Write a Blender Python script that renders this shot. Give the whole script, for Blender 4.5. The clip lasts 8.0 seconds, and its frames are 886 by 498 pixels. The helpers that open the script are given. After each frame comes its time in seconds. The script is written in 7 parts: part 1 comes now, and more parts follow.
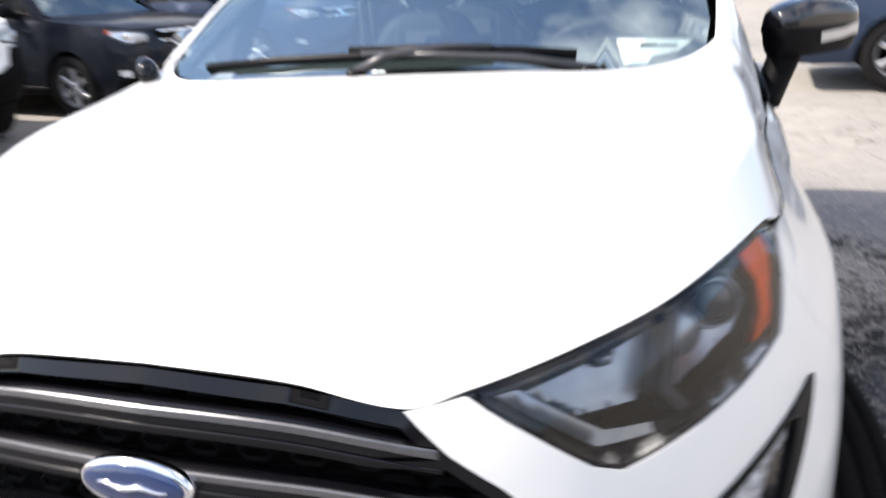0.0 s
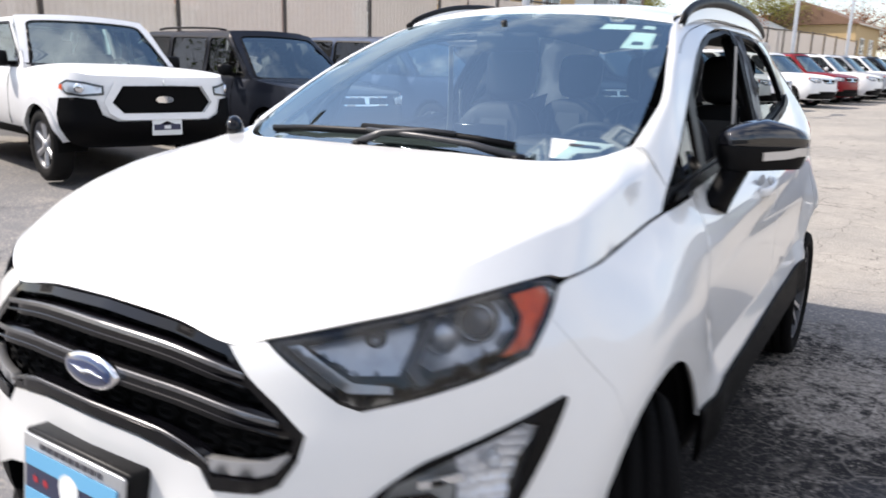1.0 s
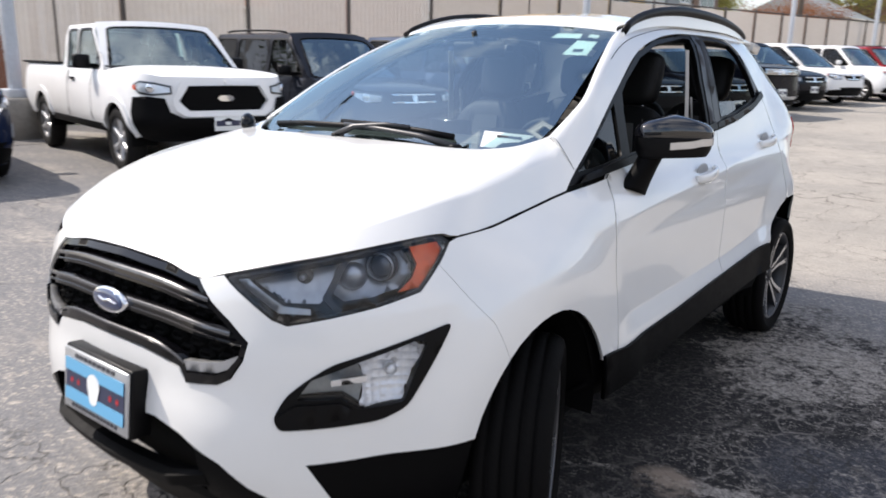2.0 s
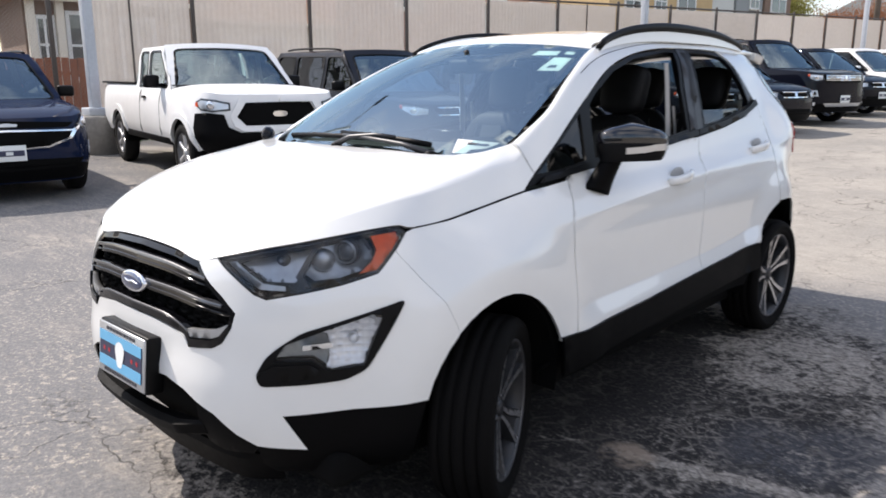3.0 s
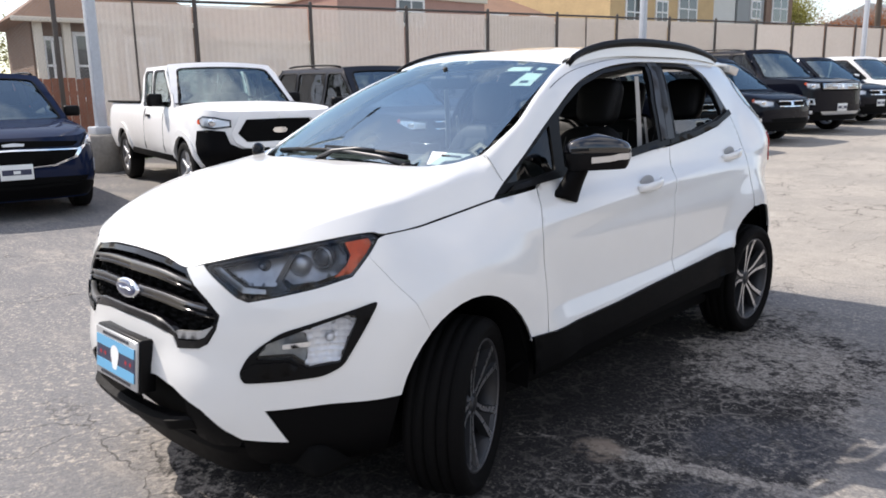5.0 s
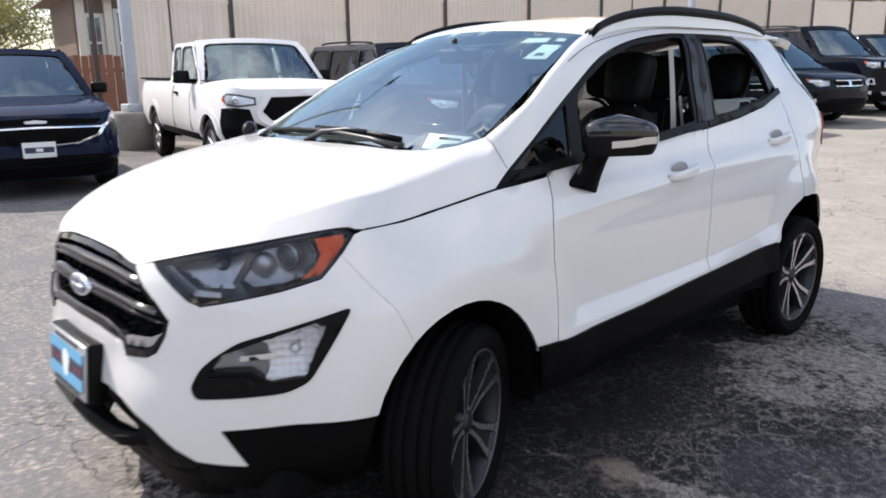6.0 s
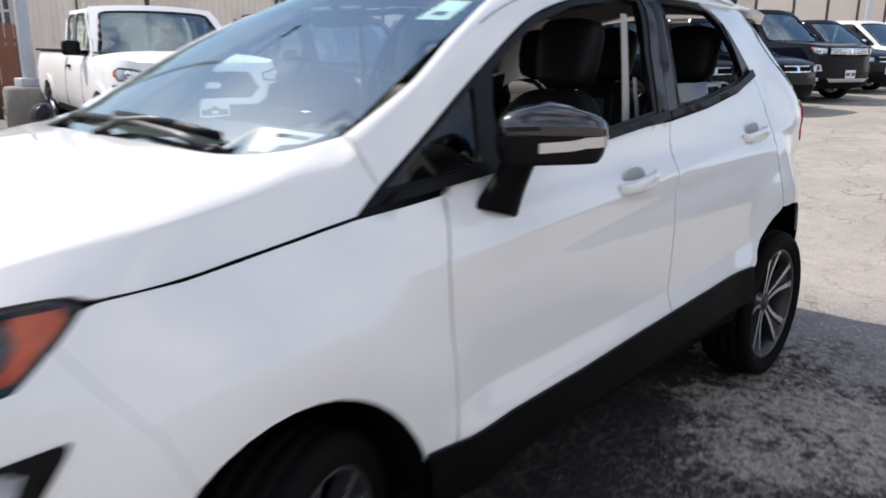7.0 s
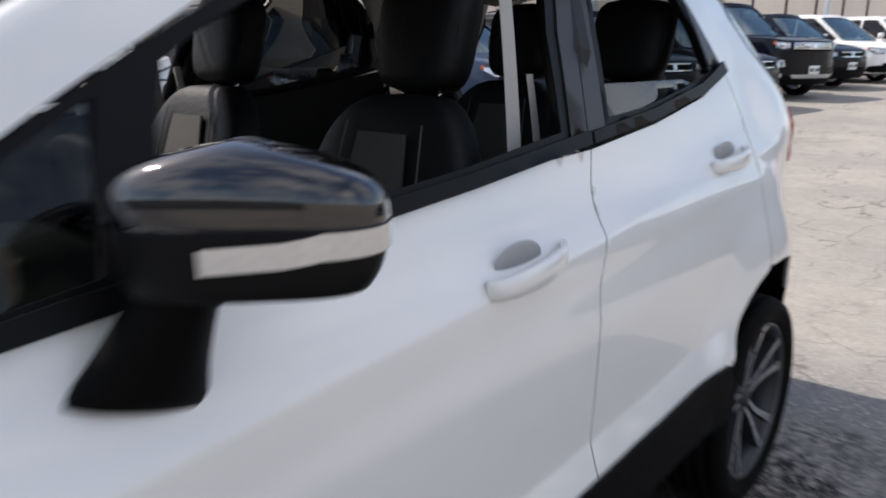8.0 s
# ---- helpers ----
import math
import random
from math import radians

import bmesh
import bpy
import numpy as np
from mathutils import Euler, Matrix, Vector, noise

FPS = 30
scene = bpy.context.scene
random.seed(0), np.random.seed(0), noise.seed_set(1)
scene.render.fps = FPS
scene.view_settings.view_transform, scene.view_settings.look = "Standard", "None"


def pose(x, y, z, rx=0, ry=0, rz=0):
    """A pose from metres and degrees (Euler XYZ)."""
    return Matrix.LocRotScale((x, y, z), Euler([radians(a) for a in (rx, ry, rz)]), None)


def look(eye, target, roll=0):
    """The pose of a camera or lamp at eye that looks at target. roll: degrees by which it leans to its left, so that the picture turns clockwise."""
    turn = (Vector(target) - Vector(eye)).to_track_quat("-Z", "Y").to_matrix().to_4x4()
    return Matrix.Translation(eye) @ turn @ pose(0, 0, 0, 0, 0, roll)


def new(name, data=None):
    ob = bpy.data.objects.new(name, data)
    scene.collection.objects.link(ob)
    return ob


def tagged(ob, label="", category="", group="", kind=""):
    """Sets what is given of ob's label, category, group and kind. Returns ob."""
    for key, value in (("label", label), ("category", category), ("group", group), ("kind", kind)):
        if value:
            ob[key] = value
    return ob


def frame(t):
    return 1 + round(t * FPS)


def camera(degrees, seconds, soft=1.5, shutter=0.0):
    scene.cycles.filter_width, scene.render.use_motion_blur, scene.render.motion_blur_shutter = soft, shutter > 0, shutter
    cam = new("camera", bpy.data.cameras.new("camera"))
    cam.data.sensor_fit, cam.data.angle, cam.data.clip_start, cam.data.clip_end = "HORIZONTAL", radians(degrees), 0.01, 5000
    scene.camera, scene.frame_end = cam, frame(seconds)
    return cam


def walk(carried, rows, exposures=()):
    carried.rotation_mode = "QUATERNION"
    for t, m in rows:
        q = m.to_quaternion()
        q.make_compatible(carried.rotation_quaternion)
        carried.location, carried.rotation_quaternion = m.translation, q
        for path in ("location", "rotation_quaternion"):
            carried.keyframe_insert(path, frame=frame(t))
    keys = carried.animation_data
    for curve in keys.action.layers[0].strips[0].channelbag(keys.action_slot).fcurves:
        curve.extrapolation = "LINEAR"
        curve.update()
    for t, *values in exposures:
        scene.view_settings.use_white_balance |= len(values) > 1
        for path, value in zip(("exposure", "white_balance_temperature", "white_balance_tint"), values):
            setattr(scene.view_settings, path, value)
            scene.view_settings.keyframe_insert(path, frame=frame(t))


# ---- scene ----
cam = camera(61.1, 8.0, soft=1.7, shutter=0.8)
PATH = [
    (0, (0.618, -1.472, 1.314), (0.016, 0.318, 0.656), -3.6),
    (0.3, (0.814, -1.572, 1.343), (0.047, 0.191, 0.789), -1.3),
    (0.5, (0.937, -1.620, 1.350), (0.086, 0.121, 0.848), 1.5),
    (0.8, (1.166, -1.665, 1.354), (0.178, 0.007, 0.875), 1.4),
    (1, (1.307, -1.65, 1.343), (0.262, -0.005, 0.893), 1.5),
    (1.2, (1.435, -1.647, 1.353), (0.364, -0.026, 0.88), 1.9),
    (1.5, (1.64, -1.697, 1.364), (0.498, -0.127, 0.883), 0.6),
    (1.7, (1.742, -1.762, 1.372), (0.588, -0.199, 0.898), 0.8),
    (2.8, (2.259, -1.869, 1.387), (0.921, -0.447, 0.951), 0.2),
    (3, (2.354, -1.886, 1.396), (1.013, -0.466, 0.961), -0.1),
    (3.5, (2.51, -2.028, 1.413), (1.175, -0.597, 1.004), -0.4),
    (4, (2.57, -2.084, 1.41), (1.232, -0.649, 1.02), -0.8),
    (4.2, (2.579, -2.071, 1.407), (1.235, -0.64, 1.023), -0.6),
    (5.3, (2.522, -1.822, 1.401), (1.141, -0.434, 0.994), -1.5),
    (5.5, (2.48, -1.74, 1.398), (1.07, -0.382, 0.988), -1.6),
    (6, (2.425, -1.56, 1.384), (0.994, -0.238, 0.933), -0.8),
    (6.3, (2.274, -1.394, 1.379), (0.882, -0.037, 0.912), 0.0),
    (6.5, (2.182, -1.249, 1.391), (0.809, 0.118, 0.894), 0.8),
    (6.7, (2.069, -1.076, 1.373), (0.75, 0.329, 0.839), 1.1),
    (7, (1.94, -0.784, 1.349), (0.617, 0.63, 0.849), 0.3),
    (7.2, (1.874, -0.568, 1.342), (0.553, 0.831, 0.795), 0.0),
    (7.5, (1.711, -0.244, 1.324), (0.48, 1.248, 0.814), 1.6),
    (7.6, (1.679, -0.171, 1.329), (0.453, 1.34, 0.867), 2.1),
    (7.8, (1.584, 0.084, 1.331), (0.358, 1.583, 0.832), 1.5),
    (8, (1.492, 0.284, 1.319), (0.235, 1.756, 0.815), 0.0),
]
walk(cam, [(t, look(eye, target, roll)) for t, eye, target, roll in PATH], exposures=[(0, 0.95, 6650, 14), (0.6, 0.8, 6650, 14), (1.5, 0.62, 6650, 14), (3.0, 0.55, 6650, 14), (6.0, 0.57, 6650, 14), (7.0, 0.48, 6650, 14), (8, 0.42, 6650, 14)])

# ---- daylight: high sun from the far side of the car, light haze ----
SUN_TO = Vector((-0.90, -0.30, 1.0)).normalized()
world = bpy.data.worlds.new("sky")
scene.world = world
world.use_nodes = True
wn = world.node_tree
sky = wn.nodes.new("ShaderNodeTexSky")
sky.sky_type = "NISHITA"
sky.sun_disc = False
sky.sun_elevation = math.asin(SUN_TO.z)
sky.sun_rotation = math.atan2(SUN_TO.x, SUN_TO.y)
sky.air_density, sky.dust_density, sky.ozone_density = 1.0, 0.9, 0.6
# broken white cloud over the blue
cn, cr2, cm, cc = wn.nodes.new("ShaderNodeTexNoise"), wn.nodes.new("ShaderNodeMapRange"), wn.nodes.new("ShaderNodeMix"), wn.nodes.new("ShaderNodeTexCoord")
cn.inputs["Scale"].default_value, cn.inputs["Detail"].default_value, cn.inputs["Roughness"].default_value = 1.8, 7.0, 0.62
cr2.inputs["From Min"].default_value, cr2.inputs["From Max"].default_value = 0.47, 0.69
cm.data_type = "RGBA"
# offset picked so the windscreen mirrors blue and cloud lights the doors
cloud_shift = wn.nodes.new("ShaderNodeMapping")
cloud_shift.inputs["Location"].default_value = (-3.45, -1.81, -2.98)
wn.links.new(cc.outputs["Generated"], cloud_shift.inputs["Vector"])
wn.links.new(cloud_shift.outputs[0], cn.inputs["Vector"])
wn.links.new(cn.outputs["Fac"], cr2.inputs["Value"])
wn.links.new(cr2.outputs[0], cm.inputs[0])
wn.links.new(sky.outputs[0], cm.inputs[6])
cm.inputs[7].default_value = (7.0, 7.1, 7.3, 1)
wn.links.new(cm.outputs[2], wn.nodes["Background"].inputs[0])
wn.nodes["Background"].inputs[1].default_value = 0.15
sun_data = bpy.data.lights.new("sun", "SUN")
sun_data.energy, sun_data.angle, sun_data.color = 3.7, radians(0.53), (1.0, 0.95, 0.87)
sun = new("sun", sun_data)
sun.matrix_world = look(SUN_TO * 60, (0, 0, 0))


# ---- materials ----
def nodes_of(name):
    m = bpy.data.materials.new(name)
    m.use_nodes = True
    return m, m.node_tree.nodes, m.node_tree.links, m.node_tree.nodes["Principled BSDF"]


def mat(name, color, rough=0.5, metal=0.0, coat=0.0, vary=0.0, scale=8.0, bump=0.0, bump_scale=60.0, rand=0.0, spec=0.5):
    """A surface with colour that varies at two scales, fine relief and, if asked, a shade of its own for each object."""
    m, n, l, b = nodes_of(name)
    b.inputs["Base Color"].default_value = (*color, 1)
    b.inputs["Roughness"].default_value = rough
    b.inputs["Metallic"].default_value = metal
    b.inputs["Coat Weight"].default_value = coat
    b.inputs["Coat Roughness"].default_value = 0.04
    b.inputs["Specular IOR Level"].default_value = spec
    co = n.new("ShaderNodeTexCoord")
    if vary > 0 or rand > 0:
        big, fine = n.new("ShaderNodeTexNoise"), n.new("ShaderNodeTexNoise")
        big.inputs["Scale"].default_value, fine.inputs["Scale"].default_value = scale * 0.25, scale * 3.0
        big.inputs["Detail"].default_value, fine.inputs["Detail"].default_value = 3.0, 5.0
        l.new(co.outputs["Object"], big.inputs["Vector"])
        l.new(co.outputs["Object"], fine.inputs["Vector"])
        add = n.new("ShaderNodeMath")
        add.operation = "MULTIPLY_ADD"
        l.new(big.outputs["Fac"], add.inputs[0])
        add.inputs[1].default_value = 0.6
        l.new(fine.outputs["Fac"], add.inputs[2])
        mr = n.new("ShaderNodeMapRange")
        mr.inputs["From Min"].default_value, mr.inputs["From Max"].default_value = 0.45, 1.15
        mr.inputs["To Min"].default_value, mr.inputs["To Max"].default_value = 1.0 - vary, 1.0 + vary
        l.new(add.outputs[0], mr.inputs["Value"])
        value = mr.outputs[0]
        if rand > 0:
            info = n.new("ShaderNodeObjectInfo")
            r = n.new("ShaderNodeMapRange")
            r.inputs["To Min"].default_value, r.inputs["To Max"].default_value = 1.0 - rand, 1.0 + rand
            l.new(info.outputs["Random"], r.inputs["Value"])
            mul = n.new("ShaderNodeMath")
            mul.operation = "MULTIPLY"
            l.new(value, mul.inputs[0])
            l.new(r.outputs[0], mul.inputs[1])
            value = mul.outputs[0]
        hsv = n.new("ShaderNodeHueSaturation")
        hsv.inputs["Color"].default_value = (*color, 1)
        l.new(value, hsv.inputs["Value"])
        l.new(hsv.outputs[0], b.inputs["Base Color"])
        rr = n.new("ShaderNodeMapRange")
        rr.inputs["To Min"].default_value, rr.inputs["To Max"].default_value = max(0.02, rough * 0.85), min(1.0, rough * 1.15)
        l.new(fine.outputs["Fac"], rr.inputs["Value"])
        l.new(rr.outputs[0], b.inputs["Roughness"])
    if bump > 0:
        bn, bt = n.new("ShaderNodeBump"), n.new("ShaderNodeTexNoise")
        bt.inputs["Scale"].default_value, bt.inputs["Detail"].default_value = bump_scale, 4.0
        l.new(co.outputs["Object"], bt.inputs["Vector"])
        bn.inputs["Strength"].default_value, bn.inputs["Distance"].default_value = bump, 0.01
        l.new(bt.outputs["Fac"], bn.inputs["Height"])
        l.new(bn.outputs[0], b.inputs["Normal"])
    return m


def glass(name, color=(1, 1, 1), clear=0.9, rough=0.0, ior=1.6, reflect_tint=(1, 1, 1)):
    """Thin pane: a sharp mirror layer by its angle, its strength and tint free to set, over a tinted, see-through
    sheet.
    """
    m, n, l, b = nodes_of(name)
    n.remove(b)
    tr, gl, mix, fr = n.new("ShaderNodeBsdfTransparent"), n.new("ShaderNodeBsdfGlossy"), n.new("ShaderNodeMixShader"), n.new("ShaderNodeFresnel")
    tr.inputs["Color"].default_value = (*[c * clear for c in color], 1)
    gl.inputs["Roughness"].default_value = rough
    gl.inputs["Color"].default_value = (*reflect_tint, 1)
    fr.inputs["IOR"].default_value = ior
    l.new(fr.outputs[0], mix.inputs[0])
    l.new(tr.outputs[0], mix.inputs[1])
    l.new(gl.outputs[0], mix.inputs[2])
    l.new(mix.outputs[0], n["Material Output"].inputs["Surface"])
    return m


def asphalt():
    """Old sealed asphalt: grey aggregate, dark sealer worn through in patches, shade painted in by the car, pale
    scuffs, cracks.
    """
    m, n, l, b = nodes_of("worn_asphalt")
    co = n.new("ShaderNodeTexCoord")

    def noise_of(scale, detail=6.0, rough=0.6, lac=2.0):
        t = n.new("ShaderNodeTexNoise")
        t.inputs["Scale"].default_value, t.inputs["Detail"].default_value, t.inputs["Roughness"].default_value = scale, detail, rough
        l.new(co.outputs["Object"], t.inputs["Vector"])
        return t.outputs["Fac"]

    def ramp(v, a, c, lo=0.0, hi=1.0):
        r = n.new("ShaderNodeMapRange")
        r.inputs["From Min"].default_value, r.inputs["From Max"].default_value = a, c
        r.inputs["To Min"].default_value, r.inputs["To Max"].default_value = lo, hi
        l.new(v, r.inputs["Value"])
        return r.outputs[0]

    def mixc(f, c1, c2):
        x = n.new("ShaderNodeMix")
        x.data_type = "RGBA"
        l.new(f, x.inputs["Factor"])
        for k, c in (("A", c1), ("B", c2)):
            s = [i for i in x.inputs if i.name == k and i.type == "RGBA"][0]
            if isinstance(c, tuple):
                s.default_value = (*c, 1)
            else:
                l.new(c, s)
        return [o for o in x.outputs if o.type == "RGBA"][0]

    def math2(op, a, c):
        x = n.new("ShaderNodeMath")
        x.operation = op
        for i, v in enumerate((a, c)):
            if isinstance(v, float):
                x.inputs[i].default_value = v
            else:
                l.new(v, x.inputs[i])
        return x.outputs[0]

    def voro(feature, scale, warped):
        v = n.new("ShaderNodeTexVoronoi")
        v.feature = feature
        v.inputs["Scale"].default_value = scale
        l.new(warped, v.inputs["Vector"])
        return v.outputs

    def warp_of(amount, scale):
        w, t = n.new("ShaderNodeVectorMath"), n.new("ShaderNodeTexNoise")
        w.operation = "MULTIPLY_ADD"
        t.inputs["Scale"].default_value, t.inputs["Detail"].default_value = scale, 5.0
        l.new(co.outputs["Object"], t.inputs["Vector"])
        l.new(t.outputs["Color"], w.inputs[0])
        w.inputs[1].default_value = (amount, amount, 0.0)
        l.new(co.outputs["Object"], w.inputs[2])
        return w.outputs[0]

    sep = n.new("ShaderNodeSeparateXYZ")
    l.new(co.outputs["Object"], sep.inputs[0])
    X, Y = sep.outputs["X"], sep.outputs["Y"]
    grain = ramp(noise_of(75, 5, 0.7), 0.30, 0.72)
    streak_map = n.new("ShaderNodeMapping")
    streak_map.inputs["Rotation"].default_value = (0, 0, 0.5)
    streak_map.inputs["Scale"].default_value = (0.45, 1.5, 1.0)
    l.new(co.outputs["Object"], streak_map.inputs["Vector"])
    st = n.new("ShaderNodeTexNoise")
    st.inputs["Scale"].default_value, st.inputs["Detail"].default_value, st.inputs["Roughness"].default_value = 1.1, 8.0, 0.68
    l.new(streak_map.outputs[0], st.inputs["Vector"])
    grey = mixc(grain, (0.13, 0.13, 0.133), (0.245, 0.24, 0.238))
    worn = mixc(grain, (0.24, 0.215, 0.185), (0.56, 0.51, 0.445))
    chips = ramp(noise_of(38, 6, 0.72), 0.53, 0.60)
    tan_amount = math2("MAXIMUM", math2("MULTIPLY", ramp(st.outputs["Fac"], 0.50, 0.68), ramp(noise_of(14, 6, 0.7), 0.38, 0.56)), math2("MULTIPLY", chips, ramp(noise_of(1.4, 6, 0.65), 0.34, 0.54)))
    # the far lane is paler and sandier than the strip by the car
    wob = ramp(noise_of(0.7, 5, 0.6), 0.0, 1.0, -1.0, 1.0)
    near = math2("MULTIPLY", ramp(math2("ADD", Y, wob), 4.2, 3.1), ramp(math2("ADD", X, wob), 3.2, 2.0))
    pale = mixc(grain, (0.29, 0.265, 0.235), (0.50, 0.465, 0.41))
    pale = mixc(ramp(noise_of(0.5, 6, 0.65), 0.42, 0.62), pale, mixc(grain, (0.21, 0.20, 0.185), (0.40, 0.375, 0.335)))
    # pebbled, stained at the size of a hand, with hairline cracks
    blot = ramp(noise_of(7.0, 9, 0.78), 0.36, 0.64, 0.0, 1.0)
    pale = mixc(math2("MULTIPLY", blot, 0.55), pale, mixc(grain, (0.17, 0.158, 0.142), (0.34, 0.315, 0.275)))
    hair = voro("DISTANCE_TO_EDGE", 1.7, warp_of(0.55, 3.0))["Distance"]
    hair = math2("MULTIPLY", ramp(hair, 0.011, 0.004), ramp(noise_of(1.1, 4), 0.44, 0.56))
    pale = mixc(math2("MULTIPLY", hair, 0.65), pale, (0.075, 0.068, 0.06))
    grit = ramp(noise_of(55, 4, 0.7), 0.56, 0.64)
    grey = mixc(math2("MULTIPLY", grit, 0.55), grey, (0.34, 0.315, 0.28))
    base = mixc(near, pale, mixc(tan_amount, grey, worn))
    # black sealer, ragged and crazed, worn thin outwards; the shade beside the car is painted in with it
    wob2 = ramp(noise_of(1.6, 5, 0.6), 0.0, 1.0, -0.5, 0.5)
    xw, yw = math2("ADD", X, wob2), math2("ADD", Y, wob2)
    seal_shade = math2("MULTIPLY", math2("MULTIPLY", ramp(xw, 1.95, 0.75), ramp(X, -0.6, 0.1)), math2("MULTIPLY", ramp(yw, 3.3, 1.5), ramp(Y, -0.9, -0.35)))

    def spot_of(cx, cy, rad):
        d = n.new("ShaderNodeVectorMath")
        d.operation = "DISTANCE"
        l.new(co.outputs["Object"], d.inputs[0])
        d.inputs[1].default_value = (cx, cy, 0.0)
        return ramp(math2("ADD", d.outputs["Value"], math2("MULTIPLY", wob2, 0.25)), rad, rad * 0.55)

    patch = math2("MAXIMUM", math2("MAXIMUM", spot_of(1.45, 0.98, 0.33), spot_of(1.68, 1.15, 0.30)), spot_of(1.58, 0.50, 0.22))
    worn_spot = spot_of(1.06, 1.95, 0.55)
    # a pale scuffed trail beside the front wheel
    trail = math2("ADD", math2("ADD", math2("MULTIPLY", X, -0.213), math2("MULTIPLY", Y, 0.977)), math2("ADD", math2("MULTIPLY", wob2, 0.14), -0.325))
    ab = n.new("ShaderNodeMath")
    ab.operation = "ABSOLUTE"
    l.new(trail, ab.inputs[0])
    trail = math2("MULTIPLY", ramp(ab.outputs[0], 0.065, 0.01), math2("MULTIPLY", ramp(X, 0.55, 0.75), ramp(X, 1.95, 1.5)))
    scuff = spot_of(1.05, 0.56, 0.12)
    cover = math2("ADD", math2("MULTIPLY", seal_shade, 1.85), math2("ADD", ramp(noise_of(2.4, 6, 0.65), 0.0, 1.0, -1.5, 1.5), ramp(noise_of(24, 8, 0.78), 0.0, 1.0, -2.6, 2.6)))
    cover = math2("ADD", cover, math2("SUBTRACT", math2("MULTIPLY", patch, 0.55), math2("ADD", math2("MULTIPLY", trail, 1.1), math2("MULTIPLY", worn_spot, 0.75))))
    sealed = math2("MULTIPLY", ramp(cover, 0.30, 0.75), ramp(seal_shade, 0.03, 0.25))
    net = voro("DISTANCE_TO_EDGE", 9.0, warp_of(0.16, 7.0))["Distance"]
    net2 = voro("DISTANCE_TO_EDGE", 21.0, warp_of(0.07, 13.0))["Distance"]
    craze = math2("MULTIPLY", ramp(net, 0.095, 0.02), ramp(noise_of(2.8, 5), 0.42, 0.56))
    craze2 = math2("MULTIPLY", ramp(net2, 0.10, 0.02), ramp(noise_of(3.5, 5), 0.48, 0.60))
    flecks = math2("MULTIPLY", ramp(noise_of(62, 4, 0.65), 0.575, 0.62), ramp(noise_of(3.2, 5), 0.34, 0.58))
    crumbs = math2("MULTIPLY", ramp(noise_of(31, 7, 0.75), 0.555, 0.60), ramp(noise_of(2.1, 4), 0.36, 0.58))
    flecks = math2("MAXIMUM", flecks, crumbs)
    dashes = ramp(noise_of(26, 5, 0.7), 0.36, 0.50)
    craze, craze2 = math2("MULTIPLY", craze, dashes), math2("MULTIPLY", craze2, dashes)
    broken = math2("MAXIMUM", math2("MAXIMUM", math2("MULTIPLY", craze, 0.85), math2("MULTIPLY", craze2, 0.7)), flecks)
    broken = math2("MULTIPLY", broken, ramp(patch, 1.0, 0.0, 0.6, 1.0))
    # fewer pale breaks by the car: its contact shade is painted into the sealer
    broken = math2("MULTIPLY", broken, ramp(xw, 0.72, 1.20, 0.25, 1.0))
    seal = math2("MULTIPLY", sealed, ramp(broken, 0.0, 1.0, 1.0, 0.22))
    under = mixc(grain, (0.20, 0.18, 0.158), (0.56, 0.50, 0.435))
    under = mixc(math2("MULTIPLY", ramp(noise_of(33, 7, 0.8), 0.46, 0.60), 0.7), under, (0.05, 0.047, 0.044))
    base = mixc(ramp(seal_shade, 0.0, 0.35), base, under)
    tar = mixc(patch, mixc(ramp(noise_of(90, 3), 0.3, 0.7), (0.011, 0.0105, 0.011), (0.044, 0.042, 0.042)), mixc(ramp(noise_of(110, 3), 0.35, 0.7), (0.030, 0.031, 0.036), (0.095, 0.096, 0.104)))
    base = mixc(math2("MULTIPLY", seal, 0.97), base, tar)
    base = mixc(math2("MULTIPLY", math2("MULTIPLY", scuff, ramp(noise_of(9, 4), 0.40, 0.55)), 0.8), base, (0.34, 0.27, 0.21))
    # thin cracks
    vor = n.new("ShaderNodeTexVoronoi")
    vor.feature = "DISTANCE_TO_EDGE"
    vor.inputs["Scale"].default_value = 0.75
    warp = n.new("ShaderNodeVectorMath")
    warp.operation = "MULTIPLY_ADD"
    wn2 = n.new("ShaderNodeTexNoise")
    wn2.inputs["Scale"].default_value, wn2.inputs["Detail"].default_value = 2.2, 6.0
    l.new(co.outputs["Object"], wn2.inputs["Vector"])
    l.new(wn2.outputs["Color"], warp.inputs[0])
    warp.inputs[1].default_value = (0.9, 0.9, 0.9)
    l.new(co.outputs["Object"], warp.inputs[2])
    l.new(warp.outputs[0], vor.inputs["Vector"])
    crack = math2("MULTIPLY", ramp(vor.outputs["Distance"], 0.007, 0.002), ramp(noise_of(0.8, 3), 0.42, 0.55))
    base = mixc(math2("MULTIPLY", crack, 0.6), base, (0.05, 0.048, 0.045))
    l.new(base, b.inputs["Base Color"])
    b.inputs["Roughness"].default_value = 0.92
    b.inputs["Specular IOR Level"].default_value = 0.05
    bn = n.new("ShaderNodeBump")
    bn.inputs["Strength"].default_value, bn.inputs["Distance"].default_value = 0.5, 0.006
    h = math2("SUBTRACT", noise_of(70, 5), math2("MULTIPLY", crack, 1.5))
    l.new(h, bn.inputs["Height"])
    l.new(bn.outputs[0], b.inputs["Normal"])
    return m


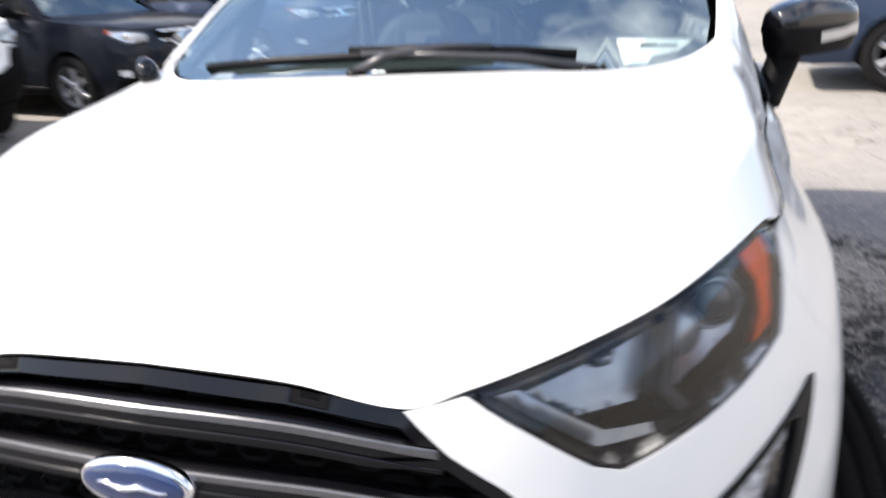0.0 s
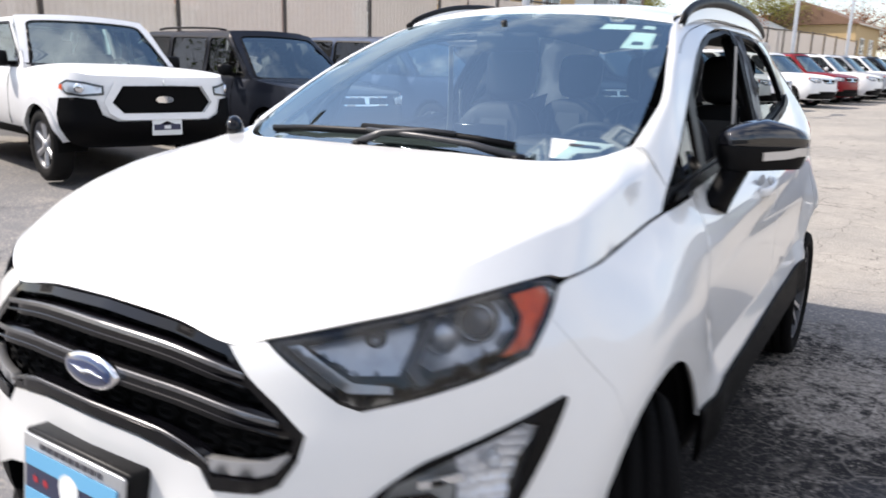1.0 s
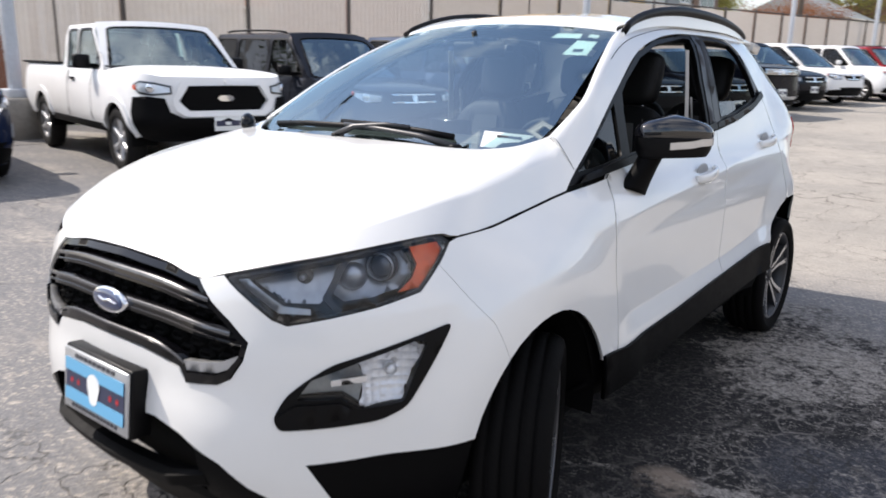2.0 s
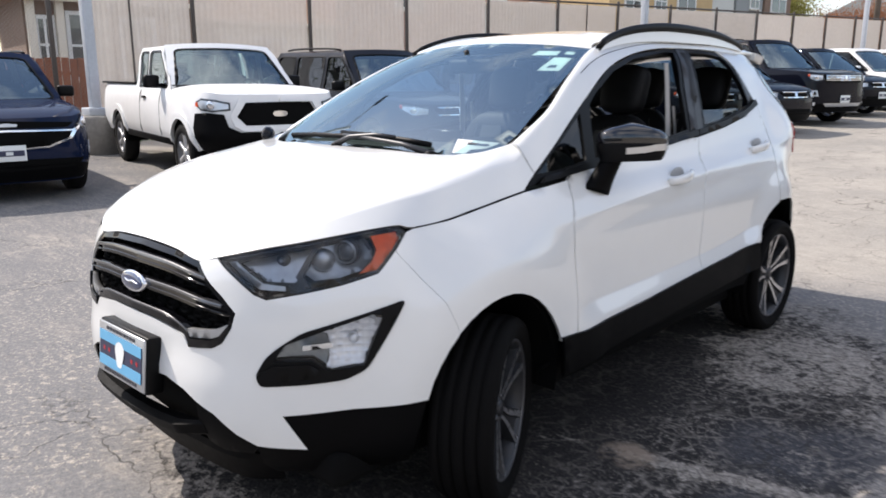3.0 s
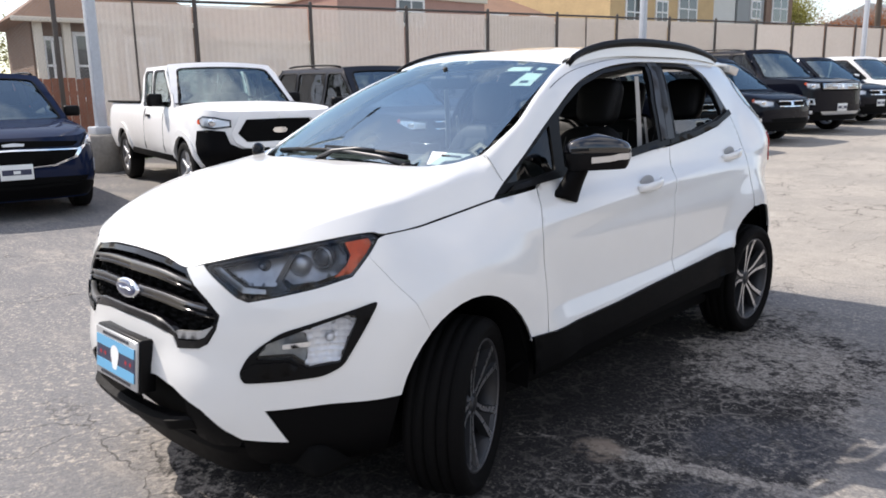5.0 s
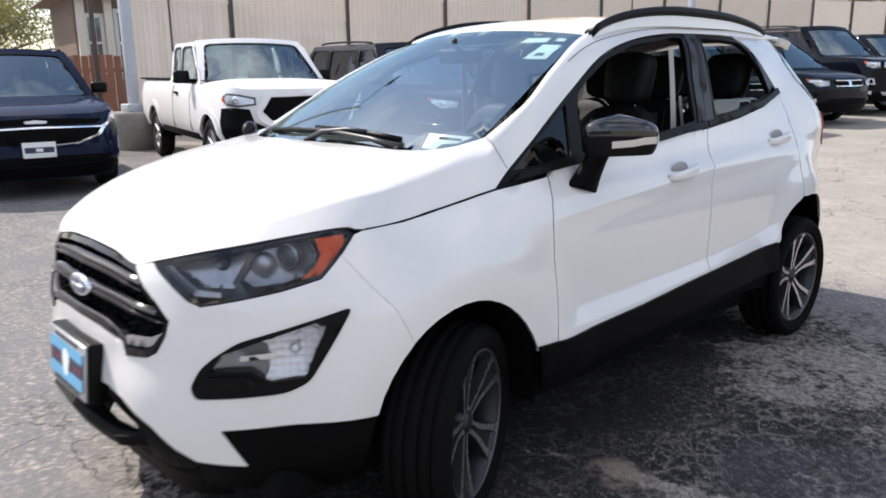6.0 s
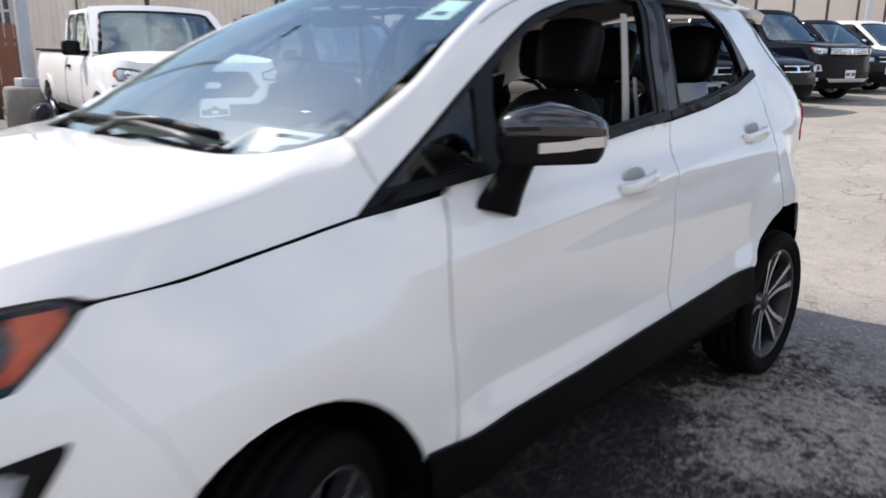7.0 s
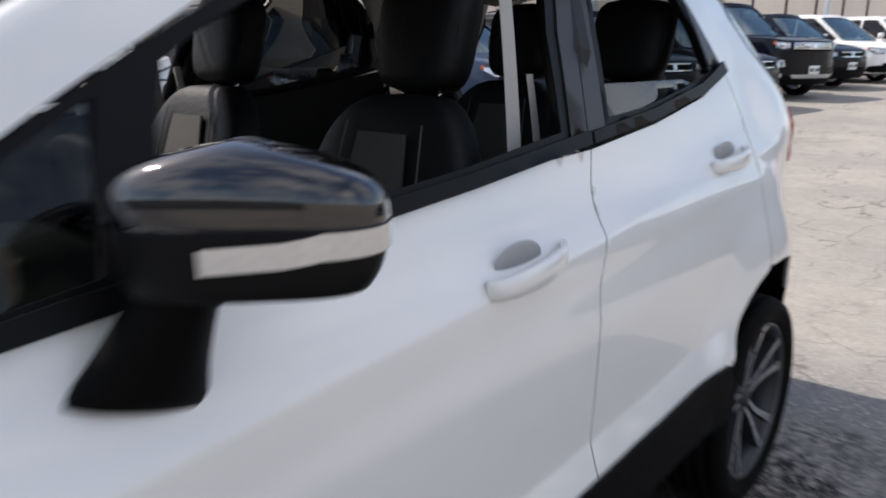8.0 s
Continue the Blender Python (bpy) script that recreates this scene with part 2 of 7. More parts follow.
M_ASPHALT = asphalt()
M_WHITE = mat("white_car_paint", (0.80, 0.80, 0.775), 0.35, coat=1.0, vary=0.015, scale=3)
M_WHITE.node_tree.nodes["Principled BSDF"].inputs["Coat IOR"].default_value = 1.62
# near-black colour standing for the shade in gaps, arches and undersides
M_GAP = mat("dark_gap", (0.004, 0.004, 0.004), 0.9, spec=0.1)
M_GLOSS = mat("gloss_black", (0.003, 0.003, 0.004), 0.12, coat=0.1, spec=0.28)
M_TRIM = mat("satin_black_trim", (0.0045, 0.0045, 0.005), 0.42, vary=0.1, scale=10, spec=0.13)
M_CLAD = mat("black_grained_plastic", (0.0024, 0.0024, 0.0027), 0.55, vary=0.12, scale=12, spec=0.07, bump=0.12, bump_scale=500)
M_RUBBER = mat("tyre_rubber", (0.0075, 0.007, 0.0068), 0.8, spec=0.2, vary=0.18, scale=14, bump=0.2, bump_scale=120)
M_MACHINED = mat("machined_alloy", (0.62, 0.62, 0.63), 0.28, metal=0.9, vary=0.06, scale=20)
M_LIP = mat("dull_rim_edge", (0.10, 0.10, 0.105), 0.4, metal=0.6, vary=0.1, scale=20)
M_POCKET = mat("dark_alloy_pocket", (0.03, 0.031, 0.034), 0.4, metal=0.4)
M_CHROME = mat("chrome", (0.82, 0.83, 0.85), 0.10, metal=1.0)
M_SILVER = mat("satin_silver_paint", (0.55, 0.56, 0.57), 0.32, metal=0.7)
M_GUN = mat("dark_grey_satin", (0.022, 0.022, 0.025), 0.38, spec=0.4)
# ior and mirror tint raised to put more blue sky reflection on the screen
M_GLASS = glass("windscreen_glass", (0.76, 0.94, 0.96), 0.92, ior=4.4, reflect_tint=(0.82, 0.97, 1.0))
M_SIDEGLASS = glass("tinted_side_glass", (0.80, 0.86, 0.84), 0.55)
M_DARKGLASS = glass("privacy_glass", (0.5, 0.55, 0.55), 0.16, ior=1.42)
M_LENS = glass("clear_lens", (0.96, 0.98, 1.0), 0.97, ior=1.5)
M_AMBER = mat("amber_reflector", (0.74, 0.10, 0.008), 0.35, coat=0.1, vary=0.25, scale=25, spec=0.3)
M_REDLENS = mat("red_lamp_lens", (0.45, 0.015, 0.012), 0.15, coat=1.0, vary=0.1, scale=30)
M_LAMPIN = mat("lamp_inner_grey", (0.032, 0.035, 0.04), 0.35, metal=0.3, vary=0.2, scale=40)
M_REFLECT = mat("lamp_reflector", (0.78, 0.80, 0.83), 0.3, metal=0.55, vary=0.12, scale=60)
M_FOGREFLECT = mat("fog_reflector", (0.90, 0.90, 0.92), 0.22, metal=0.35, vary=0.10, scale=50)
M_SIDEREFLECT = mat("grey_side_mirror", (0.30, 0.32, 0.33), 0.3, metal=0.6, vary=0.15, scale=30)
M_SMOKE = mat("smoked_reflector", (0.36, 0.38, 0.41), 0.30, metal=0.75, vary=0.25, scale=12)
M_CABIN = mat("dark_cabin_plastic", (0.006, 0.006, 0.0065), 0.6, vary=0.12, scale=10, bump=0.1, bump_scale=300)
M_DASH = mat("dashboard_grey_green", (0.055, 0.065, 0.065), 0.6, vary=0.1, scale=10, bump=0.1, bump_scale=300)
M_SEAT = mat("charcoal_leather", (0.0065, 0.0065, 0.007), 0.55, spec=0.25, vary=0.15, scale=9, bump=0.15, bump_scale=90)
M_SEATLIGHT = mat("grey_seat_cloth", (0.075, 0.074, 0.070), 0.8, vary=0.15, scale=30, bump=0.2, bump_scale=250)
# headliner colour lowered to dim the cabin
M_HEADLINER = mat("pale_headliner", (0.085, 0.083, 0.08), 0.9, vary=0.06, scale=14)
M_PAPER = mat("white_paper", (0.80, 0.82, 0.80), 0.7, vary=0.03, scale=20)
M_GREENPAPER = mat("pale_green_sticker", (0.70, 0.80, 0.76), 0.6, vary=0.05, scale=40)
M_INK = mat("printed_ink", (0.05, 0.05, 0.06), 0.6)
M_BLUE = mat("emblem_blue", (0.012, 0.03, 0.10), 0.15, coat=1.0)
M_PLATEBLUE = mat("plate_sky_blue", (0.14, 0.42, 0.66), 0.45)
M_PLATENAVY = mat("plate_navy", (0.03, 0.035, 0.075), 0.45)
M_PLATERED = mat("plate_red", (0.45, 0.02, 0.03), 0.45)
M_CONCRETE = mat("weathered_concrete", (0.33, 0.31, 0.28), 0.9, vary=0.2, scale=5, bump=0.4, bump_scale=40)
M_POLE = mat("pale_painted_steel", (0.55, 0.58, 0.62), 0.45, vary=0.1, scale=6)
M_GALV = mat("rusty_fence_steel", (0.10, 0.085, 0.075), 0.7, metal=0.3, vary=0.25, scale=9)
M_WIRE = mat("weathered_wire", (0.26, 0.255, 0.25), 0.6, metal=0.4, vary=0.15, scale=9)
M_WOOD = mat("red_brown_fence_board", (0.26, 0.09, 0.045), 0.8, vary=0.25, scale=7, rand=0.15, bump=0.3, bump_scale=50)
M_GRASS = mat("spring_grass", (0.10, 0.20, 0.035), 0.8, vary=0.35, scale=30)


def screen_cloth(name, color, open_part=0.22):
    """Woven plastic slats: matt, and the sun behind them shines through."""
    m = mat(name, color, 0.75, vary=0.16, scale=3, rand=0.05)
    n, l = m.node_tree.nodes, m.node_tree.links
    b = n["Principled BSDF"]
    tl, mx = n.new("ShaderNodeBsdfTranslucent"), n.new("ShaderNodeMixShader")
    tl.inputs["Color"].default_value = (color[0] * 1.05, color[1], color[2] * 0.97, 1)
    mx.inputs[0].default_value = 0.55
    l.new(b.outputs[0], mx.inputs[1])
    l.new(tl.outputs[0], mx.inputs[2])
    # an open weave: houses beyond show through faintly
    op, mx2 = n.new("ShaderNodeBsdfTransparent"), n.new("ShaderNodeMixShader")
    mx2.inputs[0].default_value = open_part
    l.new(mx.outputs[0], mx2.inputs[1])
    l.new(op.outputs[0], mx2.inputs[2])
    l.new(mx2.outputs[0], n["Material Output"].inputs["Surface"])
    return m


M_SLAT = screen_cloth("pale_privacy_slats", (0.60, 0.585, 0.56))
M_SLATOPEN = screen_cloth("worn_privacy_slats", (0.58, 0.57, 0.55), 0.45)
# ---- shape of the parked crossover: a wall that wraps from nose to tail ----
def spl(keys, t):
    """Smooth curve through (t, values) keys."""
    n = len(keys)
    if t <= keys[0][0]:
        return keys[0][1]
    if t >= keys[-1][0]:
        return keys[-1][1]
    i = 0
    while keys[i + 1][0] < t:
        i += 1
    t0, a = keys[i]
    t1, b = keys[i + 1]
    h = t1 - t0
    s = (t - t0) / h
    single = not isinstance(a, tuple)
    if single:
        a, b = (a,), (b,)

    def val(k):
        v = keys[k][1]
        return (v,) if single else v

    out = []
    for c in range(len(a)):
        d = (b[c] - a[c]) / h
        dl = (a[c] - val(i - 1)[c]) / (t0 - keys[i - 1][0]) if i > 0 else d
        dr = (val(i + 2)[c] - b[c]) / (keys[i + 2][0] - t1) if i + 2 < n else d
        m0 = 0.5 * (d + dl) if d * dl > 0 else 0.0 if i > 0 else d
        m1 = 0.5 * (d + dr) if d * dr > 0 else 0.0 if i + 2 < n else d
        if abs(d) > 1e-9:
            m0 = max(-3 * abs(d), min(3 * abs(d), m0))
            m1 = max(-3 * abs(d), min(3 * abs(d), m1))
        s2, s3 = s * s, s * s * s
        out.append((2 * s3 - 3 * s2 + 1) * a[c] + (s3 - 2 * s2 + s) * h * m0 + (3 * s2 - 2 * s3) * b[c] + (s3 - s2) * h * m1)
    return out[0] if single else tuple(out)


def step(a, b, v):
    v = max(0.0, min(1.0, (v - a) / (b - a)))
    return v * v * (3 - 2 * v)


SIDE = 1.38  # wall coordinate of the front axle; from there on it runs with y
PLAN = [(0.0, (0.0, -0.888)), (0.2, (0.2, -0.878)), (0.4, (0.4, -0.852)), (0.55, (0.538, -0.785)), (0.7, (0.655, -0.675)),
        (0.85, (0.755, -0.53)), (1.0, (0.825, -0.38)), (1.2, (0.868, -0.18)), (1.38, (0.88, 0.0)), (2.4, (0.872, 1.02)),
        (3.5, (0.872, 2.12)), (3.9, (0.88, 2.52)), (4.2, (0.858, 2.82)), (4.4, (0.80, 3.0)), (4.55, (0.71, 3.12)), (4.75, (0.52, 3.19)), (5.3, (0.0, 3.22))]
FRONT_IN = [(0.18, 0.10), (0.28, 0.05), (0.40, 0.0), (0.50, -0.006), (0.60, 0.01), (0.70, 0.018), (0.77, 0.034), (0.88, 0.062), (0.95, 0.12), (1.1, 0.3)]
CORNER_IN = [(0.18, 0.10), (0.26, 0.03), (0.33, 0.0), (0.50, -0.006), (0.70, 0.0), (0.77, 0.01), (0.87, 0.04), (0.96, 0.085), (1.03, 0.13), (1.1, 0.2)]
SIDE_IN = [(0.18, 0.09), (0.25, 0.05), (0.32, 0.02), (0.40, 0.004), (0.50, 0.008), (0.58, 0.012), (0.66, 0.014), (0.80, 0.014), (0.90, 0.03), (0.98, 0.054),
           (1.03, 0.088), (1.10, 0.114), (1.2, 0.148), (1.3, 0.184), (1.4, 0.224), (1.48, 0.262), (1.54, 0.305), (1.58, 0.36)]


TAIL_IN = [(0.25, 0.12), (0.45, 0.075), (0.60, 0.054), (0.72, 0.060), (0.82, 0.070), (0.88, 0.068), (0.95, 0.046), (1.02, 0.004), (1.10, -0.038), (1.20, -0.048), (1.30, -0.038), (1.40, -0.022), (1.50, 0.0)]
SHOULDER = [(1.5, 0.880), (1.8, 0.903), (2.155, 0.928), (2.527, 0.952), (2.862, 0.976), (3.12, 0.997), (3.5, 1.020), (4.2, 1.07)]
WING_IN = [(1.03, 0.0), (1.10, 0.012), (1.20, 0.035), (1.28, 0.047), (1.38, 0.050), (1.48, 0.041), (1.579, 0.021), (1.70, 0.006), (1.8, 0.0)]
LEDGE = [(1.7, 0.562), (1.95, 0.572), (2.4, 0.580), (2.86, 0.594), (3.2, 0.615), (3.5, 0.648)]


def wall(u, z):
    """A point of the left body side, u along the wall from the nose's middle, z the height."""
    x, y = spl(PLAN, u)
    x1, y1 = spl(PLAN, u + 0.01)
    x0, y0 = spl(PLAN, u - 0.01)
    tx, ty = x1 - x0, y1 - y0
    k = math.hypot(tx, ty) or 1.0
    tx, ty = tx / k, ty / k
    f, c, s = spl(FRONT_IN, z), spl(CORNER_IN, z), spl(SIDE_IN, z)
    a, b = step(0.3, 0.75, u), step(0.95, 1.45, u)
    d = f * (1 - a) + c * a * (1 - b) + s * b
    if u > 3.0:
        d += step(1.0, 1.5, z) * 0.09 * step(3.4, 4.5, u)
        # the tail tucks in under a broad lamp shoulder
        d += spl(TAIL_IN, z) * step(3.86, 4.24, u)
    # the wing rolls in to the bonnet's seam
    if z > 0.82 and 1.03 < u < 1.8:
        d += spl(WING_IN, u) * min(1.0, (z - 0.82) / 0.165) ** 1.7
    # door creases: a shoulder line that rises to the tail, and a ledge above the sill
    on = step(1.55, 2.0, u) * step(4.35, 3.9, u)
    if on > 0:
        zc = spl(SHOULDER, u)
        d -= on * 0.0145 * max(0.0, 1.0 - (z - zc) / 0.085 if z > zc else 1.0 - (zc - z) / 0.075)
    on = step(1.70, 1.95, u) * step(3.66, 3.42, u)
    if on > 0:
        zl = spl(LEDGE, u)
        d -= on * 0.027 * max(0.0, min(1.0, (zl - z) / 0.072))
    for hub in (SIDE, SIDE + 2.52):
        r = math.hypot(u - hub, z - 0.33)
        d -= 0.026 * step(0.62, 0.42, r) if r < 0.62 else 0.0
    return (x - ty * d, y + tx * d, z)


# ---- mesh helpers ----
from mathutils.geometry import delaunay_2d_cdt


def finish(name, bm, material, parent=None, label="", smooth=True, at=None):
    me = bpy.data.meshes.new(name)
    bm.normal_update()
    for f in bm.faces:
        f.smooth = smooth
    bm.to_mesh(me)
    bm.free()
    for m in (material if isinstance(material, (list, tuple)) else (material,)):
        me.materials.append(m)
    ob = new(name, me)
    if at is not None:
        ob.matrix_basis = at
    if parent:
        ob.parent = parent
    if label:
        tagged(ob, label)
    return ob


def part(name, bm, material, parent, label="", smooth=True, at=None):
    return finish(name, bm, material, parent, label, smooth, at)


def thing(name, label, category, group="", at=None):
    e = new(name)
    e.empty_display_size = 0.2
    if at is not None:
        e.matrix_basis = at
    return tagged(e, label, category, group)


def sharp_by_angle(bm, deg=35):
    for e in bm.edges:
        if len(e.link_faces) == 2 and e.calc_face_angle(0) > radians(deg):
            e.smooth = False


def box(sx, sy, sz, at=(0, 0, 0), bevel=0.0, seg=2, bm=None, turn=None):
    bm2 = bmesh.new()
    bmesh.ops.create_cube(bm2, size=1.0)
    bmesh.ops.scale(bm2, vec=(sx, sy, sz), verts=bm2.verts)
    if bevel > 0:
        bmesh.ops.bevel(bm2, geom=bm2.edges[:], offset=bevel, segments=seg, affect="EDGES", profile=0.5)
    if turn is not None:
        bmesh.ops.transform(bm2, matrix=turn, verts=bm2.verts)
    bmesh.ops.translate(bm2, vec=at, verts=bm2.verts)
    return merge(bm, bm2)


def merge(bm, bm2):
    if bm is None:
        return bm2
    me = bpy.data.meshes.new("tmp")
    bm2.to_mesh(me)
    bm2.free()
    bm.from_mesh(me)
    bpy.data.meshes.remove(me)
    return bm


def grid(fn, nu, nv, bm=None, flip=False, close_u=False):
    """A sheet of fn(s, t), both 0 to 1."""
    bm = bm or bmesh.new()
    rows = []
    for i in range(nu if close_u else nu + 1):
        rows.append([bm.verts.new(fn(i / nu, j / nv)) for j in range(nv + 1)])
    for i in range(nu):
        a, b = rows[i], rows[(i + 1) % len(rows)]
        for j in range(nv):
            q = (a[j], b[j], b[j + 1], a[j + 1])
            bm.faces.new(q[::-1] if flip else q)
    return bm


def thick(bm, d):
    """Gives a sheet depth d against its normals, with a hard rim."""
    bm.normal_update()
    old = bm.faces[:]
    rim = [e for e in bm.edges if len(e.link_faces) == 1]
    twin = {v: bm.verts.new(v.co - v.normal * d) for v in bm.verts[:]}
    for e in rim:
        f = e.link_faces[0]
        loop = [l for l in f.loops if l.edge == e][0]
        a, b = loop.vert, loop.link_loop_next.vert
        bm.faces.new((b, a, twin[a], twin[b]))
        e.smooth = False
    for f in old:
        bm.faces.new([twin[v] for v in reversed(f.verts)])
    return bm


def tube(points, radius, bm=None, n=8, closed=False, flat=1.0, cap=True):
    """A round bar along points; radius is one number or one for each point."""
    bm = bm or bmesh.new()
    pts = [Vector(p) for p in points]
    rings = []
    up = Vector((0, 0, 1))
    for i, p in enumerate(pts):
        a = pts[i - 1] if i > 0 or closed else p
        b = pts[(i + 1) % len(pts)] if i < len(pts) - 1 or closed else p
        t = (b - a).normalized()
        u = up if abs(t.dot(up)) < 0.95 else Vector((0, 1, 0))
        s = t.cross(u).normalized()
        w = s.cross(t).normalized()
        r = radius[i] if isinstance(radius, (list, tuple)) else radius
        rings.append([bm.verts.new(p + (s * math.cos(k * math.tau / n) + w * math.sin(k * math.tau / n) * flat) * r) for k in range(n)])
    m = len(rings)
    for i in range(m if closed else m - 1):
        a, b = rings[i], rings[(i + 1) % m]
        for k in range(n):
            bm.faces.new((a[k], a[(k + 1) % n], b[(k + 1) % n], b[k]))
    if cap and not closed:
        bm.faces.new(rings[0][::-1])
        bm.faces.new(rings[-1])
    bmesh.ops.recalc_face_normals(bm, faces=bm.faces)
    return bm


def lathe(profile, n=48, axis="x", bm=None):
    """A ring of (along the axis, radius) pairs turned round it."""
    bm = bm or bmesh.new()
    rings = []
    for k in range(n):
        a = k * math.tau / n
        rings.append([bm.verts.new((h, r * math.cos(a), r * math.sin(a)) if axis == "x" else (r * math.cos(a), r * math.sin(a), h)) for h, r in profile])
    for k in range(n):
        a, b = rings[k], rings[(k + 1) % n]
        for j in range(len(profile) - 1):
            bm.faces.new((a[j], a[j + 1], b[j + 1], b[j]))
    bmesh.ops.remove_doubles(bm, verts=bm.verts, dist=1e-5)
    bmesh.ops.recalc_face_normals(bm, faces=bm.faces)
    return bm


def dense(poly, res):
    out = []
    for i, (a, b) in enumerate(zip(poly, poly[1:] + poly[:1])):
        k = max(1, int(math.ceil(math.hypot(b[0] - a[0], b[1] - a[1]) / res)))
        out += [(a[0] + (b[0] - a[0]) * j / k, a[1] + (b[1] - a[1]) * j / k) for j in range(k)]
    return out


def rounded(poly, r, seg=4):
    """Cuts the corners of a polygon to arcs."""
    out = []
    n = len(poly)
    for i in range(n):
        p, a, b = Vector(poly[i]), Vector(poly[i - 1]), Vector(poly[(i + 1) % n])
        da, db = (a - p), (b - p)
        k = min(r, da.length * 0.45, db.length * 0.45)
        s, e = p + da.normalized() * k, p + db.normalized() * k
        for j in range(seg + 1):
            t = j / seg
            q = s * (1 - t) ** 2 + p * 2 * t * (1 - t) + e * t * t
            out.append((q.x, q.y))
    return out


def inside(p, poly):
    c = False
    for (x1, y1), (x2, y2) in zip(poly, poly[1:] + poly[:1]):
        if (y1 > p[1]) != (y2 > p[1]) and p[0] < (x2 - x1) * (p[1] - y1) / (y2 - y1) + x1:
            c = not c
    return c


def shrink(poly, d):
    area = sum(a[0] * b[1] - b[0] * a[1] for a, b in zip(poly, poly[1:] + poly[:1]))
    sgn = 1 if area > 0 else -1
    out = []
    n = len(poly)
    for i in range(n):
        p, a, b = Vector(poly[i]), Vector(poly[i - 1]), Vector(poly[(i + 1) % n])
        e1, e2 = (p - a).normalized(), (b - p).normalized()
        nrm = Vector((-(e1.y + e2.y), e1.x + e2.x))
        if nrm.length < 1e-6:
            out.append(poly[i])
            continue
        nrm.normalize()
        c = max(0.4, Vector((-e1.y, e1.x)).dot(nrm))
        q = p + nrm * (sgn * d / c)
        out.append((q.x, q.y))
    return out


def flat_mesh(poly, res, holes=(), creases=()):
    """Triangles that fill a polygon, with the holes left open, edges kept: points and faces in the plane. Along a crease the mesh is fine and straight."""
    loops = [dense(poly, res)] + [dense(h, res) for h in holes]
    pts, edges = [], []
    for lp in loops:
        k = len(pts)
        pts += lp
        edges += [(k + i, k + (i + 1) % len(lp)) for i in range(len(lp))]
    border = list(pts)
    for cr in creases:
        for dz in (-0.006, 0.0, 0.006):
            last = None
            for x, y in dense(cr, 0.02)[: -max(1, int(math.hypot(cr[0][0] - cr[-1][0], cr[0][1] - cr[-1][1]) / 0.02))]:
                p = (x, y + dz)
                if inside(p, loops[0]) and min((r[0] - p[0]) ** 2 + (r[1] - p[1]) ** 2 for r in border) > 0.006 ** 2:
                    pts.append(p)
                    if last is not None:
                        edges.append((last, len(pts) - 1))
                    last = len(pts) - 1
                else:
                    last = None
    rim = [Vector(p) for p in pts]
    xs, ys = [p[0] for p in loops[0]], [p[1] for p in loops[0]]
    y = min(ys) + res * 0.5
    row = 0
    while y < max(ys):
        x = min(xs) + (0.25 + 0.5 * (row % 2)) * res
        while x < max(xs):
            if inside((x, y), loops[0]) and not any(inside((x, y), h) for h in loops[1:]):
                if min((r.x - x) ** 2 + (r.y - y) ** 2 for r in rim) > (0.5 * res) ** 2:
                    pts.append((x, y))
            x += res
        y += res * 0.87
        row += 1
    vs, _, fs, *_ = delaunay_2d_cdt([Vector(p) for p in pts], edges, [], 0, 1e-5)
    keep = []
    for f in fs:
        c = sum((vs[i] for i in f), Vector((0, 0))) / len(f)
        if inside(c, loops[0]) and not any(inside(c, h) for h in loops[1:]):
            keep.append(f)
    return vs, keep


def panel(name, poly, material, parent, surf, off=0.0, depth=0.012, res=0.045, holes=(), gap=0.0, mirror=False, label="", creases=()):
    """A sheet cut to a polygon in a surface's own plane, lifted by off along its normal, with a folded rim."""
    if gap:
        poly = shrink(poly, gap)
    vs, fs = flat_mesh(poly, res, holes, creases)
    bm = bmesh.new()
    sx = -1 if mirror else 1
    made = []
    for v in vs:
        p = Vector(surf(v.x, v.y))
        if off:
            h = 0.004
            du = Vector(surf(v.x + h, v.y)) - Vector(surf(v.x - h, v.y))
            dv = Vector(surf(v.x, v.y + h)) - Vector(surf(v.x, v.y - h))
            p += du.cross(dv).normalized() * off
        made.append(bm.verts.new((p.x * sx, p.y, p.z)))
    for f in fs:
        q = [made[i] for i in f]
        try:
            bm.faces.new(q[::-1] if mirror else q)
        except ValueError:
            pass
    bmesh.ops.delete(bm, geom=[v for v in bm.verts if not v.link_faces], context="VERTS")
    if depth:
        thick(bm, depth)
    return part(name, bm, material, parent, label)


def plane_disc(u, v):
    return (u, v, 0.0)


# ---- the lot ----
def soft(v):
    return v if v > 6 else math.log1p(math.exp(v * 2)) / 2


def lot(x, y):
    """Height of the paving: level round the car, rising gently to the fence and to the far end."""
    dip = 0.023 * math.exp(-(x * x + (y - 1.2) ** 2) / 30.0)
    return 0.018 * min(soft(-x - 1.5), 16) + 0.027 * min(soft(y - 3.2), 50) - dip


ROW = radians(8.5)  # the parked row and the fence run at this angle to the car
R_DIR = Vector((math.sin(ROW), math.cos(ROW), 0))
F_DIR = Vector((math.cos(ROW), -math.sin(ROW), 0))
FENCE_C = -13.2


def fence_at(s, back=0.0):
    p = F_DIR * (FENCE_C - back) + R_DIR * s
    return Vector((p.x, p.y, lot(p.x, p.y)))


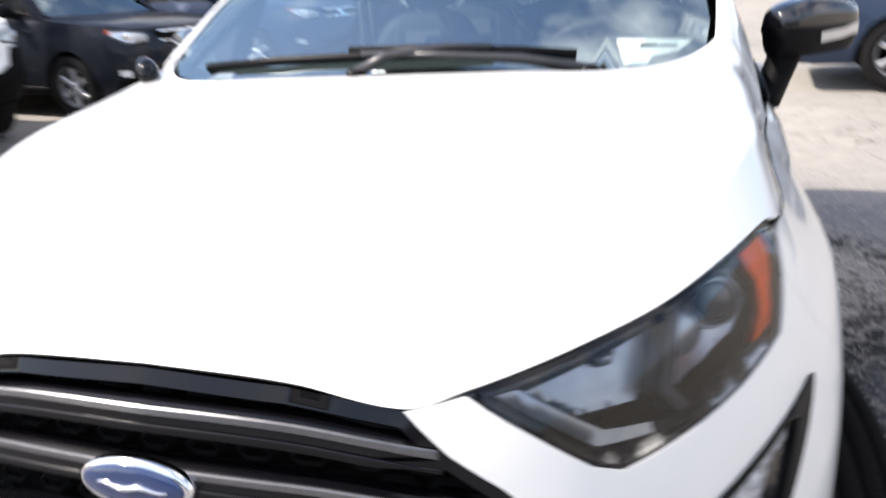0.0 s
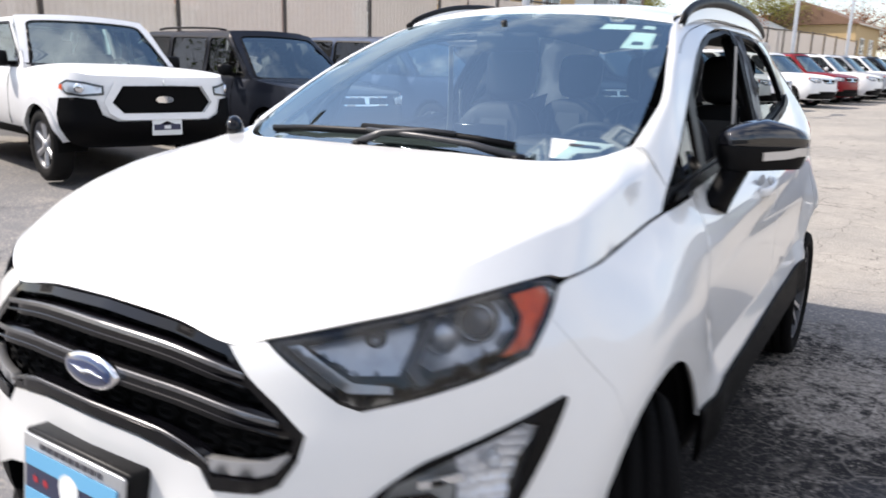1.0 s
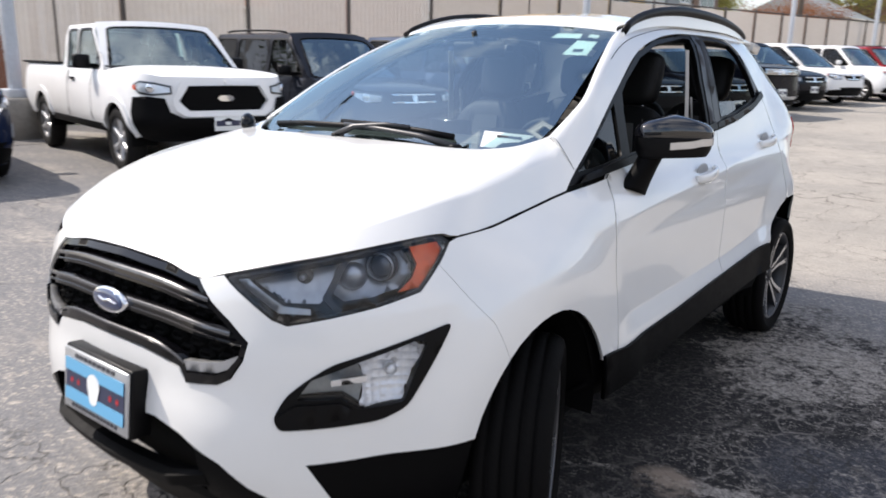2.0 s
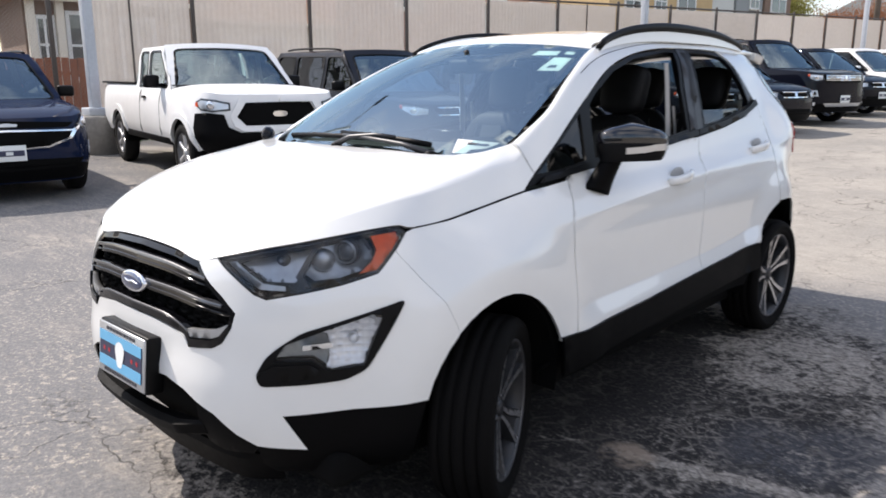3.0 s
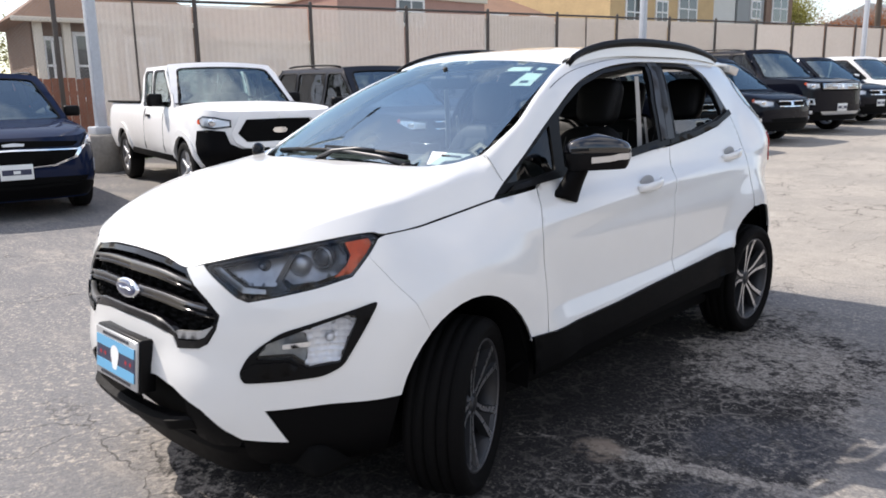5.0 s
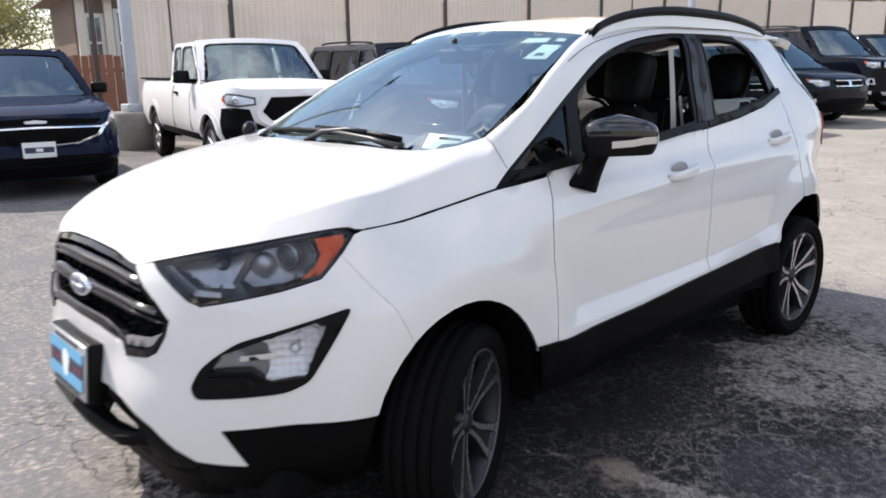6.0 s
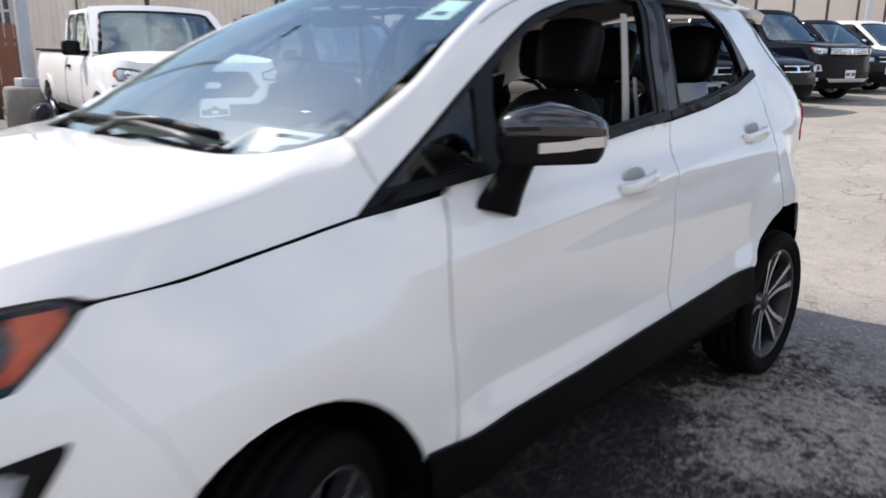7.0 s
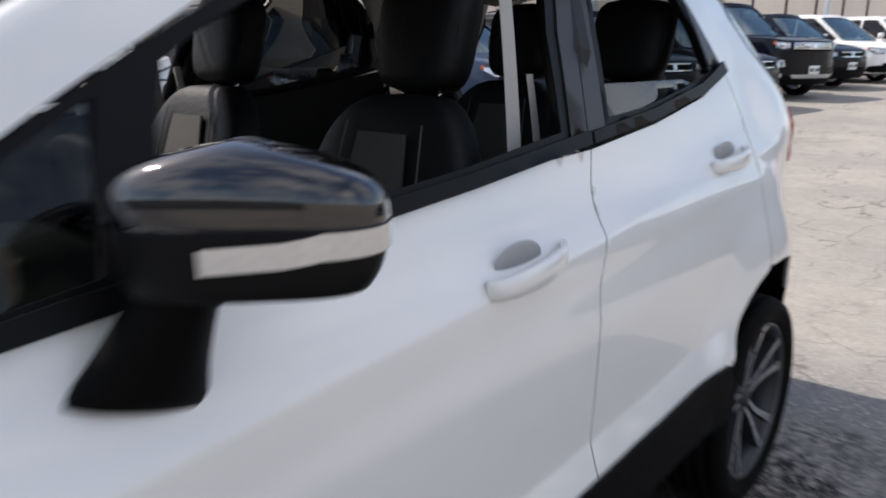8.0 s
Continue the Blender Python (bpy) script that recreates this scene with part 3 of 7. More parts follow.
def ground_part():
    def fn(s, t):
        # finer near the car, reaching far out
        a, b = 2 * s - 1, 2 * t - 1
        x = 8 * a + 900 * a ** 7 - 3
        y = 14 * b + 900 * b ** 7 + 6
        return (x, y, lot(x, y))
    bm = grid(fn, 150, 150)
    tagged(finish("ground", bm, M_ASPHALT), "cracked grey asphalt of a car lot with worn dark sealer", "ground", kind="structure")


ground_part()
POST_GAP = 2.69
FENCE_S = 4.38


def fence():
    f = thing("fence", "tall chain-link fence with beige privacy slats and rusty posts", "fence")
    tagged(f, kind="structure")
    first, last, height = -4, 22, 3.12
    post = bmesh.new()
    lathe([(0, 0.0), (0, 0.045), (height + 0.06, 0.045), (height + 0.09, 0.03), (height + 0.10, 0.0)], 10, "z", post)
    post_ob = part("post", post, M_GALV, f)
    for i in range(first, last):
        s = FENCE_S + i * POST_GAP
        p = fence_at(s)
        if i == first:
            post_ob.matrix_basis = Matrix.Translation(p)
        else:
            o = new("post", post_ob.data)
            o.parent = f
            o.matrix_basis = Matrix.Translation(p)
        q = fence_at(s + POST_GAP)
        if i < last - 1:
            part("rail", tube([p + Vector((0, 0, height)), q + Vector((0, 0, height))], 0.028), M_GALV, f)
            # privacy screen behind the wire, a shallow weave
            if i >= -1:
                def fn(a, b, p=p, q=q, a0=0.24 if i == -1 else 0.02):
                    v = p.lerp(q, a0 + a * (0.98 - a0)) - F_DIR * (0.05 + 0.006 * (round(a * 40) % 2))
                    return (v.x, v.y, v.z + 0.06 + b * (height - 0.12))
                part("slat_screen", thick(grid(fn, 40, 1, flip=True), 0.004), M_SLATOPEN if i < 3 else M_SLAT, f, smooth=False)
    # thin stays between the posts that hold the screen
    for s in (3.13, 16.4):
        p = fence_at(s)
        part("stay", tube([p + Vector((0, 0, 0)), p + Vector((0, 0, height))], 0.022, n=8), M_GALV, f)
    # woven wire on the nearest bays
    bm = bmesh.new()
    n = 0
    d = 0.068
    for i in range(first, 8):
        s0 = FENCE_S + i * POST_GAP
        k = int(POST_GAP / d)
        for j in range(k):
            s = s0 + j * d
            for sgn in (0, 1):
                m = int(height / d)
                pts = []
                for w in range(m + 1):
                    side = (w + sgn) % 2
                    v = fence_at(s + side * d) + F_DIR * (0.03 + 0.008 * (side - 0.5))
                    pts.append(bm.verts.new((v.x, v.y, v.z + 0.03 + w * d)))
                for a, b in zip(pts, pts[1:]):
                    w = 0.0042
                    c = [bm.verts.new(a.co + R_DIR * w), bm.verts.new(b.co + R_DIR * w)]
                    bm.faces.new((a, b, c[1], c[0]))
                    e = [bm.verts.new(a.co + F_DIR * w), bm.verts.new(b.co + F_DIR * w)]
                    bm.faces.new((a, e[0], e[1], b))
    tagged(part("chain_link", bm, M_WIRE, f, "woven chain-link wire", smooth=False), kind="stuff")


fence()


def far_walls():
    """Plain unseen walls, added on the sides that the camera never faces to close the lot and darken horizon
    reflections.
    """
    for nm, c, size in (("wall_east", (24, 8, 2.4), (0.4, 90, 5.4)), ("wall_south", (4, -26, 2.2), (44, 0.4, 5.2))):
        bm = box(*size, c)
        tagged(finish(nm, bm, M_FARWALL, smooth=False), "plain grey-tan building wall closing the lot", "wall", kind="structure")


M_FARWALL = mat("grey_tan_render", (0.34, 0.32, 0.29), 0.85, vary=0.2, scale=1.2, bump=0.2, bump_scale=20)
far_walls()


# ---- the white crossover ----
car = thing("crossover_car", "white compact crossover with black grille, rails and mirrors on asphalt", "car")


def wl(u, z):
    if u >= 0:
        return wall(u, z)
    x, y, w = wall(-u, z)
    return (-x, y, w)


def arc(hub, rx, rz, a0, a1, n, zc):
    return [(hub + rx * math.cos(radians(a0 + (a1 - a0) * i / n)), zc + rz * math.sin(radians(a0 + (a1 - a0) * i / n))) for i in range(n + 1)]


FH, RH = SIDE - 0.035, SIDE + 2.47
ARCH_F = arc(FH, 0.345, 0.382, 24, 162, 16, 0.335)     # runs from the rear of the arch over the top to its front
ARCH_R = arc(RH, 0.42, 0.405, 12, 148, 16, 0.350)
LAMP_LOW = [(0.957, 0.905), (0.90, 0.848), (0.80, 0.822), (0.70, 0.803), (0.605, 0.787), (0.567, 0.80), (0.50, 0.845), (0.425, 0.891)]
LAMP_TOP = [(0.425, 0.894), (0.62, 0.93), (0.80, 0.958), (0.94, 0.977), (0.985, 0.972), (1.005, 0.957)]
GRILLE_SIDE = [(0.345, 0.876), (0.40, 0.83), (0.46, 0.79), (0.512, 0.745), (0.50, 0.70), (0.468, 0.652), (0.43, 0.632), (0.327, 0.618), (0.298, 0.652)]
FOG_CORNERS = [(0.972, 0.769), (0.84, 0.735), (0.70, 0.694), (0.645, 0.658), (0.60, 0.62), (0.570, 0.565), (0.582, 0.533), (0.70, 0.538), (0.80, 0.545), (0.855, 0.572)]
FOG = rounded(FOG_CORNERS, 0.022, 4)
FOG_LENS = rounded([(0.905, 0.727), (0.876, 0.735), (0.76, 0.699), (0.656, 0.660), (0.622, 0.611), (0.722, 0.610), (0.758, 0.578), (0.848, 0.586), (0.868, 0.641)], 0.006, 2)


def mir(poly):
    return [(-u, z) for u, z in reversed(poly)]


def half(poly):
    """A closed outline from its left half, which runs from the middle line to the middle line."""
    return poly + mir([p for p in poly if p[0] > 1e-4])


bumper_half = ([(0.0, 0.505), (0.22, 0.505), (0.31, 0.485), (0.365, 0.458), (0.43, 0.43), (0.50, 0.37), (0.56, 0.338), (0.70, 0.33), (0.639, 0.441), (0.82, 0.452), (1.018, 0.453)]
               + ARCH_F[::-1][1:5] + [(1.09, 0.745), (1.025, 0.82)] + LAMP_LOW + GRILLE_SIDE + [(0.15, 0.671), (0.0, 0.674)])
bumper = panel("front_bumper", half(bumper_half), M_WHITE, car, wl, depth=0.02, res=0.035, holes=[FOG, mir(FOG)], gap=0.0)

def gap_front(n=12):
    return [(spl([(0.455, 1.758), (0.668, 1.782), (0.80, 1.778), (0.896, 1.780), (1.04, 1.836)], z), z) for z in [0.455 + (1.04 - 0.455) * i / n for i in range(n + 1)]]


def gap_mid(n=14):
    return [(spl([(0.498, 2.826), (0.665, 2.850), (0.864, 2.868), (1.0, 2.922), (1.135, 2.99)], z), z) for z in [0.498 + (1.135 - 0.498) * i / n for i in range(n + 1)]]


CREASES = [[(0.05 * k, spl(SHOULDER, 0.05 * k)) for k in range(31, 88)], [(0.05 * k, spl(LEDGE, 0.05 * k)) for k in range(34, 74)]]
fender_poly = ([(1.10, 0.9665), (1.03, 0.9625), (1.004, 0.955), (0.957, 0.905), (1.025, 0.82), (1.09, 0.745)] + ARCH_F[::-1][4:] + [(1.658, 0.480), (1.70, 0.462)] + [(u - 0.003, z) for u, z in gap_front()] + [
                (1.579, 1.020), (1.44, 0.999), (1.30, 0.982), (1.18, 0.9695)])
door_f_poly = gap_front() + [(1.9, 1.068), (2.2, 1.088), (2.6, 1.120)] + gap_mid()[::-1] + [(2.3, 0.473)]
door_r_poly = [(u + 0.003, z) for u, z in gap_mid()] + [(3.3, 1.165), (3.6, 1.21), (3.807, 1.27), (3.83, 1.15), (3.80, 1.0), (3.77, 0.85), (3.76, 0.752)] + \
              [p for p in ARCH_R if 3.47 < p[0] < 3.755 and p[1] > 0.55] + [(3.45, 0.545), (3.1, 0.513)]
quarter_poly = [p for p in ARCH_R[::-1] if p[0] > 3.77] + [(4.30, 0.50), (4.42, 0.62), (4.36, 0.90), (4.36, 1.06), (4.36, 1.16), (4.42, 1.30), (4.45, 1.45), (4.45, 1.545), (3.9, 1.572), (3.56, 1.567), (3.56, 1.545),
                (3.64, 1.50), (3.70, 1.44), (3.81, 1.27), (3.835, 1.15), (3.805, 1.0), (3.775, 0.85), (3.765, 0.754)]
clad_front = [(0.70, 0.328), (0.642, 0.438), (0.82, 0.449), (1.016, 0.450), (0.985, 0.33), (0.975, 0.235), (0.80, 0.225), (0.60, 0.222), (0.56, 0.26), (0.562, 0.334)]
clad_side = [(1.66, 0.494), (1.80, 0.487), (2.30, 0.502), (2.82, 0.527), (3.1, 0.542), (3.45, 0.565), (3.458, 0.50), (3.45, 0.432), (3.27, 0.420), (2.72, 0.401), (2.0, 0.371), (1.675, 0.342)]
sill_under = [(1.66, 0.355), (2.0, 0.384), (2.72, 0.414), (3.27, 0.433), (3.44, 0.445), (3.43, 0.34), (2.72, 0.30), (2.0, 0.27), (1.69, 0.25)]
for m in (False, True):
    panel("fender", fender_poly, M_WHITE, car, wall, res=0.045, gap=0.0012, creases=CREASES, mirror=m)
    door_f = panel("front_door", door_f_poly, M_WHITE, car, wall, res=0.02, gap=0.0008, creases=CREASES, mirror=m)
    door_r = panel("rear_door", door_r_poly, M_WHITE, car, wall, res=0.02, gap=0.0008, creases=CREASES, mirror=m)
    panel("quarter_panel", quarter_poly, M_WHITE, car, wall, res=0.04, gap=0.0010, creases=CREASES, mirror=m)
    panel("front_cladding", clad_front, M_CLAD, car, wall, off=-0.004, mirror=m)
    panel("sill_cladding", clad_side, M_CLAD, car, wall, off=0.012, mirror=m)
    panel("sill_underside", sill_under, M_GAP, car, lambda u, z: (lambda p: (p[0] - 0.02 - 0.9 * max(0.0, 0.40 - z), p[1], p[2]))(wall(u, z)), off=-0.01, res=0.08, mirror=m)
    # a dark inner skin added behind the gaps to give them their shade
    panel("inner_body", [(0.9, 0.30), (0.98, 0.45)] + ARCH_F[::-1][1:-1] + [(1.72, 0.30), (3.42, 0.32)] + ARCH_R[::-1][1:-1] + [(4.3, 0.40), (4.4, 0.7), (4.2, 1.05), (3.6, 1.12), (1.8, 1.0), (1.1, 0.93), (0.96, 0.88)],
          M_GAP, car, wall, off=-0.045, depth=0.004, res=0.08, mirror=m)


# ---- bonnet ----
FOOT = 68 / 70  # here the rim turns up along the window's corner
CREASE_V = [(0.0, 0.01), (0.40, 0.01), (0.47, 0.03), (0.55, 0.08), (0.60, 0.12), (0.65, 0.16), (0.70, 0.215), (0.75, 0.275), (0.80, 0.33), (0.85, 0.39), (0.90, 0.445), (0.94, 0.48), (0.97, 0.52), (1.0, 0.56)]
CREASE_UP = [(0.44, 0.0), (0.62, 0.0), (0.70, 0.007), (0.80, 0.012), (0.90, 0.011), (0.97, 0.009), (1.0, 0.006)]


def edge_curve(s):
    """The rim of the bonnet's left half: over the grille, along the lamp, back to the screen pillar."""
    if s > FOOT:
        f = (s - FOOT) / (1 - FOOT)
        return Vector(wall(1.579 + 0.076 * f, 1.024 + 0.054 * f))
    k = spl([(0.0, (0.0, 0.905)), (0.2, (0.2, 0.897)), (0.34, (0.345, 0.879)), (0.42, (0.427, 0.896)), (0.62, (0.66, 0.938)), (0.78, (0.985, 0.976)), (0.81, (1.03, 0.966)), (0.86, (1.18, 0.973)), (0.9, (1.30, 0.986)), (0.94, (1.44, 1.003)), (FOOT, (1.579, 1.024))], s)
    return Vector(wall(*k))


def cowl_curve(s):
    return Vector(spl([(0.0, (0.0, 0.032, 1.146)), (0.3, (0.245, 0.038, 1.146)), (0.6, (0.470, 0.060, 1.141)), (0.75, (0.555, 0.103, 1.143)), (0.85, (0.612, 0.158, 1.152)), (0.93, (0.645, 0.206, 1.165)), (1.0, (0.668, 0.262, 1.180))], s))


def bonnet_crown(s, v):
    e, c = edge_curve(s), cowl_curve(s)
    mid = e.lerp(c, 0.22 - 0.03 * step(0.5, 0.9, s))
    mid.z = e.z + (c.z - e.z) * (0.66 + 0.06 * step(0.5, 0.9, s))
    mid = mid.lerp((e + c) / 2 + Vector((0.014, -0.010, 0.014)), step(0.90, 1.0, s))
    p = e * (1 - v) ** 2 + mid * 2 * v * (1 - v) + c * v * v
    vc = spl(CREASE_V, s)
    p.z += spl(CREASE_UP, s) * (0.5 + 0.5 * math.cos(math.pi * min(1.0, max(0.0, v - vc) / 0.4)))
    return p


def bonnet_point(s, v, lift=0.0):
    """The first quarter of v is the flat flank below the crease that runs from the grille's corner to the pillar's foot."""
    sgn = -1 if s < 0 else 1
    s = abs(s)
    vc = spl(CREASE_V, s)
    if v < 0.25:
        p = edge_curve(s).lerp(bonnet_crown(s, vc), v / 0.25)
    else:
        p = bonnet_crown(s, vc + (1 - vc) * (v - 0.25) / 0.75)
    return (p.x * sgn, p.y, p.z + lift)


bm = grid(lambda a, b: bonnet_point(2 * a - 1, b), 140, 40)
bonnet = part("bonnet", thick(bm, 0.012), M_WHITE, car)
inner = grid(lambda a, b: bonnet_point(2 * a - 1, 0.02 + 0.96 * b, -0.03), 40, 10)
part("engine_bay_cover", inner, M_GAP, car)


# dark seam between bonnet and wing, from the lamp to the pillar's foot
for m in (1, -1):
    pts = [edge_curve(0.815 + (FOOT - 0.815) * k / 24) for k in range(25)]
    part("bonnet_seam", tube([(m * (p.x + 0.001), p.y, p.z) for p in pts], 0.0016, n=6), M_GAP, car)


# ---- screen, pillars and roof ----
C1 = [(0.0, (0.63, 0.17, 1.128)), (0.22, (0.668, 0.262, 1.180)), (0.6, (0.670, 0.432, 1.270)), (1.0, (0.610, 0.683, 1.410)), (1.4, (0.535, 0.965, 1.533)), (1.7, (0.515, 1.2, 1.580)), (2.2, (0.515, 1.6, 1.605)),
      (2.8, (0.51, 2.1, 1.606)), (3.4, (0.49, 2.65, 1.580)), (3.8, (0.47, 2.98, 1.550))]
C2 = [(0.0, (1.579, 1.03)), (0.3, (1.69, 1.10)), (0.6, (1.86, 1.20)), (1.0, (2.085, 1.325)), (1.4, (2.36, 1.458)), (1.7, (2.60, 1.517)), (2.2, (2.98, 1.556)), (2.8, (3.40, 1.560)), (3.0, (3.56, 1.556)), (3.8, (4.36, 1.548))]


def cant(t, v):
    a = Vector(spl(C1, t))
    b = Vector(wall(*spl(C2, t)))
    p = a.lerp(b, v)
    w = (b - a).cross(Vector(spl(C1, t + 0.05)) - Vector(spl(C1, t - 0.05))).normalized()
    if w.x < 0:
        w = -w
    k = v ** 0.55
    return p + w * (b - a).length * (0.2 * v * (1 - v) + 0.6 * step(1.7, 0.9, t) * k * (1 - k) * (1 - v))


def screen_point(s, v, lift=0.0):
    """s -1 to 1 across, v 0 to 1 up."""
    bot = Vector((0.645 * s, 0.055 + 0.125 * abs(s) ** 2.2, 1.135 + 0.008 * (1 - s * s)))
    top = Vector((0.525 * s, 0.872 + 0.10 * s * s, 1.568 - 0.030 * s * s))
    p = bot.lerp(top, v)
    bow = 0.028 * 4 * v * (1 - v)
    return (p.x, p.y - bow * 0.45 - lift * 0.45, p.z + bow * 0.9 + lift * 0.9)


for m in (1, -1):
    bm = grid(lambda a, b: (lambda p: (p[0] * m, p[1], p[2]))(cant(0.21 + 3.59 * a, b)), 90, 14, flip=m > 0)
    part("roof_side", thick(bm, 0.012), M_WHITE, car)
SCREEN = [(0.0, -0.02), (0.45, -0.02), (0.78, -0.015), (0.95, 0.012), (1.02, 0.062), (1.05, 0.16), (1.06, 0.35), (1.055, 0.6), (1.04, 0.8), (1.015, 0.985), (0.6, 1.0), (0.0, 1.005)]
wind = panel("windscreen", half(SCREEN), M_GLASS, car, lambda s, v: screen_point(s, v), depth=0, res=0.1, label="clear slightly blue windscreen")
wind.visible_shadow = False
FRIT = shrink(half(SCREEN), 0.045)
panel("screen_border", half(SCREEN), M_GLOSS, car, lambda s, v: screen_point(s, v), off=-0.004, depth=0.002, res=0.06, holes=[FRIT])


def roof_point(a, b):
    s = 2 * a - 1
    t = 1.4 + 2.4 * b
    e = Vector(spl(C1, t))
    y0 = 0.872 + 0.10 * s * s
    y = e.y if b > 0.15 else e.y * (b / 0.15) + (1 - b / 0.15) * y0
    crown = 0.048 * (1 - abs(s) ** 2.4) * (0.7 + 0.3 * step(0, 0.2, b))
    return (e.x * s, y, e.z + crown)


part("roof", thick(grid(roof_point, 30, 40), 0.012), M_WHITE, car)


# ---- grille, lamps and plate ----
# blue-grey base puts the sky's grazing reflection into the pane's colour
M_TAILGLASS = mat("tail_glass", (0.10, 0.12, 0.135), 0.06, coat=1.0, metal=0.5)
# grey for the sheen painted along the tops of the black bars and lip
M_BARTOP = mat("bar_top_sheen", (0.15, 0.15, 0.155), 0.25, metal=0.75, vary=0.08, scale=30)
M_PAD = mat("pad_top_reflection", (0.48, 0.485, 0.49), 0.35, metal=0.6)
GRILLE = half([(0.0, 0.901), (0.2, 0.893)] + GRILLE_SIDE + [(0.15, 0.674), (0.0, 0.677)])
grille = panel("grille", GRILLE, M_GLOSS, car, wl, off=-0.004, depth=0.03, res=0.03, holes=[shrink(GRILLE, 0.017)], label="gloss black grille with two dark bars")
panel("grille_back", GRILLE, M_GAP, grille, wl, off=-0.055, depth=0.004, res=0.06)


def wall_bar(name, z_of, u0, u1, tall, proud, material, parent, n=40, off=-0.03, roof=0.5):
    """A bar that follows the nose: flat front, chamfered top."""
    bm = bmesh.new()
    rings = []
    for i in range(n + 1):
        u = u0 + (u1 - u0) * i / n
        t = min(1.0, 6 * min(i, n - i) / n + 0.25)
        z = z_of(abs(u))
        ring = []
        for dz, d in ((-0.5, 0.0), (-0.5, 0.7), (-0.35, 1.0), (roof - 0.2, 1.0), (0.5, 0.55), (0.5, 0.0)):
            p = Vector(wl(u, z + dz * tall))
            q = Vector(wl(u + 0.004, z)) - Vector(wl(u - 0.004, z))
            nrm = Vector((q.y, -q.x, 0)).normalized()
            ring.append(bm.verts.new(p + nrm * (off + proud * d * t)))
        rings.append(ring)
    for a, b in zip(rings, rings[1:]):
        for k in range(6):
            bm.faces.new((a[k], b[k], b[(k + 1) % 6], a[(k + 1) % 6]))
    bm.faces.new(rings[0])
    bm.faces.new(rings[-1][::-1])
    bmesh.ops.recalc_face_normals(bm, faces=bm.faces)
    sharp_by_angle(bm, 25)
    return part(name, bm, material, parent)


def bar1(u):
    return spl([(0.0, 0.843), (0.2, 0.838), (0.43, 0.812)], u)


def bar2(u):
    return spl([(0.0, 0.768), (0.25, 0.764), (0.50, 0.742)], u)


for z_of, reach in ((bar1, 0.41), (bar2, 0.485)):
    wall_bar("grille_bar", z_of, -reach, reach, 0.038, 0.030, M_GLOSS, grille)
    wall_bar("bar_edge", lambda u, z_of=z_of: z_of(u) + 0.0135, -reach + 0.025, reach - 0.025, 0.0105, 0.004, M_BARTOP, grille, off=-0.002)
    wall_bar("bar_bead", lambda u, z_of=z_of: z_of(u) - 0.004, -reach + 0.02, reach - 0.02, 0.005, 0.0035, M_GLOSS, grille, off=0.0005)
wall_bar("grille_lip", lambda u: spl([(0.0, 0.692), (0.2, 0.688), (0.29, 0.668), (0.34, 0.645)], u), -0.33, 0.33, 0.026, 0.034, M_GLOSS, grille)
wall_bar("lip_edge", lambda u: spl([(0.0, 0.703), (0.2, 0.699), (0.29, 0.679), (0.34, 0.656)], u), -0.32, 0.32, 0.008, 0.004, M_BARTOP, grille, off=-0.002)
# glossy dark pad: upper face painted silver for its reflection, front left black
PAD = [(0.312, 0.672), (0.324, 0.648), (0.425, 0.660), (0.455, 0.672), (0.490, 0.712), (0.440, 0.690), (0.395, 0.682)]
PAD_FACE = [(0.324, 0.646), (0.330, 0.620), (0.428, 0.634), (0.466, 0.655), (0.498, 0.704), (0.490, 0.708), (0.455, 0.669), (0.425, 0.657)]
for m in (False, True):
    panel("grille_corner_pad", PAD, M_PAD, grille, wall, off=-0.006, depth=0.02, res=0.03, mirror=m, label="satin silver corner pad")
    panel("grille_corner_face", PAD_FACE, M_GLOSS, grille, wall, off=0.004, depth=0.02, res=0.03, mirror=m)


def honeycomb():
    """Shallow cells in the dark mesh behind the bars."""
    bm = bmesh.new()
    h, w = 0.030, 0.072
    rows = 8
    for r in range(rows):
        z = 0.685 + r * h * 0.93
        for c in range(-8, 9):
            u = (c + 0.5 * (r % 2)) * w
            if not inside((u, z), shrink(GRILLE, 0.03)):
                continue
            ring = [(-0.42, 0), (-0.25, 0.42), (0.25, 0.42), (0.42, 0), (0.25, -0.42), (-0.25, -0.42)]
            outer, innr = [], []
            for a, b in ring:
                for k, lst, d in ((1.0, outer, -0.040), (0.74, innr, -0.032)):
                    p = Vector(wl(u + a * w * k, z + b * h * k))
                    q = Vector(wl(u + 0.004, z)) - Vector(wl(u - 0.004, z))
                    nrm = Vector((q.y, -q.x, 0)).normalized()
                    lst.append(bm.verts.new(p + nrm * d))
            for k in range(6):
                bm.faces.new((outer[k], innr[k], innr[(k + 1) % 6], outer[(k + 1) % 6]))
    bmesh.ops.recalc_face_normals(bm, faces=bm.faces)
    return tagged(part("grille_mesh", thick(bm, 0.006), M_GAP, grille, smooth=False), kind="stuff")


honeycomb()


def ellipse_plate(rx, rz, depth, bulge, n=40):
    bm = bmesh.new()
    rings = []
    for f, y in ((1.0, 0.0), (1.0, -depth), (0.93, -depth - bulge * 0.5), (0.6, -depth - bulge), (0.25, -depth - bulge * 1.15)):
        rings.append([bm.verts.new((rx * f * math.cos(k * math.tau / n), y, rz * f * math.sin(k * math.tau / n))) for k in range(n)])
    for a, b in zip(rings, rings[1:]):
        for k in range(n):
            bm.faces.new((a[k], a[(k + 1) % n], b[(k + 1) % n], b[k]))
    bm.faces.new(rings[-1])
    bmesh.ops.recalc_face_normals(bm, faces=bm.faces)
    return bm


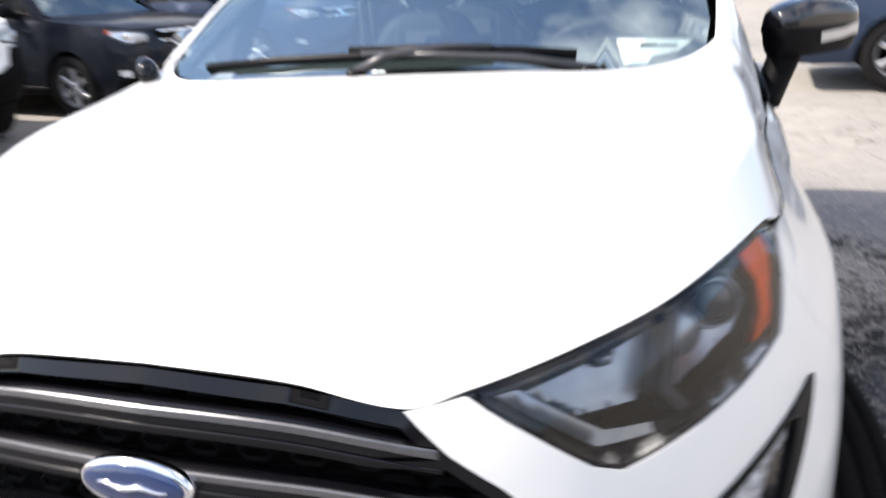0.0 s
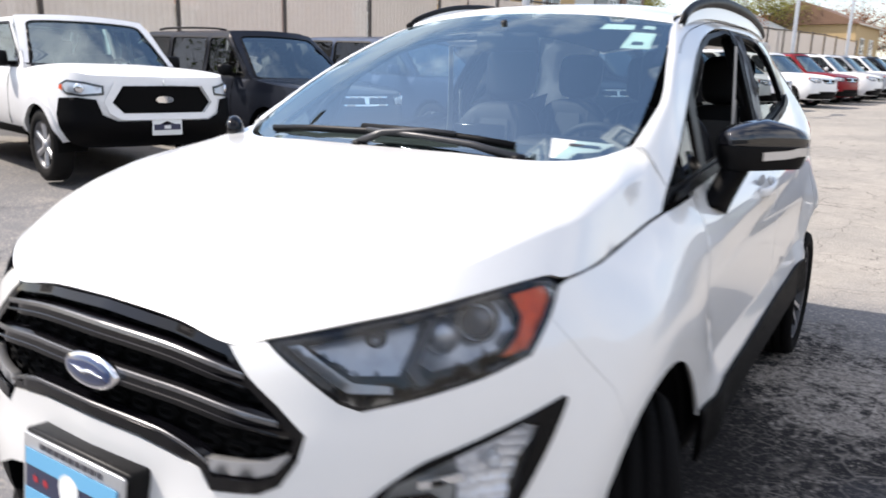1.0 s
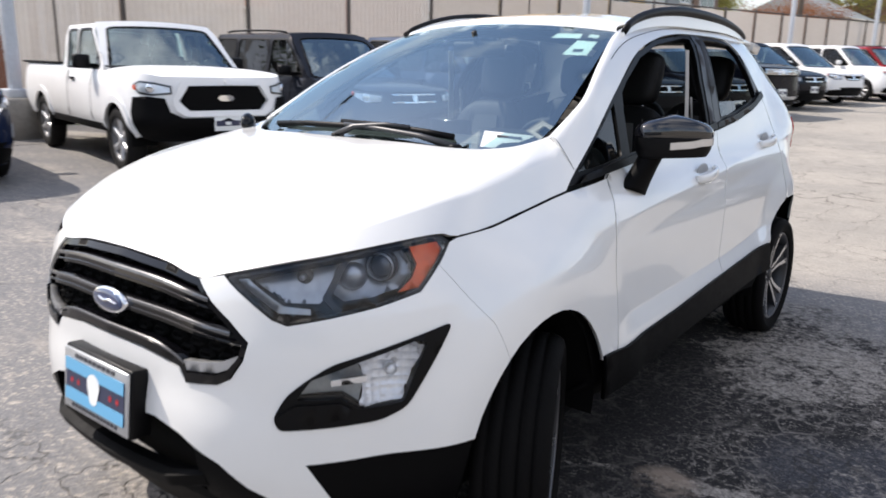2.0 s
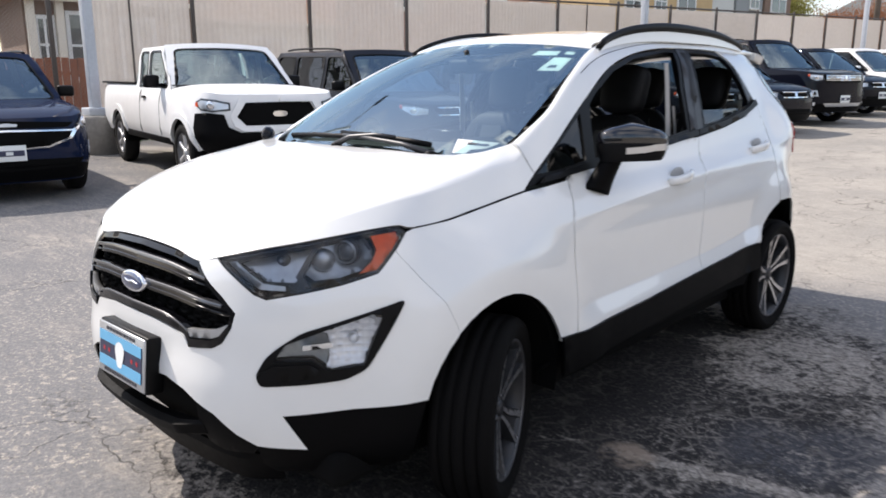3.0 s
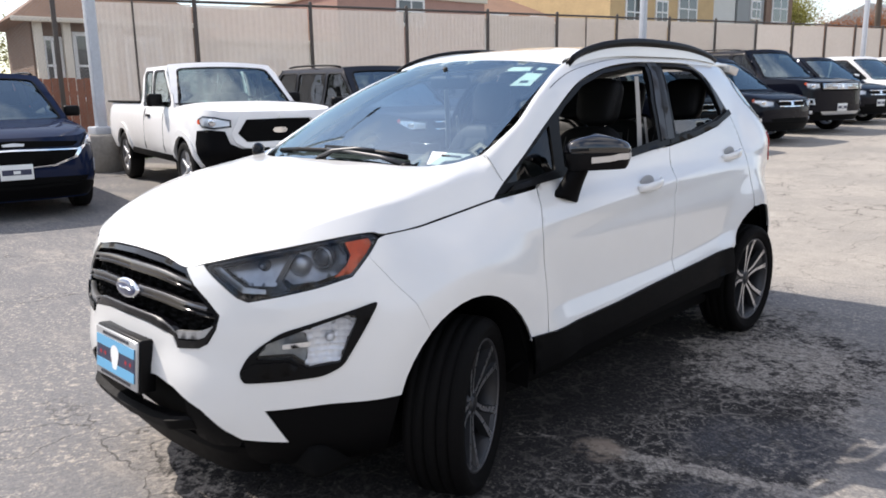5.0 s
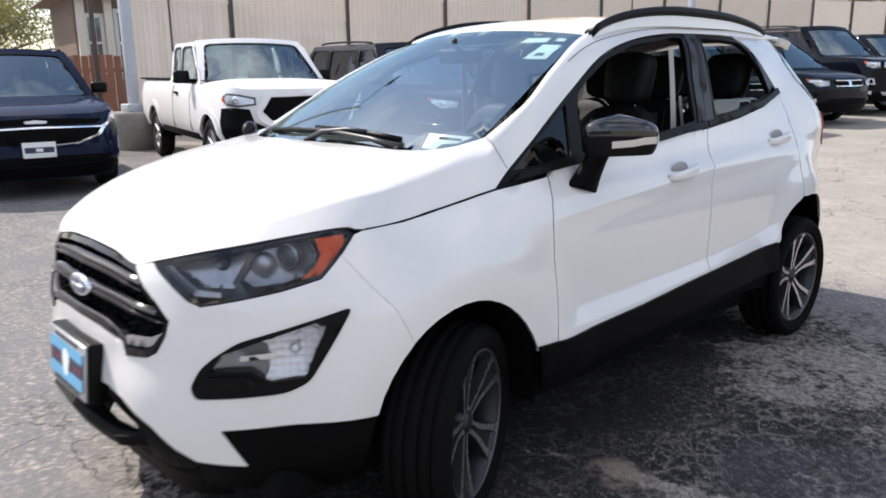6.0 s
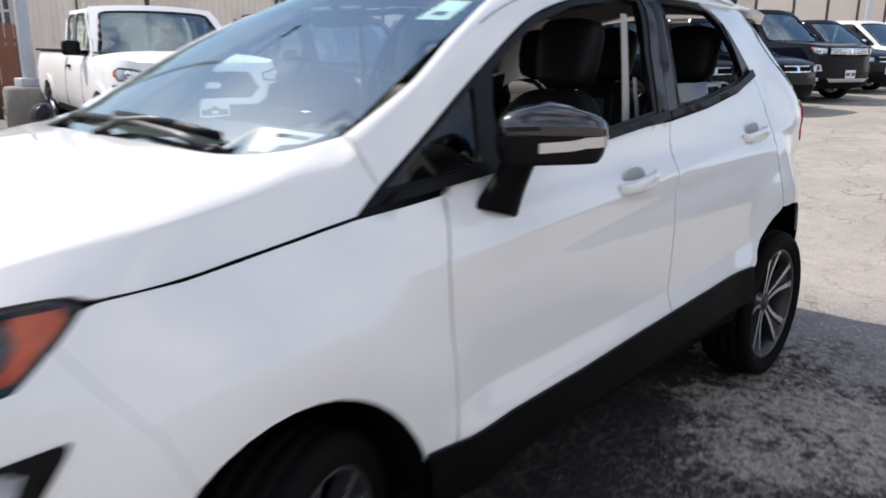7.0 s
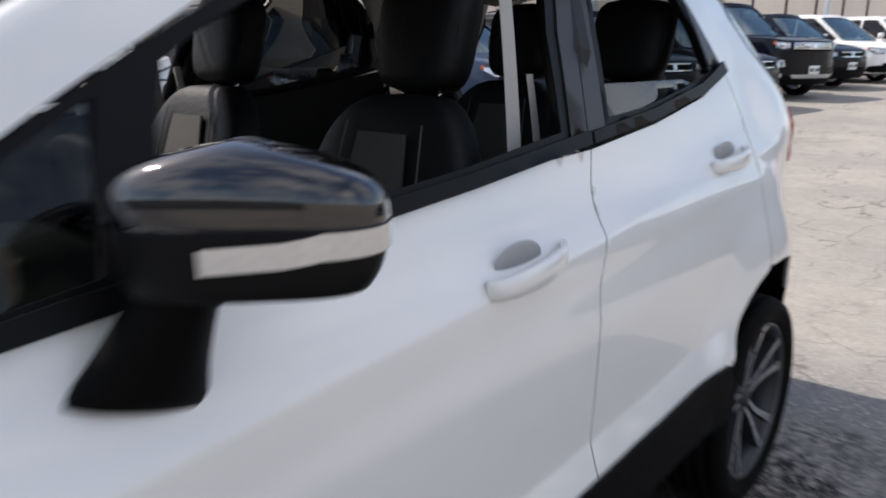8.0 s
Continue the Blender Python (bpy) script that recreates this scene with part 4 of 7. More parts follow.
BADGE_AT = pose(0.0, -0.852, 0.766, -8, 0, 0)
badge = part("badge", ellipse_plate(0.082, 0.034, 0.012, 0.004), M_CHROME, grille, "oval chrome-rimmed blue emblem", at=BADGE_AT)
part("badge_field", ellipse_plate(0.074, 0.0275, 0.0145, 0.004), M_BLUE, badge)
part("emblem_mark", tube([(-0.052 + 0.104 * k / 16, -0.0212 + 0.0035 * abs(k / 8 - 1) ** 2, 0.0022 * math.sin(k * 0.75)) for k in range(17)], [0.0012 + 0.0028 * math.sin(math.pi * k / 16) for k in range(17)], n=6), M_CHROME, badge)

# headlamps
LAMP = LAMP_TOP + LAMP_LOW


def disc(r, depth, n=32, dome=0.0):
    return ellipse_plate(r, r, depth, dome, n)


def on_wall(u, z, off=0.0, m=False):
    """Pose on the nose with -y outwards."""
    p = Vector(wall(u, z))
    q = Vector(wall(u + 0.01, z)) - Vector(wall(u - 0.01, z))
    yaw = math.degrees(math.atan2(q.y, q.x))
    nrm = Vector((q.y, -q.x, 0)).normalized()
    p += nrm * off
    if m:
        p.x, yaw = -p.x, -yaw
    return pose(p.x, p.y, p.z, 0, 0, yaw)


def sunk(cu, cz, rad, deep):
    """The wall dished inwards about a point."""
    def surf(u, z):
        p = Vector(wall(u, z))
        q = Vector(wall(u + 0.01, z)) - Vector(wall(u - 0.01, z))
        nrm = Vector((q.y, -q.x, 0)).normalized()
        k = max(0.0, 1.0 - ((u - cu) ** 2 + (z - cz) ** 2) / rad ** 2)
        return p - nrm * deep * k
    return surf


def fluted(u, z):
    """The fog lamp's mirror: a dish cut into upright flutes and steps."""
    p = Vector(sunk(0.815, 0.655, 0.085, 0.030)(u, z))
    q = Vector(wall(u + 0.01, z)) - Vector(wall(u - 0.01, z))
    nrm = Vector((q.y, -q.x, 0)).normalized()
    return p + nrm * (0.0035 * abs(math.sin(u * 190)) + 0.003 * abs(math.sin(z * 160 + 3 * u)))


M_PROJ = mat("projector_glass", (0.035, 0.045, 0.06), 0.04, coat=1.0, metal=0.2)
for m in (False, True):
    lamp = panel("headlamp", LAMP, M_GLOSS, car, wall, off=-0.003, depth=0.03, res=0.03, holes=[shrink(LAMP, 0.010)], mirror=m, label="dark headlamp with amber corner")
    ln = panel("lens", shrink(LAMP, 0.006), M_LENS, lamp, wall, off=-0.0015, depth=0, res=0.03, mirror=m)
    ln.visible_shadow = False
    panel("bowl", shrink(LAMP, 0.004), M_LAMPIN, lamp, wall, off=-0.130, depth=0.003, res=0.04, mirror=m)
    panel("signal_strip", [(0.463, 0.889), (0.581, 0.816), (0.657, 0.813), (0.657, 0.826), (0.592, 0.833), (0.492, 0.893)], M_SMOKE, lamp, wall, off=-0.014, depth=0, res=0.03, mirror=m)
    # two dished mirrors: a long one inboard, a round one that holds the projector
    panel("inner_reflector", [(0.505, 0.892), (0.590, 0.838), (0.672, 0.836), (0.700, 0.862), (0.722, 0.910), (0.742, 0.943), (0.62, 0.926)], M_SMOKE, lamp, sunk(0.63, 0.895, 0.16, 0.030), off=-0.040, depth=0, res=0.010, mirror=m)
    panel("round_reflector", [(0.720, 0.870), (0.745, 0.848), (0.80, 0.850), (0.850, 0.866), (0.885, 0.905), (0.890, 0.948), (0.80, 0.950), (0.755, 0.936), (0.730, 0.905)], M_SMOKE, lamp, sunk(0.795, 0.895, 0.09, 0.035), off=-0.036, depth=0, res=0.012, mirror=m)
    panel("divider", [(0.742, 0.946), (0.716, 0.908), (0.684, 0.852), (0.706, 0.822), (0.722, 0.824), (0.704, 0.852), (0.732, 0.905), (0.762, 0.949)], M_GUN, lamp, wall, off=-0.020, depth=0.045, res=0.02, mirror=m)
    panel("amber_corner", [(0.893, 0.955), (0.905, 0.915), (0.888, 0.885), (0.850, 0.853), (0.900, 0.861), (0.950, 0.898), (0.984, 0.938), (0.972, 0.962)], M_AMBER, lamp, wall, off=-0.013, depth=0.012, res=0.02, mirror=m, label="orange side reflector")
    at = on_wall(0.833, 0.906, -0.050, m) @ pose(0, 0, 0, 0, 0, -38 if not m else 38)
    proj = part("projector", disc(0.040, 0.020), M_LAMPIN, lamp, at=at)
    part("projector_ring", lathe([(-0.022, 0.0355), (-0.030, 0.0340), (-0.028, 0.0315), (-0.018, 0.0315)], 36, "x"), M_SMOKE, proj, at=pose(0, 0, 0, 0, 0, 90))
    part("projector_lens", disc(0.0315, 0.020, 32, 0.014), M_PROJ, proj)
    at = on_wall(0.762, 0.884, -0.060, m) @ pose(0, 0, 0, 0, 0, -10 if not m else 10)
    part("side_lens", disc(0.034, 0.010, 28, 0.020), M_SMOKE, lamp, at=at)
    at = on_wall(0.640, 0.884, -0.078, m) @ pose(0, 0, 0, 0, 0, -10 if not m else 10)
    hi = part("high_beam", disc(0.020, 0.012, 24, 0.004), M_LAMPIN, lamp, at=at)
    part("bulb_cap", disc(0.008, 0.030, 18, 0.004), M_SMOKE, hi)
    # fog lamp
    fog = panel("fog_lamp", FOG, M_TRIM, car, wall, off=0.004, depth=0.03, res=0.03, holes=[FOG_LENS], mirror=m, label="black fog lamp bezel with clear lens")
    fl = panel("lens", shrink(FOG_LENS, -0.002), M_LENS, fog, wall, off=-0.004, depth=0, res=0.03, mirror=m)
    fl.visible_shadow = False
    panel("bowl", shrink(FOG_LENS, -0.004), M_LAMPIN, fog, wall, off=-0.05, depth=0.003, res=0.03, mirror=m)
    panel("reflector", [(0.900, 0.724), (0.874, 0.731), (0.80, 0.709), (0.756, 0.695), (0.772, 0.651), (0.758, 0.584), (0.845, 0.590), (0.866, 0.641)], M_FOGREFLECT, fog, fluted, off=-0.014, depth=0, res=0.0065, mirror=m)
    panel("side_reflector", [(0.632, 0.617), (0.722, 0.617), (0.752, 0.596), (0.764, 0.650), (0.748, 0.690), (0.66, 0.656)], M_SIDEREFLECT, fog, sunk(0.70, 0.64, 0.08, 0.02), off=-0.022, depth=0, res=0.015, mirror=m)
    panel("bulb_shield", [(0.698, 0.652), (0.772, 0.658), (0.772, 0.642), (0.698, 0.637)], M_CHROME, fog, wall, off=-0.012, depth=0.012, res=0.02, mirror=m)
    at = on_wall(0.826, 0.664, -0.034, m)
    part("fog_bulb_cap", disc(0.016, 0.012, 24, 0.008), M_REFLECT, fog, at=at)
    panel("bezel_fin", [(0.578, 0.57), (0.62, 0.598), (0.715, 0.602), (0.74, 0.583), (0.73, 0.56), (0.60, 0.55)], M_TRIM, fog, wall, off=0.010, depth=0.02, res=0.03, mirror=m)

# lower mouth, bar and corner blades
panel("lower_intake", half([(0.0, 0.515), (0.22, 0.515), (0.32, 0.49), (0.37, 0.462), (0.43, 0.434), (0.50, 0.374), (0.56, 0.34), (0.62, 0.26), (0.45, 0.225), (0.0, 0.22)]), M_GAP, car, wl, off=-0.075, depth=0.004, res=0.06)
wall_bar("lower_bar", lambda u: spl([(0.0, 0.335), (0.2, 0.342), (0.36, 0.362)], u), -0.37, 0.37, 0.055, 0.06, M_CLAD, car, off=-0.02)
wall_bar("chin_spoiler", lambda u: 0.215 + 0.02 * step(0.5, 0.95, u), -0.60, 0.60, 0.12, 0.03, M_CLAD, car, off=-0.05)
for m in (False, True):
    panel("corner_blade", [(0.355, 0.462), (0.385, 0.452), (0.425, 0.425), (0.50, 0.366), (0.56, 0.334), (0.54, 0.30), (0.42, 0.285), (0.355, 0.305)], M_CLAD, car, wall, off=-0.006, depth=0.06, res=0.03, mirror=m)


def plate():
    holder = part("plate_holder", box(0.345, 0.06, 0.185, (0, 0, 0), 0.008), M_TRIM, car, at=pose(0.008, -0.892, 0.527, -6, 0, 0))
    frame_bm = box(0.330, 0.008, 0.172, (0, -0.033, 0), 0.003)
    fr = part("plate_frame", frame_bm, M_SILVER, holder)
    part("plate_field", box(0.30, 0.003, 0.118, (0, -0.038, 0)), M_PLATENAVY, fr, "blue and navy dealer plate", smooth=False)
    for z in (0.042, -0.042):
        part("plate_band", box(0.30, 0.002, 0.034, (0, -0.0402, z)), M_PLATEBLUE, fr, smooth=False)
    for i in range(9):
        part("writing_bar", box(0.016, 0.002, 0.011, (-0.095 + i * 0.0235, -0.0382, 0.0715)), M_INK, fr, smooth=False)
    for i in range(13):
        part("writing_bar", box(0.012, 0.002, 0.010, (-0.112 + i * 0.0185, -0.0382, -0.0715)), M_INK, fr, smooth=False)
    for x in (-0.115, -0.08, 0.085, 0.12):
        star = bmesh.new()
        ring = [star.verts.new((x + (0.012 if k % 2 == 0 else 0.005) * math.sin(k * math.pi / 6), -0.0405, (0.012 if k % 2 == 0 else 0.005) * math.cos(k * math.pi / 6))) for k in range(12)]
        star.faces.new(ring)
        part("red_star", star, M_PLATERED, fr, smooth=False)
    # plain pale shape in the middle
    blob = bmesh.new()
    ring = [blob.verts.new((0.03 * math.cos(a) * (1 + 0.18 * math.sin(3 * a)), -0.0415, 0.048 * math.sin(a) * (1 + 0.1 * math.cos(2 * a)))) for a in [k * math.tau / 24 for k in range(24)]]
    blob.faces.new(ring)
    part("plate_emblem", blob, M_PAPER, fr, smooth=False)


plate()

# ---- window frames, belt trim, pillars ----
BELT = [(1.60, 1.036), (1.84, 1.056), (2.2, 1.082), (2.6, 1.112), (2.926, 1.147)]
BELT_R = [(3.06, 1.158), (3.3, 1.178), (3.6, 1.222), (3.80, 1.268)]
TOP_F = [(1.60, 1.046), (1.70, 1.105), (1.86, 1.198), (2.085, 1.322), (2.36, 1.455), (2.60, 1.514), (2.98, 1.553)]
TOP_R = [(3.18, 1.556), (3.40, 1.557), (3.545, 1.545), (3.63, 1.50), (3.69, 1.445), (3.80, 1.275)]
side_hole = [(2.065, 1.104), (2.2, 1.112), (2.6, 1.142), (2.905, 1.175), (2.945, 1.36), (3.03, 1.535), (2.95, 1.538), (2.60, 1.497), (2.38, 1.44), (2.19, 1.352), (2.125, 1.312), (2.095, 1.24)]
quarter_hole = [(1.675, 1.074), (1.85, 1.084), (1.995, 1.100), (2.008, 1.150), (2.035, 1.278), (1.90, 1.203), (1.78, 1.138)]
rear_hole = [(3.10, 1.192), (3.3, 1.206), (3.6, 1.25), (3.705, 1.275), (3.685, 1.38), (3.63, 1.475), (3.56, 1.525), (3.40, 1.54), (3.205, 1.54), (3.14, 1.36)]
for m in (False, True):
    panel("front_window_frame", BELT + [(2.975, 1.36), (3.072, 1.555)] + TOP_F[::-1], M_TRIM, car, wall, off=-0.004, depth=0.02, res=0.05, holes=[side_hole, quarter_hole], mirror=m)
    panel("belt_strip", [(1.65, 1.038), (1.84, 1.053), (2.2, 1.078), (2.6, 1.107), (2.985, 1.143), (2.992, 1.170), (2.6, 1.132), (2.2, 1.102), (1.95, 1.088), (1.70, 1.062)], M_TRIM, car, wall, off=0.011, depth=0.020, res=0.05, mirror=m)
    panel("belt_strip", [(2.995, 1.144), (3.3, 1.172), (3.6, 1.217), (3.81, 1.267), (3.80, 1.295), (3.6, 1.242), (3.3, 1.197), (3.0, 1.167)], M_TRIM, car, wall, off=0.011, depth=0.020, res=0.05, mirror=m)
    panel("rear_window_frame", BELT_R + TOP_R[::-1] + [(3.105, 1.36)], M_TRIM, car, wall, off=-0.004, depth=0.02, res=0.05, holes=[rear_hole], mirror=m)
    panel("pillar_cover", [(2.93, 1.163), (2.992, 1.168), (3.04, 1.36), (3.125, 1.556), (3.078, 1.555), (2.98, 1.36)], M_GUN, car, wall, off=0.0, depth=0.014, res=0.06, mirror=m)
    panel("pillar_cover", [(2.996, 1.168), (3.068, 1.174), (3.11, 1.36), (3.178, 1.556), (3.129, 1.556), (3.044, 1.36)], M_GUN, car, wall, off=0.0, depth=0.014, res=0.06, mirror=m)
    panel("quarter_light", quarter_hole, M_DARKGLASS, car, wall, off=-0.012, depth=0, res=0.06, mirror=m).visible_shadow = False
    panel("rear_quarter_trim", [(3.705, 1.29), (3.80, 1.285), (3.72, 1.41), (3.66, 1.48), (3.69, 1.38)], M_GUN, car, wall, off=0.0, depth=0.012, res=0.05, mirror=m)
    # rear pane wound most of the way down on one side; opposite, a dark pane added to dim the view
    if not m:
        panel("rear_door_glass", [(3.08, 1.16), (3.5, 1.20), (3.64, 1.235), (3.55, 1.262), (3.11, 1.262)], M_SIDEGLASS, car, wall, off=-0.018, depth=0, res=0.06).visible_shadow = False
    else:
        panel("rear_door_glass", rear_hole, M_DARKGLASS, car, wall, off=-0.014, depth=0, res=0.06, mirror=m, label="dark privacy glass").visible_shadow = False
    # black seal under the roof frame and thin door-frame seam
    for a, b in (((1.1, 0.62), (2.9, 0.62)),):
        pts = [cant(a[0] + (b[0] - a[0]) * k / 40, spl([(0, 0.30), (0.35, 0.62), (1.0, 0.55)], k / 40)) for k in range(41)]
        pts = [Vector((p.x * (-1 if m else 1), p.y, p.z)) + Vector((-0.0004 if not m else 0.0004, 0, 0)) for p in pts]
        part("door_frame_seam", tube(pts, 0.0016, n=6), M_GAP, car)
    # tail lamp and rear window edge
    panel("rear_corner_glass", [(4.17, 1.505), (4.10, 1.43), (4.13, 1.34), (4.24, 1.225), (4.44, 1.20), (4.50, 1.49)], M_TAILGLASS, car, wall, off=0.003, depth=0.006, res=0.05, mirror=m)
    panel("tail_lamp", [(4.255, 1.150), (4.275, 1.07), (4.33, 0.975), (4.46, 0.97), (4.50, 1.08), (4.40, 1.155)], M_REDLENS, car, wall, off=0.006, depth=0.03, res=0.04, mirror=m, label="red tail lamp")

# roof rails
for m in (1, -1):
    pts, rad = [], []
    for k in range(29):
        t = k / 28
        tt = 1.42 + 1.9 * t
        b = Vector(spl(C1, tt))
        rise = 0.052 * math.sin(math.pi * min(1, max(0, t))) ** 0.55
        pts.append((m * (b.x + 0.028), b.y, b.z - 0.004 + rise))
        rad.append(0.012 + 0.005 * math.sin(math.pi * t))
    rail = part("roof_rail", tube(pts, rad, n=10, flat=1.25), M_TRIM, car)
    base = [Vector(spl(C1, 1.42 + 1.9 * k / 28)) for k in range(29)]
    fin = grid(lambda a, b: (pts[round(a * 28)][0] + m * 0.006 * (1 - b), pts[round(a * 28)][1], (base[round(a * 28)].z - 0.02) * (1 - b) + pts[round(a * 28)][2] * b), 28, 2, flip=m < 0)
    part("rail_web", thick(fin, 0.016), M_WHITE, rail)
# rear spoiler and tailgate glass
bm = thick(grid(lambda a, b: (0.50 * (2 * a - 1), 2.90 + 0.135 * b - 0.05 * abs(2 * a - 1) ** 3, 1.562 + 0.044 * (1 - abs(2 * a - 1) ** 2.4) - 0.006 * b - 0.016 * b * b), 24, 6), 0.045)
part("roof_spoiler", bm, M_WHITE, car)


def tail_point(s, v):
    w = 0.46 + 0.10 * (1 - v)
    return (w * (2 * s - 1), 3.02 + 0.10 * (1 - v) - 0.05 * (2 * s - 1) ** 2, 1.14 + 0.38 * v)


part("rear_screen", grid(tail_point, 12, 6, flip=True), M_SIDEGLASS, car).visible_shadow = False
part("tailgate", thick(grid(lambda s, v: (1.06 * (s - 0.5), 3.19 - 0.03 * (2 * s - 1) ** 4 - 0.04 * v, 0.40 + 0.68 * v), 14, 8, flip=True), 0.02), M_WHITE, car)
part("rear_bumper", thick(grid(lambda s, v: (lambda p: p)(wl((4.2 + (5.3 - 4.2) * 2 * s) if s <= 0.5 else -(4.2 + (5.3 - 4.2) * 2 * (1 - s)), 0.28 + 0.32 * v)), 24, 4), 0.02), M_CLAD, car)


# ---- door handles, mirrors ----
# grey paints in the shade of a white recess behind each handle
M_CUP = mat("shaded_handle_cup", (0.36, 0.36, 0.36), 0.4)


def handle(y, z, m):
    u = SIDE + y
    bm = bmesh.new()
    rings = []
    n = 20
    for k in range(n + 1):
        t = k / n
        p = Vector(wall(u + 0.235 * (t - 0.5), z + 0.018 * (t - 0.5) * 1.2))
        lift = 0.034 * math.sin(math.pi * min(1, t * 1.04)) ** 0.5 + 0.003
        hgt = 0.0165 + 0.006 * math.sin(math.pi * t)
        ring = []
        for a in range(10):
            c, s = math.cos(a * math.tau / 10), math.sin(a * math.tau / 10)
            ring.append(bm.verts.new(((p.x + lift + 0.009 * c), p.y, p.z + hgt * s)))
        rings.append(ring)
    for a, b in zip(rings, rings[1:]):
        for k in range(10):
            bm.faces.new((a[k], b[k], b[(k + 1) % 10], a[(k + 1) % 10]))
    bm.faces.new(rings[0])
    bm.faces.new(rings[-1][::-1])
    if m:
        bmesh.ops.scale(bm, vec=(-1, 1, 1), verts=bm.verts)
    bmesh.ops.recalc_face_normals(bm, faces=bm.faces)
    h = part("door_handle", bm, M_WHITE, car)
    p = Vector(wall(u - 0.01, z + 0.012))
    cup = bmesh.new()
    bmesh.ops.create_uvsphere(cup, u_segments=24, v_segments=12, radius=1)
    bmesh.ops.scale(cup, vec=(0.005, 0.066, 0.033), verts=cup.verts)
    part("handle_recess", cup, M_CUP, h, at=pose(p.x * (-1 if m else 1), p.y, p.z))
    p = Vector(wall(u + 0.075, z + 0.008))
    part("key_slot", box(0.004, 0.004, 0.014, (0, 0, 0), 0.001), M_GAP, h, at=pose((p.x + 0.028) * (-1 if m else 1), p.y, p.z))


for m in (False, True):
    handle(1.272, 0.980, m)
    handle(2.262, 1.053, m)


M_CAP = mat("black_gloss_paint", (0.0025, 0.0025, 0.004), 0.05, spec=0.5, coat=1.0)


def tread_rubber():
    """Tyre rubber with fine cross cuts on the running face."""
    m = mat("tread_rubber", (0.0048, 0.0045, 0.0044), 0.85, spec=0.10, vary=0.2, scale=14)
    n, l = m.node_tree.nodes, m.node_tree.links
    co, sp = n.new("ShaderNodeTexCoord"), n.new("ShaderNodeSeparateXYZ")
    l.new(co.outputs["Object"], sp.inputs[0])

    def calc(op, a, b):
        x = n.new("ShaderNodeMath")
        x.operation = op
        for i, v in enumerate((a, b)):
            if isinstance(v, (int, float)):
                x.inputs[i].default_value = v
            else:
                l.new(v, x.inputs[i])
        return x.outputs[0]

    y, z = sp.outputs["Y"], sp.outputs["Z"]
    turn = calc("ADD", calc("MULTIPLY", calc("ARCTAN2", y, z), 84.0), calc("MULTIPLY", sp.outputs["X"], 60.0))
    cut = calc("GREATER_THAN", calc("SINE", turn, 0.0), 0.72)
    rad = calc("SQRT", calc("ADD", calc("MULTIPLY", y, y), calc("MULTIPLY", z, z)), 0.0)
    cut = calc("MULTIPLY", cut, calc("GREATER_THAN", rad, 0.2975))
    bn = n.new("ShaderNodeBump")
    bn.inputs["Strength"].default_value, bn.inputs["Distance"].default_value = 0.8, 0.004
    l.new(calc("SUBTRACT", 1.0, cut), bn.inputs["Height"])
    l.new(bn.outputs[0], n["Principled BSDF"].inputs["Normal"])
    return m


M_TREAD = tread_rubber()


